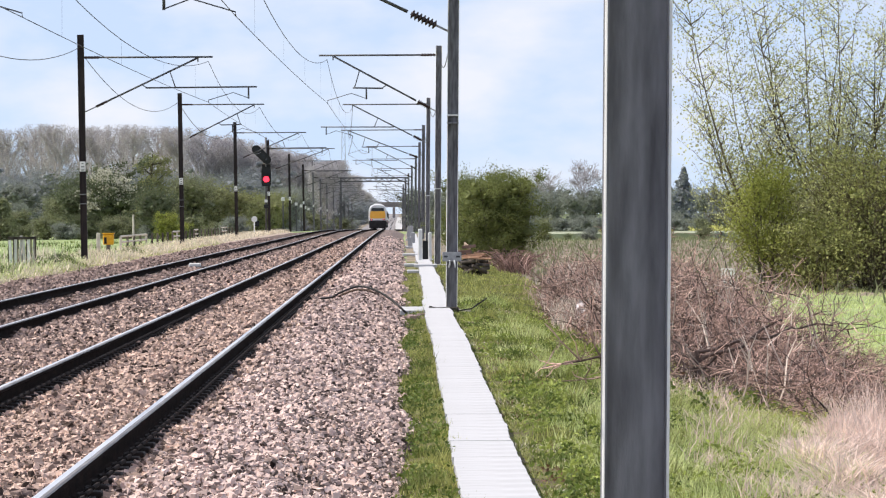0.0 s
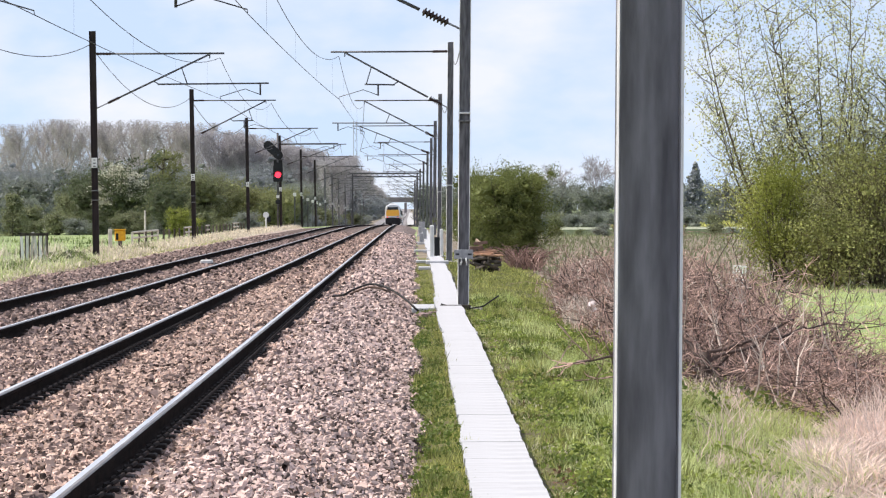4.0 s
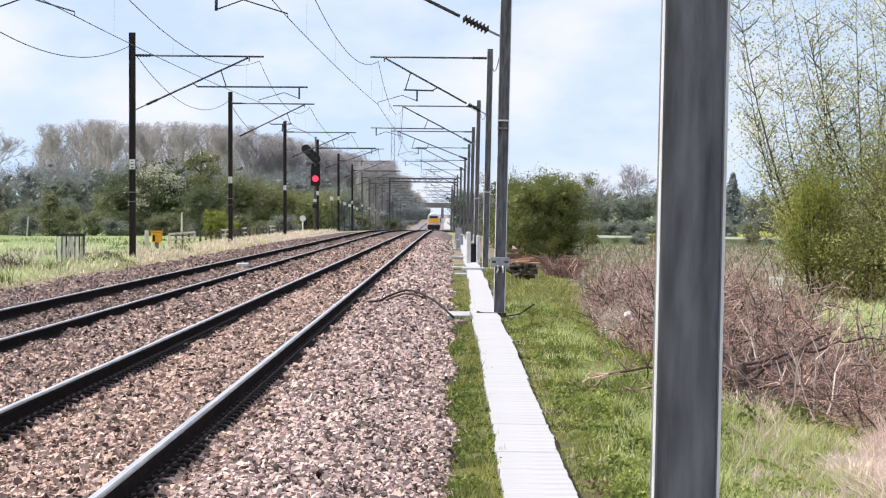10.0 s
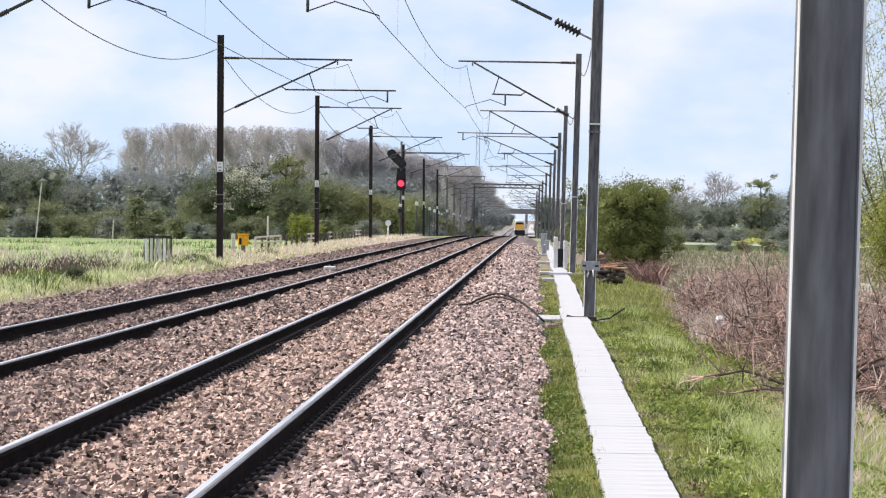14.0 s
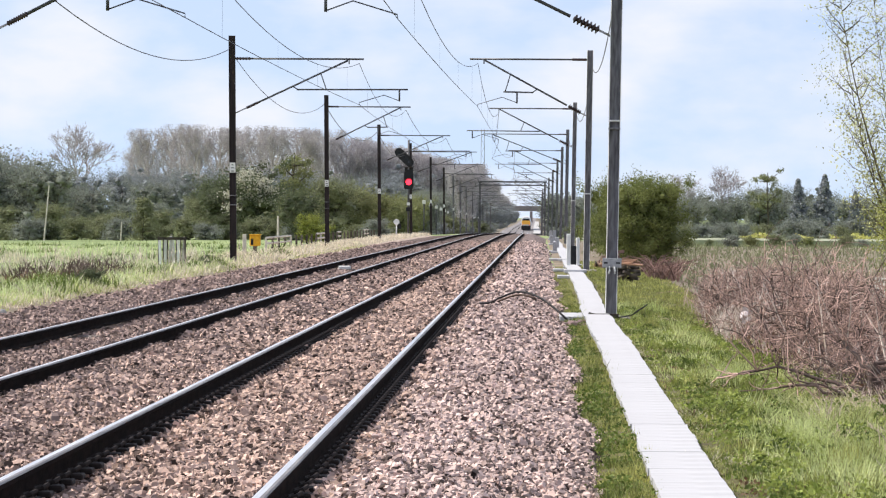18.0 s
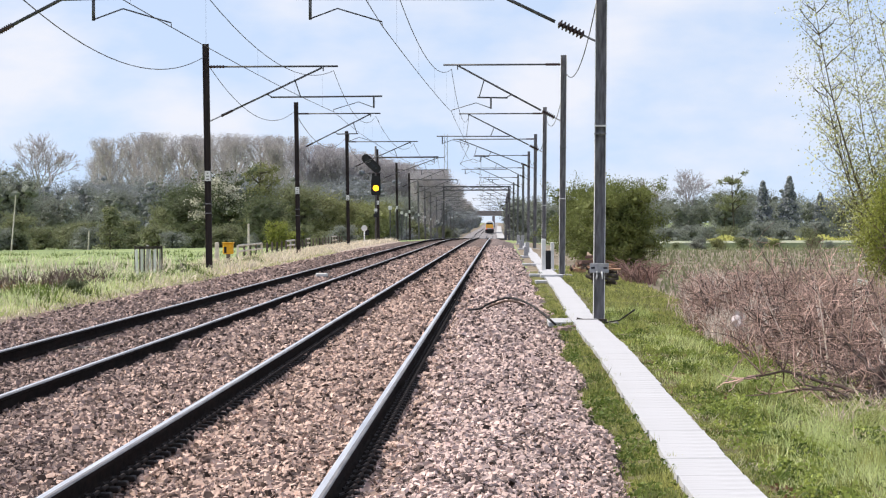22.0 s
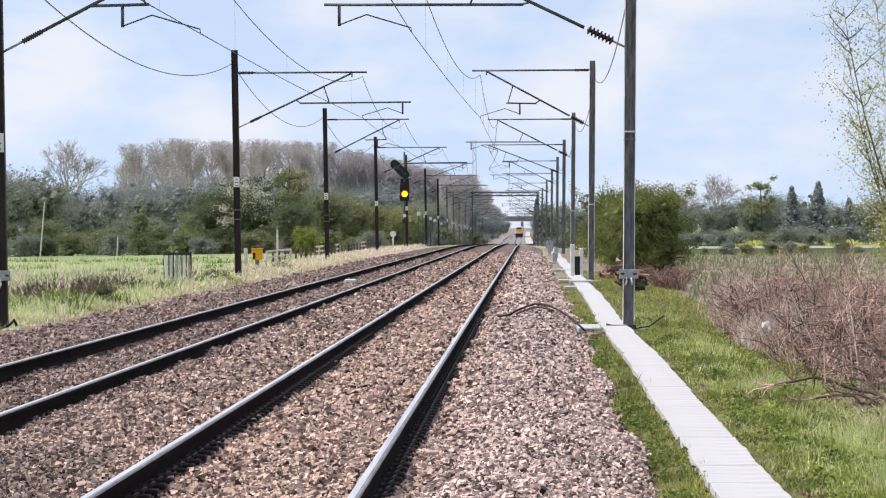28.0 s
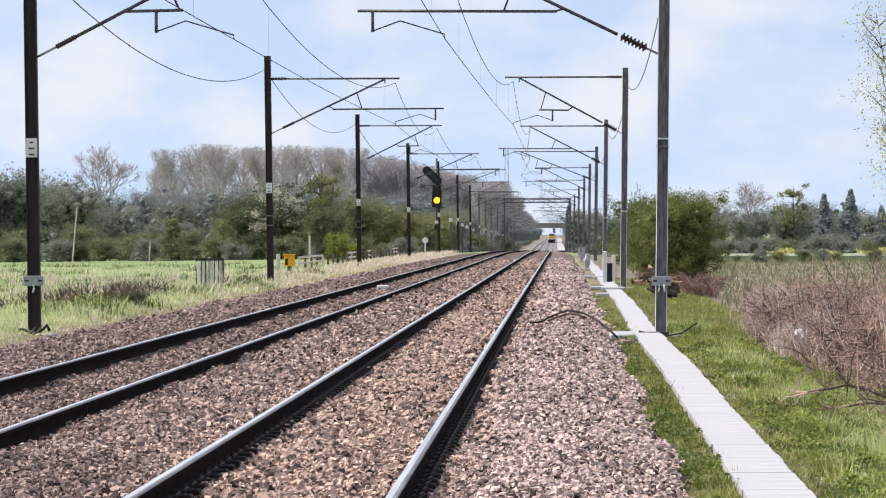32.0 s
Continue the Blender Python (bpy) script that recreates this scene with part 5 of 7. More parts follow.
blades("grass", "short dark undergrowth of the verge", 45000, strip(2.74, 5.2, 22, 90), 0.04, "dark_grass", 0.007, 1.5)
blades("long_grass", "long bright green grass before the bleached heap", 26000, verge_area(3.5, 24, 47), 0.17, "bright_grass", 0.0055, 1.3)
def weed_clumps(name, label, clumps, per, x0, x1, y0, y1, size, h, mat):
    """Low rosettes of broad leaves."""
    cy = y0 * (y1 / y0) ** rng.uniform(0, 1, clumps)
    cx = rng.uniform(x0, x1, clumps)
    r = rng.uniform(0.05, 0.16, clumps)
    k = np.repeat(np.arange(clumps), per)
    n = len(k)
    x, y = cx[k] + rng.normal(0, 1, n) * r[k], cy[k] + rng.normal(0, 1.6, n) * r[k]
    z = rough_land(x, y) + grade(y) + rng.uniform(0.01, 1, n) * h * np.exp(-((x - cx[k]) / (1.5 * r[k])) ** 2)
    me = leaf_mesh(name, np.stack([x + drift(y), y, z], -1), size, flat=0.3, long=1.8)
    me.materials.append(M[mat])
    return tagged(new(name, me), label, "weeds", kind="stuff")


blades("verge_thatch", "short bleached thatch showing through the verge grass", 15000, tufts(2.85, 5.4, 23, 100, 300, 0.13), 0.055, "straw", 0.006, 1.6)
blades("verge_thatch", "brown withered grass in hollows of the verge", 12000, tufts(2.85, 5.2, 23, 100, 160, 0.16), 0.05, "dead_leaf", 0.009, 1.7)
weed_clumps("weed_rosettes", "low clumps of fresh green weeds in the verge", 420, 60, 2.9, 5.2, 23, 95, 0.024, 0.13, "weed_leaf")
weed_clumps("weed_rosettes", "dark low clumps of weeds in the verge", 340, 60, 2.9, 5.4, 23, 95, 0.024, 0.11, "dark_grass")
weed_clumps("weed_rosettes", "weeds on the strip along the trough", 120, 40, 1.88, 2.2, 23, 100, 0.022, 0.10, "dark_grass")
weed_clumps("nettle_clumps", "dark green nettles at the foot of the brambles", 60, 60, 4.4, 7.2, 45, 58, 0.035, 0.28, "dark_grass")
weed_clumps("dry_leaf_litter", "brown dead leaves lying in the verge grass", 120, 30, 2.9, 5.2, 24, 95, 0.022, 0.05, "dead_leaf")
blades("tussocks", "dark green tussocks in the meadow beyond the tracks", 8000, tufts(-42, -11, 130, 330, 110, 0.5), 0.3, "dark_grass", 0.018, 0.9)
blades("tussocks", "pale reed tussocks in the meadow beyond the tracks", 4500, tufts(-34, -11, 115, 260, 60, 0.35), 0.45, "straw", 0.014, 0.6)
blades("dry_grass", "tall leaning bleached straw beside the brambles", 5000, strip(6.4, 8.4, 40, 50), 0.36, "dead_grass", 0.007, 1.0)
blades("grass", "trodden verge grass", 34000, lambda n: (rng.uniform(2.76, 8.0, n), rng.uniform(-10, 22, n)), 0.07, "grass", 0.009, 1.4)
blades("cess_weeds", "low green weeds along the far ballast edge", 16000, strip(-9.4, -7.6, 60, 260, 0.6), 0.17, "pale_grass", 0.011, 1.2)
blades("meadow_tufts", "pale green tufts near the far cess", 13000, tufts(-15, -8.6, 75, 160, 150, 0.3), 0.3, "meadow_blade", 0.012, 0.9)
blades("dry_grass", "bleached tufts in the long grass", 3500, tufts(4.0, 5.2, 25, 46, 90, 0.07), 0.24, "dead_grass", 0.005, 1.1)
blades("verge_weeds", "broad green weeds in the verge", 9000, strip(2.9, 5.0, 22, 90, 1.2), 0.07, "leaf_bright", 0.02, 2.0)
blades("scrub_grass", "grey-green rough grass on the low ground", 30000, strip(5.5, 40, 120, 460, 0.8), 0.36, "leaf_mid", 0.03, 0.8)
blades("meadow_grass", "pale green meadow grass behind the brambles", 34000, strip(6.9, 17, 52, 150, 0.5), 0.16, "bright_grass", 0.012, 1.2)
blades("meadow_grass", "pale meadow grass beyond the far track", 40000, strip(-40, -9.5, 80, 330, 0.9), 0.17, "meadow_blade", 0.02, 0.9)

# ---- left-hand trees ----
def poplar_parts(h, w, n_leaf):
    """A tall tree barely in leaf: pale forked stem, upswept limbs and clouds of budding twigs in a rounded crown."""
    tubes, pts = [], []
    main = wander((0, 0, -0.5), (rng.normal(0, 0.4), rng.normal(0, 0.4), h * 0.93), 0.12, 9)
    tubes.append((main, np.linspace(0.36, 0.08, 10)))
    for _ in range(34):
        u = rng.uniform(0.28, 0.97)
        q = main[min(int(u * 9), 9)]
        a = rng.uniform(0, 2 * math.pi)
        room = w / 2 * math.sqrt(max(0.06, 1 - ((u - 0.62) / 0.44) ** 2))
        ln = room * rng.uniform(0.6, 1.05)
        e = q + np.array([math.cos(a) * ln, math.sin(a) * ln, ln * rng.uniform(1.3, 2.5)])
        e[2] = min(e[2], h * (1.0 - 0.10 * (ln / (w / 2)) ** 2 - rng.uniform(0, 0.02)))
        limb = wander(q, e, 0.10, 5)
        tubes.append((limb, np.linspace(0.15, 0.05, 6)))
        for _ in range(3):
            o = limb[rng.integers(2, 6)]
            g = o + np.array([rng.normal(0, 0.35), rng.normal(0, 0.35), rng.uniform(0.4, 1.3)])
            g[2] = min(g[2], h)
            tubes.append((wander(o, g, 0.05, 3), np.linspace(0.06, 0.03, 4)))
            pts.append(g)
        pts += [limb[3], limb[4], limb[5]]
    cen = np.array(pts)
    k = rng.integers(0, len(cen), n_leaf)
    q = cen[k] + rng.normal(0, 0.55, (n_leaf, 3)) * np.array([0.85, 0.85, 1.2])
    q = q[q[:, 2] < h * 1.01]
    g, gl = Geo(), Geo()
    for p, r in tubes:
        (g if len(p) > 6 else gl).tube(p, r, 4, caps=False)
    return g.mesh("poplar_trunk", True), leaf_mesh("poplar_leaves", q, 0.115, long=2.4, upright=0.5), gl.mesh("poplar_limbs", True)


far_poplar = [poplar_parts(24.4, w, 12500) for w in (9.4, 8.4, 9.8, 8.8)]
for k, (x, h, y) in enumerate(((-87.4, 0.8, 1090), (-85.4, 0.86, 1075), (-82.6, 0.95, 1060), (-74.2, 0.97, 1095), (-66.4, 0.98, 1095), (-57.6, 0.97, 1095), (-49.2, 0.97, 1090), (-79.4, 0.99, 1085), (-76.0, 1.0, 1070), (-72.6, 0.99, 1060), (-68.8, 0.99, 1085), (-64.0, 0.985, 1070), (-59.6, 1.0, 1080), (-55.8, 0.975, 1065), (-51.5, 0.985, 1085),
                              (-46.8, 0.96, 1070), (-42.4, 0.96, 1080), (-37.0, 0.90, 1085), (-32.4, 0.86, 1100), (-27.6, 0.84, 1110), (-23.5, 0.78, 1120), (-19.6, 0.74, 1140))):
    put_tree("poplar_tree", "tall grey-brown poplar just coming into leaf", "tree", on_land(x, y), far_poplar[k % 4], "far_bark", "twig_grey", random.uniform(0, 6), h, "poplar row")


def bare_parts(h, w):
    """A spreading leafless tree, forked again and again."""
    g, gl = Geo(), Geo()

    def fork(o, d, ln, r, depth):
        e = o + d * ln
        limb = wander(o, e, ln * 0.035, 4)
        (g if depth > 3 else gl).tube(limb, np.linspace(r, r * 0.7, 5), 4, caps=False)
        if depth == 0:
            return
        for _ in range(3):
            q = limb[rng.integers(2, 5)] if depth < 4 else limb[rng.integers(3, 5)]
            n = d + rng.normal(0, 0.44, 3) * np.array([w / h, w / h, 0.5]) + np.array([0, 0, 0.10])
            fork(q, n / np.linalg.norm(n), ln * rng.uniform(0.6, 0.82), max(r * 0.6, 0.016), depth - 1)

    fork(np.array([0, 0, -0.4]), np.array([0.04, 0, 1.0]), h * 0.25, h * 0.012, 7)
    k = h / max(q[2] for q in gl.v)
    for part_geo in (g, gl):
        part_geo.v = [(q[0] * k, q[1] * k, q[2] * k) for q in part_geo.v]
    return g.mesh("bare_trunk", True), None, gl.mesh("bare_limbs", True)


bare = bare_parts(22.5, 21)
put_tree("bare_tree", "pale spreading tree still bare of leaves", "tree", on_land(-98, 1050), bare, "twig_bark", "", 0.5, 1.1)
put_tree("bare_tree", "pale spreading tree still bare of leaves", "tree", on_land(-116, 1080), bare, "twig_bark", "", 2.5, 0.9)

round_a = [tree_meshes("field_tree", *grow(7, 7.5, 5, 0.14, 0.02, 14, 7, rise=0.6, bush=(k > 1)), 11000, 0.13, 0.30, 4, clumps=230, clump_size=0.5) for k in range(4)]
hedge_rows = [(-66 + 4.4 * k, 520 + 12 * (k % 3), 0.5 + 0.18 * ((k * 7) % 5) / 4, ("far_leaf", "leaf_mid", "far_leaf")[k % 3]) for k in range(12)]
hedge_rows += [(-62 + 3.1 * k, 405 + 9 * (k % 3), 0.30 + 0.17 * ((k * 5) % 4) / 3, ("leaf_dark", "leaf_mid", "leaf_mid", "leaf_mid")[k % 4]) for k in range(15)]
hedge_rows += [(-42.6, 478, 0.72, "far_leaf"), (-46.0, 468, 0.92, "far_leaf"), (-57, 470, 1.3, "far_leaf"), (-53, 475, 1.35, "far_leaf"), (-49.6, 480, 1.1, "far_leaf"), (-61, 480, 0.95, "leaf_mid"),
               (-25.6, 424, 0.8, "leaf_dark"), (-23.8, 430, 0.70, "leaf_dark"), (-18.0, 392, 0.55, "leaf_dark"), (-25.4, 408, 0.6, "leaf_dark"),
               (-15.9, 412, 0.62, "leaf_mid"), (-14.6, 416, 0.6, "leaf_olive"), (-14.9, 345, 0.27, "leaf_bright"), (-14.2, 350, 0.2, "leaf_bright"),
               (-12.8, 420, 0.48, "leaf_olive"), (-14.5, 440, 0.6, "leaf_olive"), (-12.3, 470, 0.5, "leaf_olive"), (-11.8, 500, 0.5, "leaf_olive"), (-13.2, 520, 0.66, "leaf_olive"),
               (-12.6, 560, 0.62, "leaf_olive"), (-13, 620, 0.75, "far_leaf"), (-13, 680, 0.8, "far_leaf"), (-13, 740, 0.9, "far_leaf")]
for k, (x, y, s, leaf) in enumerate(hedge_rows):
    wood = round_a[k % 4]
    put_tree("hedge_tree", {"leaf_dark": "dark green tree in the hedgerow", "leaf_mid": "mid-green tree in the hedgerow", "leaf_bright": "fresh green bush by the fence", "leaf_olive": "olive-green bush in young leaf", "far_leaf": "grey-green tree behind the hedgerow"}[leaf],
             "tree", on_land(x, y), wood, "bark", leaf, random.uniform(0, 6), s, "hedgerow", sz=s * random.uniform(0.85, 1.1))
spruce = tree_meshes("spruce", *grow(4.0, 3.0, 1, 0.09, 0.05, 60, 5, rise=0.1, cone=1.0), 4200, 0.13, 0.16, 4)
put_tree("spruce_tree", "small green spruce standing before the hedge", "tree", on_land(-30.2, 388), spruce, "bark", "leaf_mid", 0, 0.95)
def tuft_tree(h, w, tufts_n, low, leaves, size, spread):
    """An open tree: a stem with rising limbs, each ending in a tuft of young leaf."""
    g, gl = Geo(), Geo()
    main = wander((0, 0, -0.3), (rng.normal(0, 0.2), 0, h * 0.92), 0.06, 8)
    g.tube(main, np.linspace(0.2, 0.05, 9), 5, caps=False)
    cen = []
    for _ in range(tufts_n):
        u = rng.uniform(low, 1.0)
        q = main[min(int(u * 8), 8)]
        a = rng.uniform(0, 2 * math.pi)
        r = w / 2 * rng.uniform(0.3, 1.0) * math.sqrt(max(0.1, 1.15 - u * 0.8))
        e = q + np.array([math.cos(a) * r, math.sin(a) * r, r * rng.uniform(0.15, 0.8)])
        e[2] = min(e[2], h)
        gl.tube(wander(q, e, 0.06, 5), np.linspace(0.06, 0.025, 6), 4, caps=False)
        cen.append(e)
    cen = np.array(cen)
    pts = cen[rng.integers(0, len(cen), leaves)] + rng.normal(0, spread, (leaves, 3)) * np.array([1, 1, 0.7])
    return g.mesh("open_trunk", True), leaf_mesh("open_leaves", pts, size), gl.mesh("open_limbs", True)


put_tree("field_tree", "slender olive-green tree in thin young leaf", "tree", on_land(-19.4, 414), tuft_tree(7.9, 4.2, 46, 0.3, 5200, 0.12, 0.26), "bark", "leaf_olive", 0.3, 1.0)
root = put_tree("may_tree", "dark hawthorn tree with cream blossom on its upper boughs", "tree", on_land(-22.3, 404), tree_meshes("may_tree", *grow(6.2, 4.4, 3, 0.14, 0.12, 16, 6, rise=0.5), 8000, 0.13, 0.28, 4, clumps=120, clump_size=0.4), "bark", "leaf_dark", 1.0, 1.0)
bl = np.array([(-1.1, -0.8, 4.9), (-0.4, -1.1, 5.5), (-1.7, -0.6, 3.9), (0.5, -1.2, 4.8), (-0.9, -1.4, 3.5), (0.9, -1.2, 3.2), (0.1, -1.5, 4.1), (-1.6, -1.0, 2.7), (1.2, -0.9, 4.2)])
pts = bl[rng.integers(0, len(bl), 2400)] + rng.normal(0, 1, (2400, 3)) * np.array([0.5, 0.4, 0.2])
part("blossom", leaf_mesh("blossom", pts, 0.13), M["leaf_may"], root, "cream blossom sprays", at=Matrix.Rotation(-1.0, 4, 'Z'))

wood_a = [tree_meshes("wood_tree", *grow(13, 12, 3, 0.25, 0.1, 16, 7, rise=0.8), 10000, 0.19, 0.42, 3, clumps=260, clump_size=0.8) for _ in range(3)]
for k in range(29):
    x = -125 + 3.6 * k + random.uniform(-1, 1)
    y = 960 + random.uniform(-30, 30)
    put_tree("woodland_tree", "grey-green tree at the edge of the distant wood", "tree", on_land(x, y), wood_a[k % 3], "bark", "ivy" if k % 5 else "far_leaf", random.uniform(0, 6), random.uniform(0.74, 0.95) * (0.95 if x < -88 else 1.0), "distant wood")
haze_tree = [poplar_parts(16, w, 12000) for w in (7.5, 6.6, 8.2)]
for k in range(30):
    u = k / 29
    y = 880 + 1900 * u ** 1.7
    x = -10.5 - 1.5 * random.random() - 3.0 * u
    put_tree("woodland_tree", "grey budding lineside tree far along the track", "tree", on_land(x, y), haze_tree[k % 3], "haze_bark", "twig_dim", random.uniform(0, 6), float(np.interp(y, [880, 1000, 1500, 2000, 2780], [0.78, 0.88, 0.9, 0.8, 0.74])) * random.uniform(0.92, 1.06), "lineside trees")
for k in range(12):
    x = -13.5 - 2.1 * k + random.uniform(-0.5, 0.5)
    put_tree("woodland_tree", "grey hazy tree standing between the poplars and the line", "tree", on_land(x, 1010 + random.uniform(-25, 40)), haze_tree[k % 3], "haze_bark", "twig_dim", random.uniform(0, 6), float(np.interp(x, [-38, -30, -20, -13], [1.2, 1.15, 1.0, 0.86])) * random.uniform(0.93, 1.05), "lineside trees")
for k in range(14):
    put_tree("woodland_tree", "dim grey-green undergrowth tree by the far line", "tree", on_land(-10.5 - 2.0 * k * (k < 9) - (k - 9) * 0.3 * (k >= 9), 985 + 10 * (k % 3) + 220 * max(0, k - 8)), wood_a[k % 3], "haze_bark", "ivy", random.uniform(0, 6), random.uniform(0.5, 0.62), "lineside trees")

low_hedge = [tree_meshes("low_hedge", *grow(2.6, 4.6, 8, 0.06, 0.02, 8, 4, rise=0.4, bush=True), 6000, 0.1, 0.25, 3, clumps=110, clump_size=0.34) for _ in range(2)]
for k in range(32):
    leaf = ("leaf_dark", "leaf_mid", "leaf_mid", "far_leaf")[(k * 5) % 4]
    put_tree("hedge_bush", "low bush at the foot of the hedgerow", "bush", on_land(-66 + 1.75 * k + random.uniform(-0.5, 0.5), 396 + random.uniform(-6, 6)), low_hedge[k % 2], "bark", leaf, random.uniform(0, 6), random.uniform(0.4, 0.72), "hedge foot")
for k in range(18):
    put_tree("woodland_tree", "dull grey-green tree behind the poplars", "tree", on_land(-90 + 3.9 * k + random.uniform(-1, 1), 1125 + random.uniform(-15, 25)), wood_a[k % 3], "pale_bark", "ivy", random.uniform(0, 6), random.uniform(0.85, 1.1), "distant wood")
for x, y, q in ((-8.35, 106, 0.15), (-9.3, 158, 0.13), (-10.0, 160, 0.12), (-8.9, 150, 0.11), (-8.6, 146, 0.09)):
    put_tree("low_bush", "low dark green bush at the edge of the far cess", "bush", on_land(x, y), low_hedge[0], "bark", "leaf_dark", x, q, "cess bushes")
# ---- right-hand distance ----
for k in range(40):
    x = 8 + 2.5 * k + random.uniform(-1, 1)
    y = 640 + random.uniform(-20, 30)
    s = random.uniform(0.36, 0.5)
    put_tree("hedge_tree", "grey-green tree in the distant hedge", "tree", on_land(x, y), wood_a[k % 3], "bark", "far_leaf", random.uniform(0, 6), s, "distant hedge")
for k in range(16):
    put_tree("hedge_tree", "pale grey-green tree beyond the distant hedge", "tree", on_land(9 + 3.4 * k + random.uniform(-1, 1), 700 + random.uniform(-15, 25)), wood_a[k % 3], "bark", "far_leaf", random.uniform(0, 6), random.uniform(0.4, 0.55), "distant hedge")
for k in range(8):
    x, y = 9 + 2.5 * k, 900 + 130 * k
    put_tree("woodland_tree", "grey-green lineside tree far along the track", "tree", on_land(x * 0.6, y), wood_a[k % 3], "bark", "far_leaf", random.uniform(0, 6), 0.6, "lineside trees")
def spire(name, h, w, n):
    """A conifer: drooping sprays in a ragged cone round one stem."""
    z = h * (0.04 + 0.94 * rng.uniform(0, 1, n) ** 1.15)
    a = rng.uniform(0, 2 * np.pi, n)
    tier = 0.7 + 0.3 * np.sin(z * 4.1 + 2.6 * np.sin(a * 2 + z * 0.7))
    r = w / 2 * (1.02 - z / h) ** 0.85 * tier * rng.uniform(0.2, 1.35, n)
    pts = np.stack([r * np.cos(a), r * np.sin(a), z - 0.25 * r], -1)
    lv = leaf_mesh(name, pts, 0.2, long=1.8)
    k = rng.integers(0, n, n // 14)
    lv = clumpy(name, lv, pts[k] * np.array([0.8, 0.8, 1.0]), 0.26)
    return Geo().tube([(0, 0, -0.3), (0, 0, h * 0.5), (0.05, 0, h)], [0.16, 0.1, 0.02], 6).mesh(name + "_wood"), lv, None


for k in range(26):
    y = 1450 + 52 * k
    put_tree("lineside_bush", "dim grey-green scrub close to the far line", "bush", on_land(random.uniform(-10.5, -8.6) if k % 2 else random.uniform(6.0, 8.0), y), wood_a[k % 3], "haze_bark", "ivy", random.uniform(0, 6), random.uniform(0.3, 0.46), "lineside scrub")
conifer = spire("conifer", 9.4, 5.0, 7000)
for k in range(34):
    put_tree("hedge_bush", "low dark bush in the distant field hedge", "bush", on_land(10 + 2.3 * k + random.uniform(-0.8, 0.8), 575 + random.uniform(-12, 12)), low_hedge[k % 2], "bark", "far_leaf" if k % 4 else "leaf_mid", random.uniform(0, 6), random.uniform(0.7, 1.1), "field hedge")
for x, s in ((34.3, 0.86), (37.6, 0.92), (41.5, 0.7)):
    put_tree("conifer_tree", "dark spire-shaped conifer in the distant hedge", "tree", on_land(x, 606 + x % 3), conifer, "bark", "ivy", x, s, "conifers")


put_tree("hedge_tree", "slender tree with an open crown in thin leaf", "tree", on_land(30.2, 600), tuft_tree(9.6, 6.4, 34, 0.5, 2300, 0.16, 0.26), "bark", "leaf_mid", 0, 0.97)
put_tree("bare_tree", "pale bare tree behind the distant hedge", "tree", on_land(27.2, 660), bare, "twig_bark", "", 1, 0.47)
put_tree("bare_tree", "pale bare tree behind the distant hedge", "tree", on_land(22.0, 670), bare, "twig_bark", "", 3, 0.42)

for k in range(22):
    put_tree("scrub_bush", "low olive-green bush on the rough ground", "bush", on_land(8 + 2.0 * k + random.uniform(-0.9, 0.9), 428 + random.uniform(-22, 16)), low_hedge[k % 2], "bark", ("leaf_olive", "leaf_mid", "far_leaf")[k % 3], random.uniform(0, 6), random.uniform(0.22, 0.42), "rough ground scrub")

# pale stubble field and strips of flowering crop before the far hedge
g = Geo()
xs = np.linspace(6, 170, 14)
d0 = float(drift(510))
for a, b in zip(xs[:-1], xs[1:]):
    g.add([(a + d0, 466, -2.4), (b + d0, 466, -2.4), (b + d0, 466, -0.80), (a + d0, 466, -0.80), (b + d0, 562, -1.0), (a + d0, 562, -1.0), (b + d0, 562, -2.6), (a + d0, 562, -2.6)],
          [(0, 1, 2, 3), (3, 2, 4, 5), (5, 4, 6, 7)])
thing("stubble_field", M["farm_track"], g, label="pale stubble field beyond the rough ground", category="field", kind="structure")
for x0, x1, n in ((24.5, 28.6, 420), (31, 33, 160), (35, 44, 700)):
    px = x0 + (x1 - x0) * rng.beta(1.3, 1.3, n) + d0
    me = leaf_mesh("crop_strip", np.stack([px, rng.uniform(556, 563, n), -0.98 + rng.uniform(0, 1, n) ** 1.5 * (0.35 + 0.25 * np.sin(px * 1.7))], -1), 0.26)
    me.materials.append(M["rape"])
    tagged(new("crop_strip", me), "yellow strip of flowering crop before the far hedge", "crop", kind="stuff")

for k in range(44):
    right = k % 3 == 0
    x = random.uniform(4.6, 8.0) if right else random.uniform(-12.5, -8.8)
    y = 640 + 24 * k
    leaf = ("far_leaf", "ivy", "leaf_mid")[k % 3 if y < 1100 else k % 2]
    put_tree("lineside_bush", "dull green scrub bush beside the far line", "bush", on_land(x, y), low_hedge[k % 2], "bark", leaf, random.uniform(0, 6), random.uniform(0.6, 1.0) * (0.55 if right else 1.0), "lineside scrub")
# pale strip added beside the line beyond the crest, imitating a bright mirage
g = Geo()
ys = np.linspace(860, 2700, 50)
for a, b in zip(ys[:-1], ys[1:]):
    q = []
    for yy in (a, b):
        wdt = float(np.interp(yy, [860, 1200, 2700], [1.7, 1.9, 2.2]))
        q.append((place(1.3, yy, 0.02), place(1.3 + wdt, yy, 0.02)))
    g.add([q[0][0], q[0][1], q[1][1], q[1][0]], [(0, 1, 2, 3)])
thing("haul_road", M["mirage_pale"], g, label="pale strip standing in for the mirage beside the far line", category="road", kind="structure")

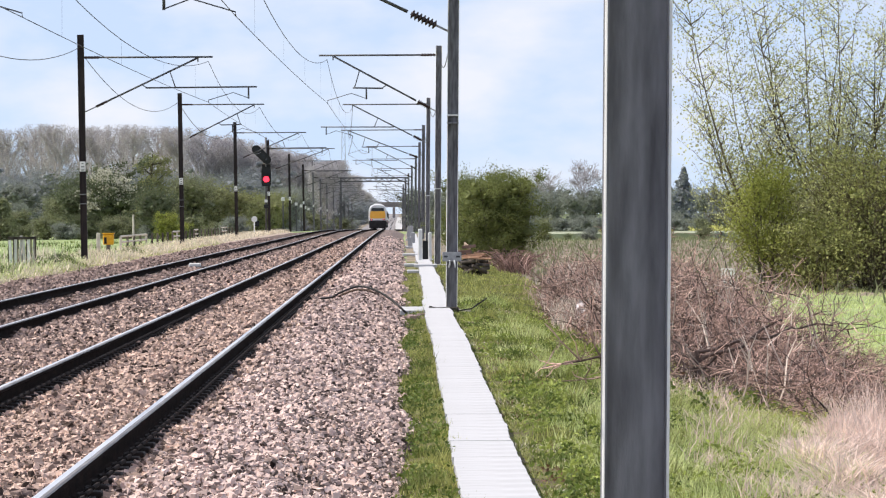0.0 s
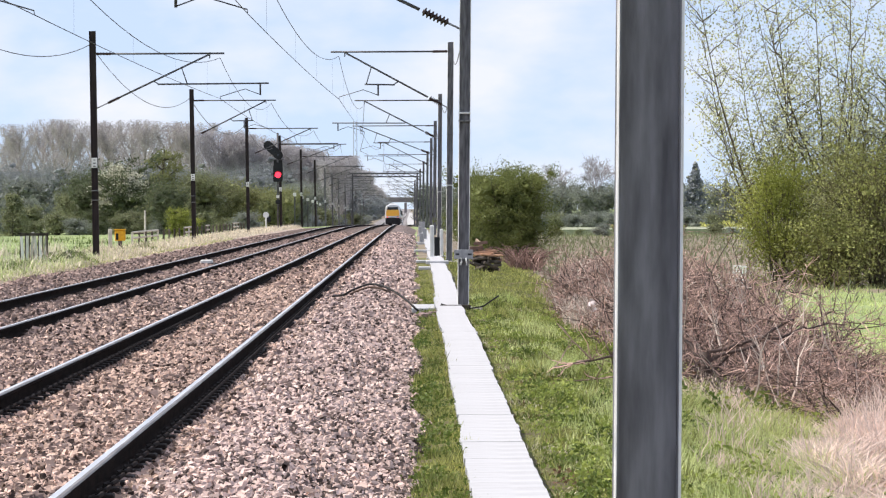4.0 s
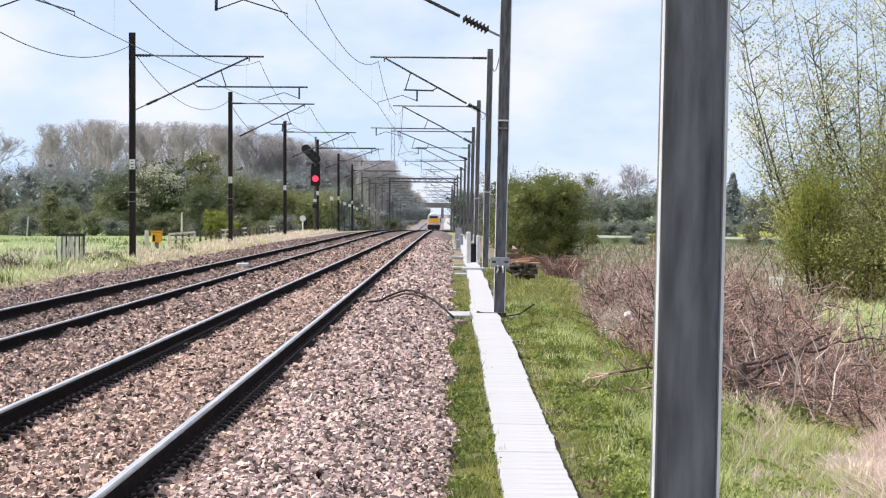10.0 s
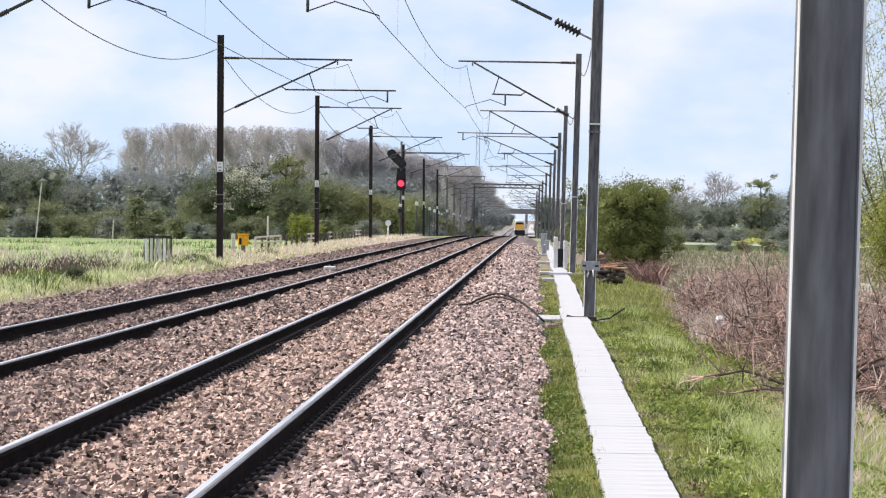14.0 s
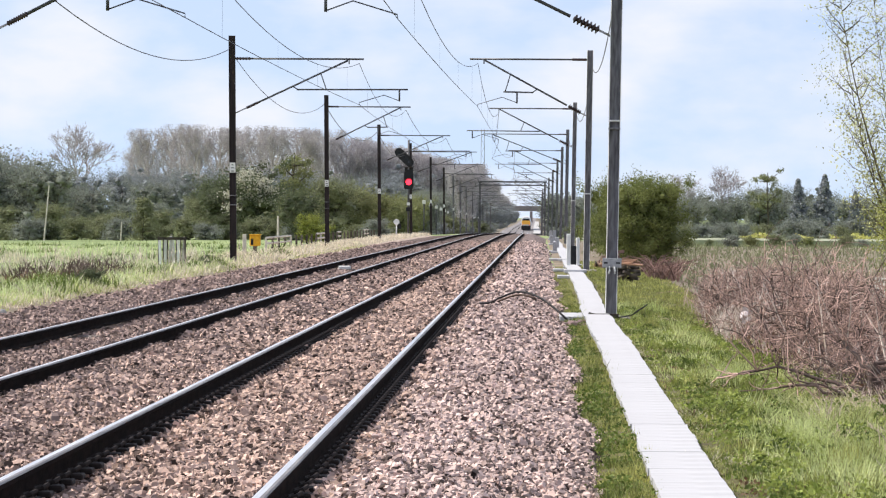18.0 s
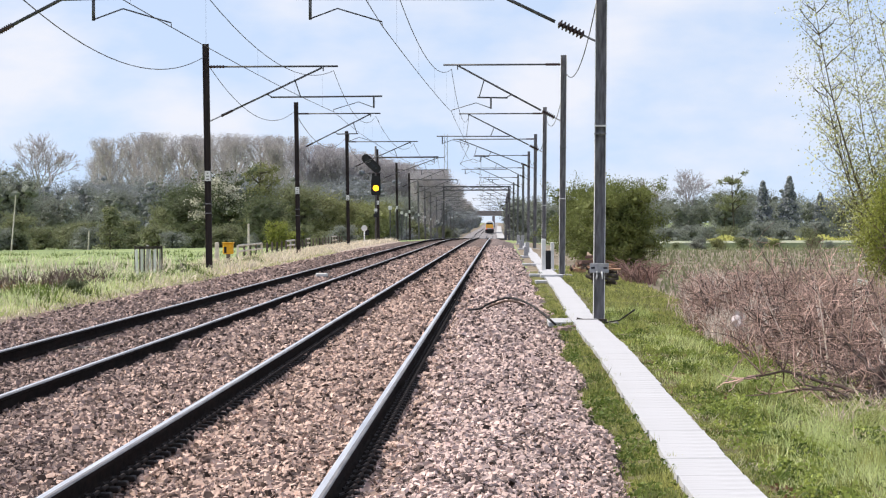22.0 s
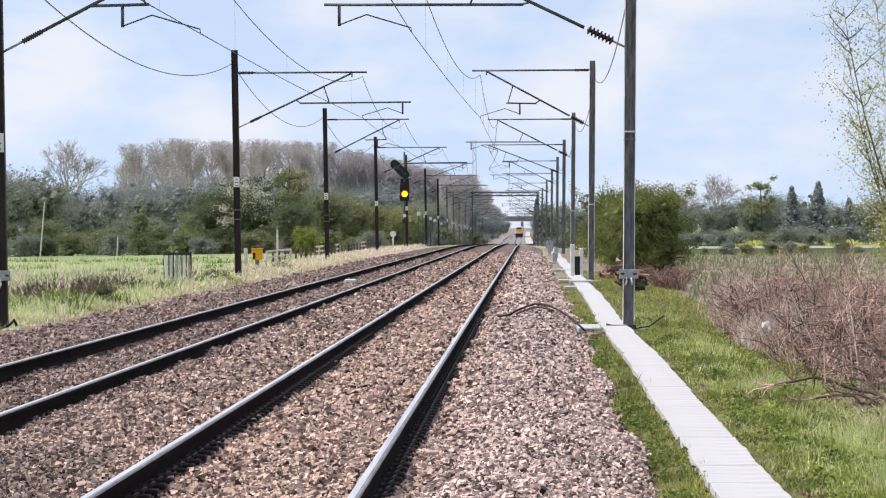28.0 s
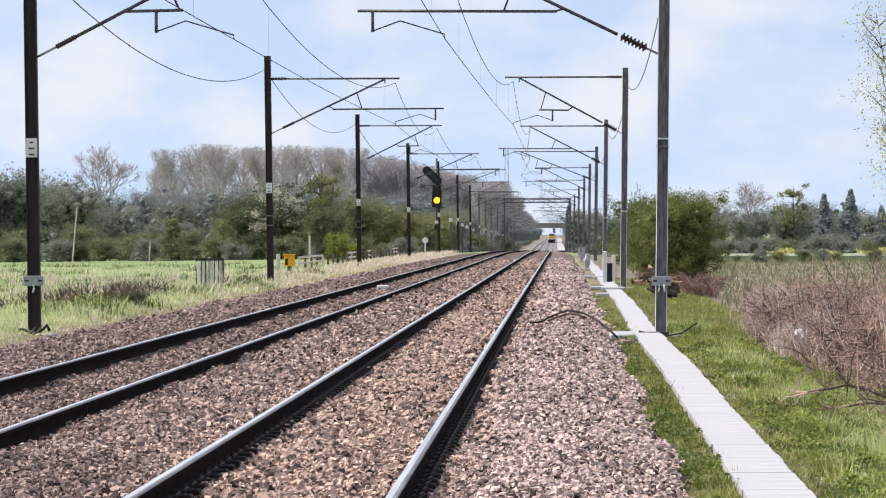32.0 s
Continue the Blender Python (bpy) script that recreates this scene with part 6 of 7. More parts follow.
for k in range(12):
    put_tree("woodland_tree", "dim tree on the bank beside the far road bridge", "tree", on_land((-46, -39, -32, -26, -20, -15, 23, 29, 35, 42, 49, 56)[k], 2760 + 20 * (k % 3)), wood_a[k % 3], "haze_bark", "ivy", random.uniform(0, 6), 0.8, "trees by the bridge")


# ---- the signal ----
def make_signal():
    o = place(-8.55, 366)
    root = thing("railway_signal", at=Matrix.Translation(o), label="tall colour-light signal with a single lens and a slanted route indicator", category="signal")
    gz = float(land_height(-8.55, 366))
    part("post", Geo().tube([(0.12, 0, gz - 0.3), (0.12, 0, 7.1)], 0.075, 10), M["tube"], root, "grey tubular post", smooth=True)
    part("base", Geo().box(-0.2, 0.44, -0.3, 0.3, gz - 0.4, gz + 0.15, 0.03), M["old_concrete"], root)
    # front plate with a round opening
    n = 24
    c = (0.14, 3.95)
    w0, w1, h0, h1 = -0.36, 0.36, 3.42, 4.88
    v, f = [], []
    for k in range(n):
        a = 2 * math.pi * k / n
        dx, dz = math.cos(a), math.sin(a)
        t = min((w1 if dx > 0 else -w0) / max(abs(dx), 1e-6), ((h1 - c[1]) if dz > 0 else (c[1] - h0)) / max(abs(dz), 1e-6))
        v += [(c[0] + 0.23 * dx, -0.20, c[1] + 0.23 * dz), (c[0] + t * dx, -0.20, c[1] + t * dz), (c[0] + 0.23 * dx, -0.17, c[1] + 0.23 * dz), (c[0] + t * dx, -0.17, c[1] + t * dz)]
    for k in range(n):
        a, b = 4 * k, 4 * ((k + 1) % n)
        f += [(a, a + 1, b + 1, b), (a + 2, b + 2, b + 3, a + 3), (a, b, b + 2, a + 2), (a + 1, a + 3, b + 3, b + 1)]
    head = part("backboard", Geo().add(v, f), M["black"], root, "black backboard with a round lens opening")
    part("housing", Geo().box(c[0] + w0 + 0.04, c[0] + w1 - 0.04, -0.02, 0.3, h0 + 0.05, h1 + 0.18, 0.03), M["black"], root, "black lamp housing")
    hood = Geo()
    hv, hf = [], []
    for k in range(13):
        a = math.pi * k / 12
        for yy, rr in ((-0.20, 0.29), (-0.50, 0.30)):
            hv.append((c[0] + rr * math.cos(a), yy, c[1] + rr * math.sin(a)))
        for yy, rr in ((-0.20, 0.30), (-0.50, 0.31)):
            hv.append((c[0] + rr * math.cos(a), yy, c[1] + rr * math.sin(a)))
    for k in range(12):
        a, b = 4 * k, 4 * (k + 1)
        hf += [(a, b, b + 1, a + 1), (a + 2, a + 3, b + 3, b + 2), (a + 1, b + 1, b + 3, a + 3)]
    part("hood", hood.add(hv, hf), M["black"], root, "short half-round hood over the lens")
    # the searchlight mechanism: a spectacle with a red and an amber roundel behind the opening
    spec = part("spectacle", Geo().box(-0.30, 0.30, -0.10, -0.08, -0.56, 0.56, 0.004), M["black"], root, "turning spectacle frame inside the signal head")
    rot = Matrix.Rotation(radians(90), 4, 'X')
    for z, key, lab in ((-0.30, "red_glow", "lit red roundel"), (0.30, "amber_glow", "lit amber roundel")):
        part("roundel", Geo().prism(ring(24, 0.26), 0.0, 0.03, Matrix.Translation((0, -0.105, z)) @ rot), M[key], spec, lab)
    # route indicator, a long box with rounded ends, slanting
    m = Matrix.Translation((-0.20, -0.22, 5.80)) @ Matrix.Rotation(radians(44), 4, 'Y') @ Matrix.Rotation(radians(90), 4, 'X')
    outl = [(0.55 + 0.33 * math.cos(a), 0.33 * math.sin(a)) for a in np.linspace(-math.pi / 2, math.pi / 2, 9)] + [(-0.55 + 0.33 * math.cos(a), 0.33 * math.sin(a)) for a in np.linspace(math.pi / 2, 3 * math.pi / 2, 9)]
    ind = part("route_indicator", Geo().prism(outl, -0.08, 0.16, m), M["black"], root, "slanted dark route indicator with rounded ends")
    for k in range(5):
        part("indicator_lens", Geo().prism(ring(12, 0.08, -0.5 + 0.25 * k), 0.16, 0.175, m), M["glass"], ind, "unlit round indicator lens")
    part("bracket", Geo().box(-0.5, 0.55, -0.06, 0.02, 5.05, 5.12, 0.01), M["tube"], root)
    part("sign_plate", Geo().box(0.0, 0.24, -0.1, -0.085, 2.2, 2.42, 0.004), M["white_paint"], root, "small white plate on the post")
    part("junction_box", Geo().box(-0.05, 0.30, -0.16, 0.1, 1.75, 2.05, 0.02), M["black"], root)
    return root, spec


signal, spectacle = make_signal()

# round white sign near the signal
o = place(-8.9, 352)
gz = float(land_height(-8.9, 352))
sg = thing("round_sign", at=Matrix.Translation(o), label="round white sign on a short grey post", category="sign")
part("post", Geo().tube([(0, 0, gz - 0.2), (0, 0, 0.95)], 0.045, 8), M["white_paint"], sg, smooth=True)
part("disc", Geo().prism(ring(20, 0.22), -0.02, 0.02, Matrix.Translation((0, -0.06, 0.95)) @ Matrix.Rotation(radians(90), 4, 'X')), M["white_paint"], sg, "round white disc")
part("dark_panel", Geo().box(0.06, 0.34, -0.03, 0.0, 0.45, 0.85, 0.01), M["black"], sg)


# ---- the departing train ----
def vehicle_outline():
    h = [(0.0, 3.78), (0.55, 3.74), (1.0, 3.55), (1.25, 3.2), (1.37, 2.6), (1.38, 1.9), (1.36, 1.3), (1.33, 1.15)]
    return [(-a, b) for a, b in h[:0:-1]] + h


def make_vehicle(end):
    root = thing("driving_trailer" if end else "passenger_coach", label="yellow-ended driving trailer at the tail of the train" if end else "pale passenger coach of the departing train", category="train", group="departing train")
    ol = vehicle_outline()
    L = 18.8 if end else 22.6
    g = Geo()
    n = len(ol)
    rings = [(0, 0.93, 0.10), (0.35, 0.985, 0.03), (1.0, 1.0, 0.0), (L, 1.0, 0.0)] if end else [(0.2, 1.0, 0.0), (L, 1.0, 0.0)]
    v, f = [], []
    for y, s, cut in rings:
        v += [(x * s, y, 1.15 + (z - 1.15) * (1 - cut * 0.6)) for x, z in ol]
    for r in range(len(rings) - 1):
        f += [(r * n + k, r * n + (k + 1) % n, (r + 1) * n + (k + 1) % n, (r + 1) * n + k) for k in range(n)]
    f += [tuple(range(n - 1, -1, -1)), tuple((len(rings) - 1) * n + k for k in range(n))]
    part("body", g.add(v, f), M["train_white"], root, "pale grey-white body shell")
    part("roof", Geo().box(-0.5, 0.5, 1.4, L - 0.5, 3.70, 3.86, 0.05), M["train_white"], root)
    for s in (-1, 1):
        part("side_band", Geo().box(s * 1.375 - 0.02, s * 1.375 + 0.02, 1.2, L - 0.1, 1.9, 2.75), M["train_dark"], root, "dark window band")
        part("side_stripe", Geo().box(s * 1.35 - 0.025, s * 1.35 + 0.025, 1.2, L - 0.1, 1.16, 1.45), M["train_red"], root, "dark red stripe")
    part("underframe", Geo().box(-1.25, 1.25, 0.35 if end else 0.3, L - 0.1, 0.42, 1.15, 0.05), M["train_dark"], root, "dirty black underframe")
    for y in (3.2, L - 3.2):
        b = part("bogie", Geo().box(-1.15, 1.15, y - 1.6, y + 1.6, 0.3, 0.85, 0.05), M["train_dark"], root)
        for yy in (y - 1.2, y + 1.2):
            for s in (-1, 1):
                part("wheel", Geo().prism(ring(18, 0.46), -0.065, 0.065, Matrix.Translation((s * 0.75, yy, 0.46)) @ Matrix.Rotation(radians(90), 4, 'Y')), M["train_dark"], b)
    if end:
        y = -0.02
        part("yellow_front", Geo().prism([(-1.17, 1.60), (1.17, 1.60), (1.18, 2.15), (1.08, 2.70), (-1.08, 2.70), (-1.18, 2.15)], 0.0, 0.06, Matrix.Translation((0, 0.02, 0)) @ Matrix.Rotation(radians(90), 4, 'X')), M["train_yellow"], root, "bright yellow warning panel")
        part("windscreen", Geo().prism([(-1.0, 2.70), (1.0, 2.70), (0.88, 3.2), (-0.88, 3.2)], 0.0, 0.05, Matrix.Translation((0, 0.015, 0)) @ Matrix.Rotation(radians(90), 4, 'X')), M["glass"], root, "dark windscreen")
        part("bumper", Geo().box(-1.27, 1.27, -0.10, 0.5, 1.28, 1.55, 0.05), M["train_white"], root, "pale lower bumper")
        part("obstacle_guard", Geo().box(-1.30, 1.30, -0.14, 0.6, 0.15, 1.27, 0.08), M["train_dark"], root, "black obstacle guard")
        for s in (-1, 1):
            part("headlamp", Geo().box(s * 0.95 - 0.2, s * 0.95 + 0.2, -0.13, -0.09, 1.34, 1.5, 0.02), M["glass"], root, "dark headlamp housing")
            part("tail_lamp", Geo().prism(ring(10, 0.07, s * 0.95, 1.42), 0.0, 0.03, Matrix.Translation((0, -0.125, 0)) @ Matrix.Rotation(radians(90), 4, 'X')), M["red_glow"], root, "lit red tail lamp")
    return root


train = [make_vehicle(True)]
coach = make_vehicle(False)
train.append(coach)
for k in range(4):
    train.append(copy_thing(coach, Matrix.Identity(4)))


# ---- far structures ----
o = place(-0.7, 900)
gan = thing("line_gantry", at=Matrix.Translation(o), label="steel portal gantry over both tracks far off", category="gantry")
for x in (-7.6, 4.4):
    part("leg", Geo().box(x - 0.15, x + 0.15, -0.2, 0.2, -1.0, 9.6), M["tube"], gan)
for z in (8.95, 9.6):
    part("chord", Geo().box(-8.0, 4.8, -0.15, 0.15, z - 0.12, z + 0.12), M["tube"], gan)
for k in range(13):
    x = -7.6 + k
    part("lacing", Geo().tube([(x, 0, 9.0), (x + 1, 0, 9.6)] if k % 2 else [(x, 0, 9.6), (x + 1, 0, 9.0)], 0.06, 5), M["tube"], gan)
o = place(-5, 2750)
br = thing("road_bridge", at=Matrix.Translation(o), label="brick road bridge greyed for haze across the far line", category="bridge")
part("parapet", Geo().box(-13, 20, -4, 4, 5.7, 8.6, 0.2), M["far_brick"], br)
for x0, x1 in ((-13, -8), (14, 20)):
    part("abutment", Geo().box(x0, x1, -4, 4, -3, 5.6, 0.2), M["far_brick"], br)
part("pier", Geo().box(3.5, 5.0, -4, 4, -3, 5.6, 0.2), M["far_brick"], br)


# ---- things beside the near track ----
def log_pile():
    root = thing("log_pile", at=Matrix.Translation(on_land(3.9, 140) + Vector((0, 0, 0.06))) @ Matrix.Diagonal((0.84, 1, 0.9, 1)), label="jumbled stack of dark logs and reddish cut planks", category="wood pile")
    for k in range(20):
        a, z = random.uniform(-0.9, 0.9), 0.07 + 0.115 * (k // 5)
        x = -0.30 + 0.16 * (k % 5) + random.uniform(-0.05, 0.05)
        ln = random.uniform(0.16, 0.30)
        d = Vector((math.cos(a), math.sin(a), random.uniform(-0.45, 0.45)))
        c = Vector((x, random.uniform(-0.3, 0.3), z))
        lg = part("log", Geo().tube([c - d * ln, c, c + d * ln], [0.05, 0.058, 0.05], 8), M["log"], root)
        part("log_end", Geo().tube([c + d * ln, c + d * (ln + 0.006)], [0.046, 0.044], 8), M["log_end"], lg)
    for k in range(7):
        z = 0.50 + 0.02 * k
        w = random.uniform(0.30, 0.5)
        part("plank", Geo().box(-w, w, -0.07, 0.07, -0.018, 0.018, 0.005, pose(random.uniform(-0.12, 0.2), -0.3 + 0.07 * k, z, random.uniform(-12, 12), random.uniform(-5, 5), random.uniform(-18, 18))), M["cut_wood"], root, "reddish cut plank")
    return root


log_pile()
root = thing("timber_heap", at=Matrix.Translation(on_land(4.1, 172)), label="heap of broken reddish timber by the bush", category="wood pile")
for k in range(64):
    a, e = random.uniform(0, 6.28), random.uniform(-0.35, 0.45)
    c = Vector((random.gauss(0, 0.42), random.uniform(-0.6, 0.6), 0))
    c.z = random.uniform(0.05, 0.72) * max(0.2, 1 - abs(c.x))
    d = Vector((math.cos(a), math.sin(a), e)).normalized() * random.uniform(0.1, 0.32)
    part("broken_board", Geo().box(-0.02, 0.02, -0.05, 0.05, -d.length, d.length, 0.004, Matrix.Translation(c) @ d.to_track_quat('Z', 'Y').to_matrix().to_4x4()), M[("cut_wood", "red_brush", "log_end", "log")[k % 4]], root)

# white cabinet and post by the trough
for x, y, w, h in ((2.47, 170, 0.15, 1.18), (2.84, 176, 0.13, 1.02)):
    c = thing("marker_post", at=Matrix.Translation(on_land(x, y)), label="stout white-painted concrete post beside the trough", category="post", group="white posts")
    part("shaft", Geo().box(-w / 2, w / 2, -0.12, 0.12, -0.3, h, 0.02), M["white_paint"], c)
    part("plinth", Geo().box(-w / 2 - 0.12, w / 2 + 0.12, -0.2, 0.2, -0.1, 0.06, 0.02), M["concrete"], c)
for x, y, h in ((2.2, 236, 0.55), (2.4, 262, 0.65), (2.2, 300, 0.6), (2.45, 330, 0.8), (2.3, 372, 0.7)):
    c = thing("line_cabinet", at=Matrix.Translation(on_land(x, y)), label="small grey lineside cabinet on a concrete plinth", category="cabinet", group="lineside cabinets")
    part("case", Geo().box(-0.11, 0.11, -0.14, 0.14, 0.1, h, 0.02), M["plate"], c)
    part("plinth", Geo().box(-0.2, 0.2, -0.2, 0.2, -0.2, 0.1, 0.02), M["concrete"], c)
for x, y in ((2.66, 172.5),):
    c = thing("cable_riser", at=Matrix.Translation(on_land(x, y)), label="black cable riser between two white posts", category="cable box")
    part("case", Geo().box(-0.1, 0.1, -0.1, 0.1, -0.1, 0.75, 0.02), M["black"], c)

# hose from the trough to the rail
pts = []
for u in np.linspace(0, 1, 15):
    x = 1.93 - 1.50 * u
    pts.append(place(x, 83.5 + 2.0 * u, float(bed_height(x, 85)) + 0.06 + 0.26 * math.sin(math.pi * min(1, u * 1.15)) * (1 - 0.25 * u)))
h = thing("cable_hose", M["rubber"], Geo().tube(pts, 0.019, 8), label="black hose arching over the ballast shoulder to the rail", category="hose", smooth=True)
pts2 = [p + Vector((0.0, -0.25, -0.05)) for p in pts[5:12]]
thing("cable_hose", M["orange"], Geo().tube(pts2, 0.018, 8), label="second worn brown hose under the black one", category="hose", smooth=True)
for k in range(9):
    s = 0.04 + 0.03 * random.random()
    p = place(1.85 + 0.35 * random.random(), 80.5 + 2 * random.random(), -0.335)
    thing("loose_brick", M["brick"], Geo().box(-s * 1.6, s * 1.6, -s, s, -0.02, s, 0.008), at=Matrix.Translation(p) @ pose(0, 0, 0, 0, 0, 40 * k), label="broken reddish brick in the grass", category="brick", group="broken bricks")
# earth lead and timber at the second mast's foot
o = on_land(2.74, 86.6)
thing("earth_lead", M["rubber"], Geo().tube([o + Vector(p) for p in ((-0.4, 0, 0.10), (-0.2, -0.1, 0.05), (0.1, -0.2, 0.02), (0.35, -0.1, 0.06), (0.5, 0, 0.16), (0.62, 0.1, 0.24))], 0.014, 6), label="black earth lead curling from the mast foot", category="cable", smooth=True)
thing("kicker_board", M["log"], Geo().box(-0.42, 0.12, -0.35, -0.2, -0.02, 0.09, 0.01), at=Matrix.Translation(o), label="dark timber board at the mast foot", category="board")

o = on_land(-7.85, 81.5)
thing("cable_end", M["rubber"], Geo().tube([o + Vector(q) for q in ((-0.2, 0, 0.1), (-0.12, -0.1, 0.1), (0.05, -0.15, 0.03), (0.2, -0.1, 0.1), (0.26, -0.05, 0.17), (0.3, 0, 0.08))], 0.026, 6), label="stiff black cable ends at the foot of the mast", category="cable", smooth=True)

# the nearest loose stones, one by one
stone_meshes = []
for k in range(8):
    g = Geo()
    s = [(random.uniform(0.6, 1.0) * a, random.uniform(0.6, 1.0) * b, random.uniform(0.5, 0.8) * c) for c in (-1, 1) for a, b in ((-1, -1), (1, -1), (1, 1), (-1, 1))]
    g.add([tuple(0.019 * q for q in v) for v in s], [(3, 2, 1, 0), (4, 5, 6, 7), (0, 1, 5, 4), (1, 2, 6, 5), (2, 3, 7, 6), (3, 0, 4, 7)])
    me = g.mesh("stone")
    me.materials.append(M["stone"])
    stone_meshes.append(me)
for k in range(300):
    x, y = random.uniform(0.25, 1.7), random.uniform(24.2, 29)
    o = place(x, y, float(bed_rough(np.float64(x), np.float64(y))) + 0.03)
    part("stone", stone_meshes[k % 8], None, ballast, at=Matrix.Translation(o) @ pose(0, 0, 0, random.uniform(-30, 30), random.uniform(-30, 30), random.uniform(0, 360)))

# torn plastic in the brambles
g = Geo()
v = [(0.0, -0.05, 0.02)]
for r in (0.07, 0.15):
    v += [(r * math.cos(a) * random.uniform(0.5, 1.1), random.uniform(-0.07, 0.07), r * 1.2 * math.sin(a) * random.uniform(0.6, 1.2)) for a in np.linspace(0, 2 * math.pi, 10)[:9]]
f = [(0, 1 + k, 1 + (k + 1) % 9) for k in range(9)] + [(1 + k, 10 + k, 10 + (k + 1) % 9, 1 + (k + 1) % 9) for k in range(9)]
thing("plastic_bag", M["plastic_bag"], g.add(v, f), at=Matrix.Translation(place(4.68, 76.0, -0.06)), label="torn white plastic bag caught in the brambles", category="bag")
# small white pen beyond the brambles
pen = thing("sheep_hurdle", at=Matrix.Translation(on_land(10.5, 130)) @ pose(0, 0, 0, 0, 4, -32) @ Matrix.Diagonal((0.9, 1, 0.78, 1)), label="small white-painted hurdle in the rough grass", category="hurdle")
for z in (0.62, 1.08):
    part("rail_bar", Geo().box(-0.22, 0.22, -0.02, 0.02, z - 0.03, z + 0.03), M["white_paint"], pen)
for k in range(5):
    part("upright_bar", Geo().box(-0.22 + 0.1 * k, -0.18 + 0.1 * k, -0.02, 0.02, -0.2, 1.1), M["white_paint"], pen)

# ---- things beside the far track ----
root = thing("post_stack", at=Matrix.Translation(on_land(-9.62, 147)) @ Matrix.Diagonal((0.8, 1, 1, 1)), label="stack of old concrete posts bound upright by the cess", category="post stack")
for k in range(6):
    x = -0.42 + 0.165 * k
    part("post", Geo().box(x - 0.052, x + 0.05, -0.06 + 0.06 * (k % 2), 0.05 + 0.06 * (k % 2), -0.25, 0.93 + 0.05 * (k % 3), 0.015, pose(0, 0, 0, 0, 3.0 * (k % 3 - 1), 0)), M["old_concrete"] if k in (2, 5) else M["white_paint"], root)
# dark fillers added behind the gaps to imitate their shade
for k in range(5):
    x = -0.34 + 0.165 * k
    part("dark_post", Geo().box(x - 0.025, x + 0.025, 0.10, 0.16, -0.25, 1.0, 0.008), M["log"], root, "dark filler behind for the gap's shade")
for x in (-0.5, 0.5):
    part("frame_post", Geo().box(x - 0.03, x + 0.03, -0.05, 0.05, -0.25, 1.02, 0.008), M["log"], root, "dark frame post")
part("cross_bar", Geo().box(-0.53, 0.53, -0.10, -0.065, 0.92, 1.0), M["log"], root, "dark cross bar")
root = thing("yellow_box", at=Matrix.Translation(on_land(-9.75, 192)), label="bright yellow lineside box on a wooden post", category="box")
part("case", Geo().box(-0.21, 0.21, -0.14, 0.14, 0.46, 0.88, 0.03), M["yellow"], root)
part("post", Geo().box(-0.08, 0.08, -0.07, 0.07, -0.3, 0.46, 0.01), M["log"], root)
part("lid", Geo().box(-0.24, 0.24, -0.18, 0.18, 0.88, 0.92, 0.01), M["yellow"], root)
part("dark_slot", Geo().box(-0.16, -0.06, -0.147, -0.141, 0.5, 0.75), M["black"], root)
root = thing("track_box", at=Matrix.Translation(place(-4.33, 145, 0)), label="small white box between the rails of the far track", category="box")
part("case", Geo().box(-0.17, 0.17, -0.35, 0.35, -0.17, -0.06, 0.02), M["white_paint"], root)
part("foot", Geo().box(-0.2, 0.3, -0.4, 0.4, -0.2, -0.165, 0.01), M["black"], root)
root = thing("field_fence", label="bleached post and rail fence along the far cess", category="fence")
part("end_post", Geo().box(-0.08, 0.08, -0.08, 0.08, -0.3, 0.95, 0.02), M["fence_wood"], root, "stout pale end post", at=Matrix.Translation(on_land(-10.9, 204)))
prev = None
for k in range(27):
    y = 220 + 5.5 * k
    o = on_land(-10.9, y)
    part("fence_post", Geo().box(-0.05, 0.05, -0.05, 0.05, -0.3, 0.72, 0.01), M["fence_wood"] if k in (0, 4, 10) else M["log"], root, at=Matrix.Translation(o))
    if prev and k in (1, 2, 3, 4, 10, 11, 15, 23, 24):
        for z in (0.72, 0.46):
            part("fence_rail", Geo().tube([prev + Vector((0, 0, z)), o + Vector((0, 0, z))], 0.05, 4), M["fence_wood"], root)
    prev = o
for x, y, h, tilt, lab in ((-11.6, 243, 1.75, 0, "pale upright marker pole near the fence"), (-37.6, 383, 4.4, 5, "leaning pale dead pole before the hedge"), (-30.6, 372, 1.5, 3, "short pale stake before the hedge")):
    c = thing("pole", M["fence_wood"], Geo().tube([(0, 0, -0.3), (0, 0, h)], [0.06, 0.045], 6), at=Matrix.Translation(on_land(x, y)) @ pose(0, 0, 0, 0, tilt, 0), label=lab, category="pole")
o = place(-9.0, 1000)
tower = thing("radio_mast", at=Matrix.Translation(o), label="slender grey lattice radio mast far along the line", category="mast")
for sx in (-0.5, 0.5):
    for sy in (-0.5, 0.5):
        part("leg", Geo().tube([(sx, sy, -1), (sx * 0.6, sy * 0.6, 21.5)], 0.05, 4), M["plate"], tower)
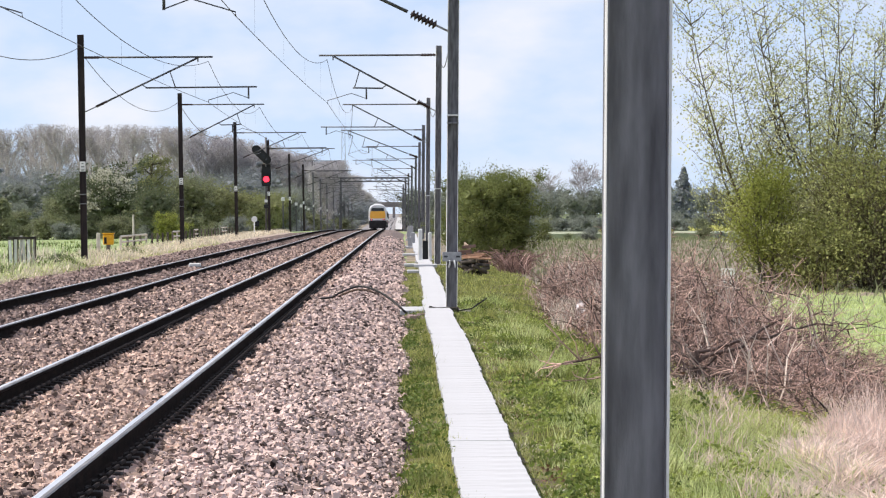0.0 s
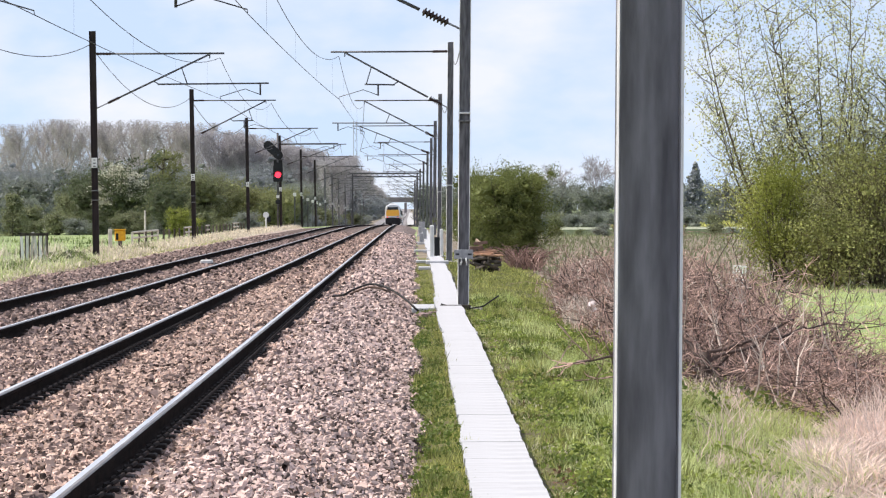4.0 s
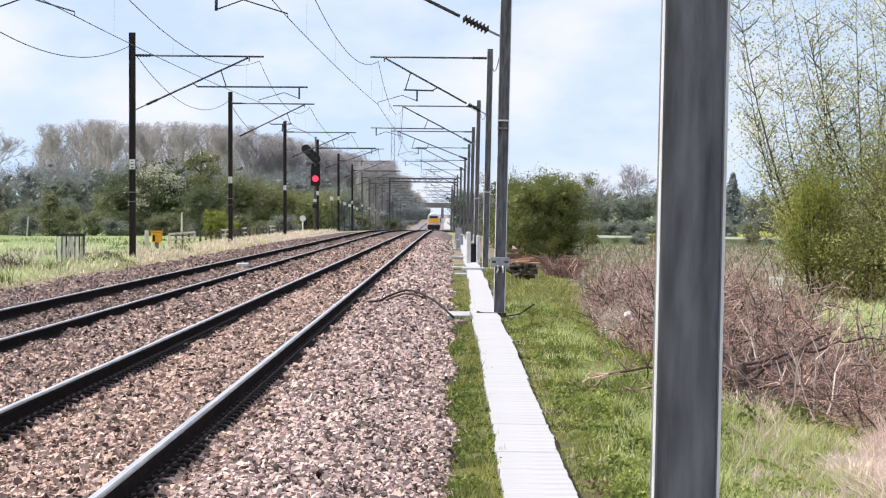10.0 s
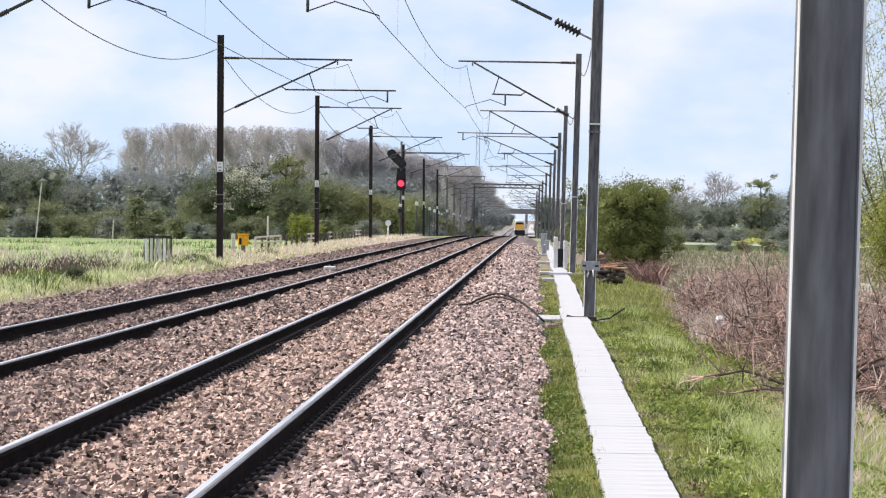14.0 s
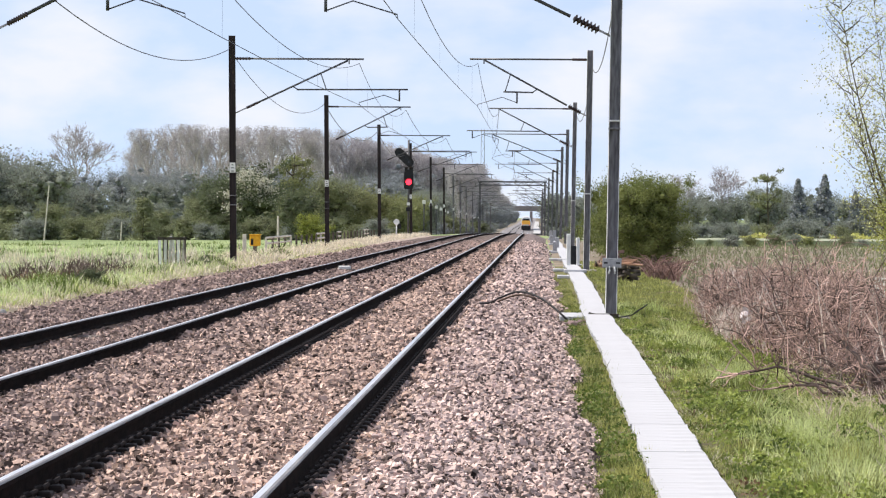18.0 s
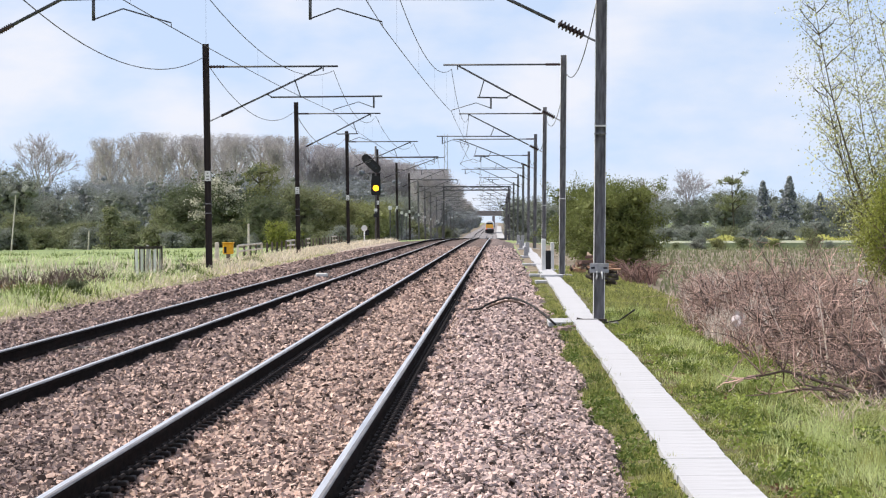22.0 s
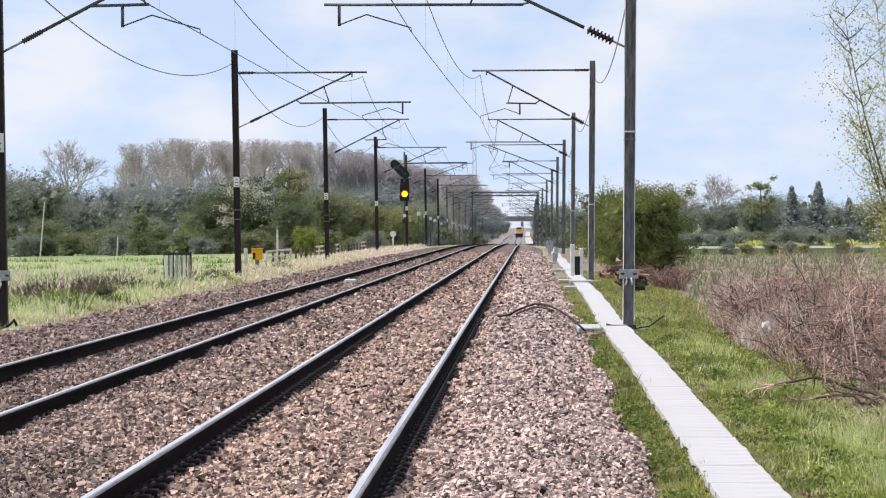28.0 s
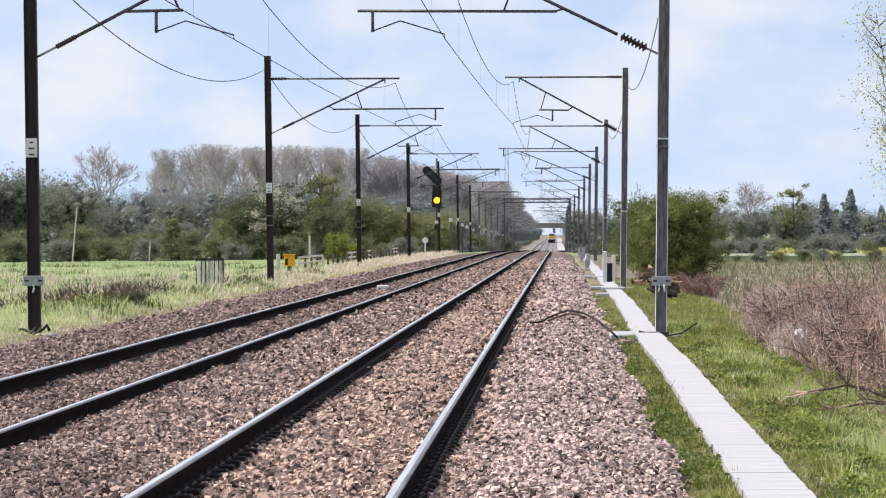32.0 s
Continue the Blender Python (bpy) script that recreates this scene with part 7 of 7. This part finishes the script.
for k in range(14):
    z = 1.5 * k
    w = 0.5 - 0.2 * z / 21
    part("brace", Geo().tube([(-w, -w, z), (w, -w, z + 1.5)] if k % 2 else [(w, -w, z), (-w, -w, z + 1.5)], 0.03, 4), M["plate"], tower)
# clump of dead dock stems in the left meadow
def dock_x(y):
    return (-12.6, -9.4)


upright("dead_dock_clump", "brown clump of dead dock stems in the meadow", 430, dock_x, 117, 130, 0.12, 0.6, "dark_stem", 0.017, 0.4, 26, 3)
upright("dock_stalks", "pale broken dock stalks in the brown clump", 40, dock_x, 118, 129, 0.3, 0.75, "pale_stem", 0.018, 0.3)
scatter_leaves("dock_leaves", "dark withered dock leaves in the clump", 1100, dock_x, 117, 130, 0.3, 0.09, "dead_leaf")
upright("reed_stems", "pale upright dead stems in the meadow", 170, lambda y: (-15.5, -8.8), 120, 170, 0.3, 0.9, "pale_stem", 0.013, 0.15, 24)
# lamps of a distant works, on low posts
for k in range(6):
    o = on_land(-9.6 - 0.2 * k, 470 + 45 * k)
    root = thing("lamp_post", at=Matrix.Translation(o), label="low post with a bright white reflector far along the line", category="lamp post", group="far posts")
    part("post", Geo().tube([(0, 0, -0.3), (0, 0, 3.3)], 0.06, 6), M["tube"], root)
    part("reflector", Geo().box(-0.16, 0.16, -0.12, -0.05, 3.05, 3.4, 0.03), M["white_paint"], root)


# ---- what moves ----
def train_pose(y):
    a = place(-0.7525, y)
    b = place(-0.7525, y + 14)
    d = (b - a).normalized()
    rz = math.atan2(-d.x, d.y)
    rx = math.asin(d.z)
    return Matrix.Translation(a) @ Matrix.Rotation(rz, 4, 'Z') @ Matrix.Rotation(rx, 4, 'X')


def motions():
    start, speed = 735.0, 34.0
    for k, v in enumerate(train):
        gap = 0.0 if k == 0 else 19.3 + 23.2 * (k - 1)
        walk(v, [(t, train_pose(start + gap + speed * t)) for t in range(0, 33)])
    walk(spectacle, [(t, pose(0.14, 0, 4.25, 0, a, 0)) for t, a in ((0, 0), (19.4, 0), (19.46, 60), (19.52, 120), (19.6, 180), (32, 180))])


motions()
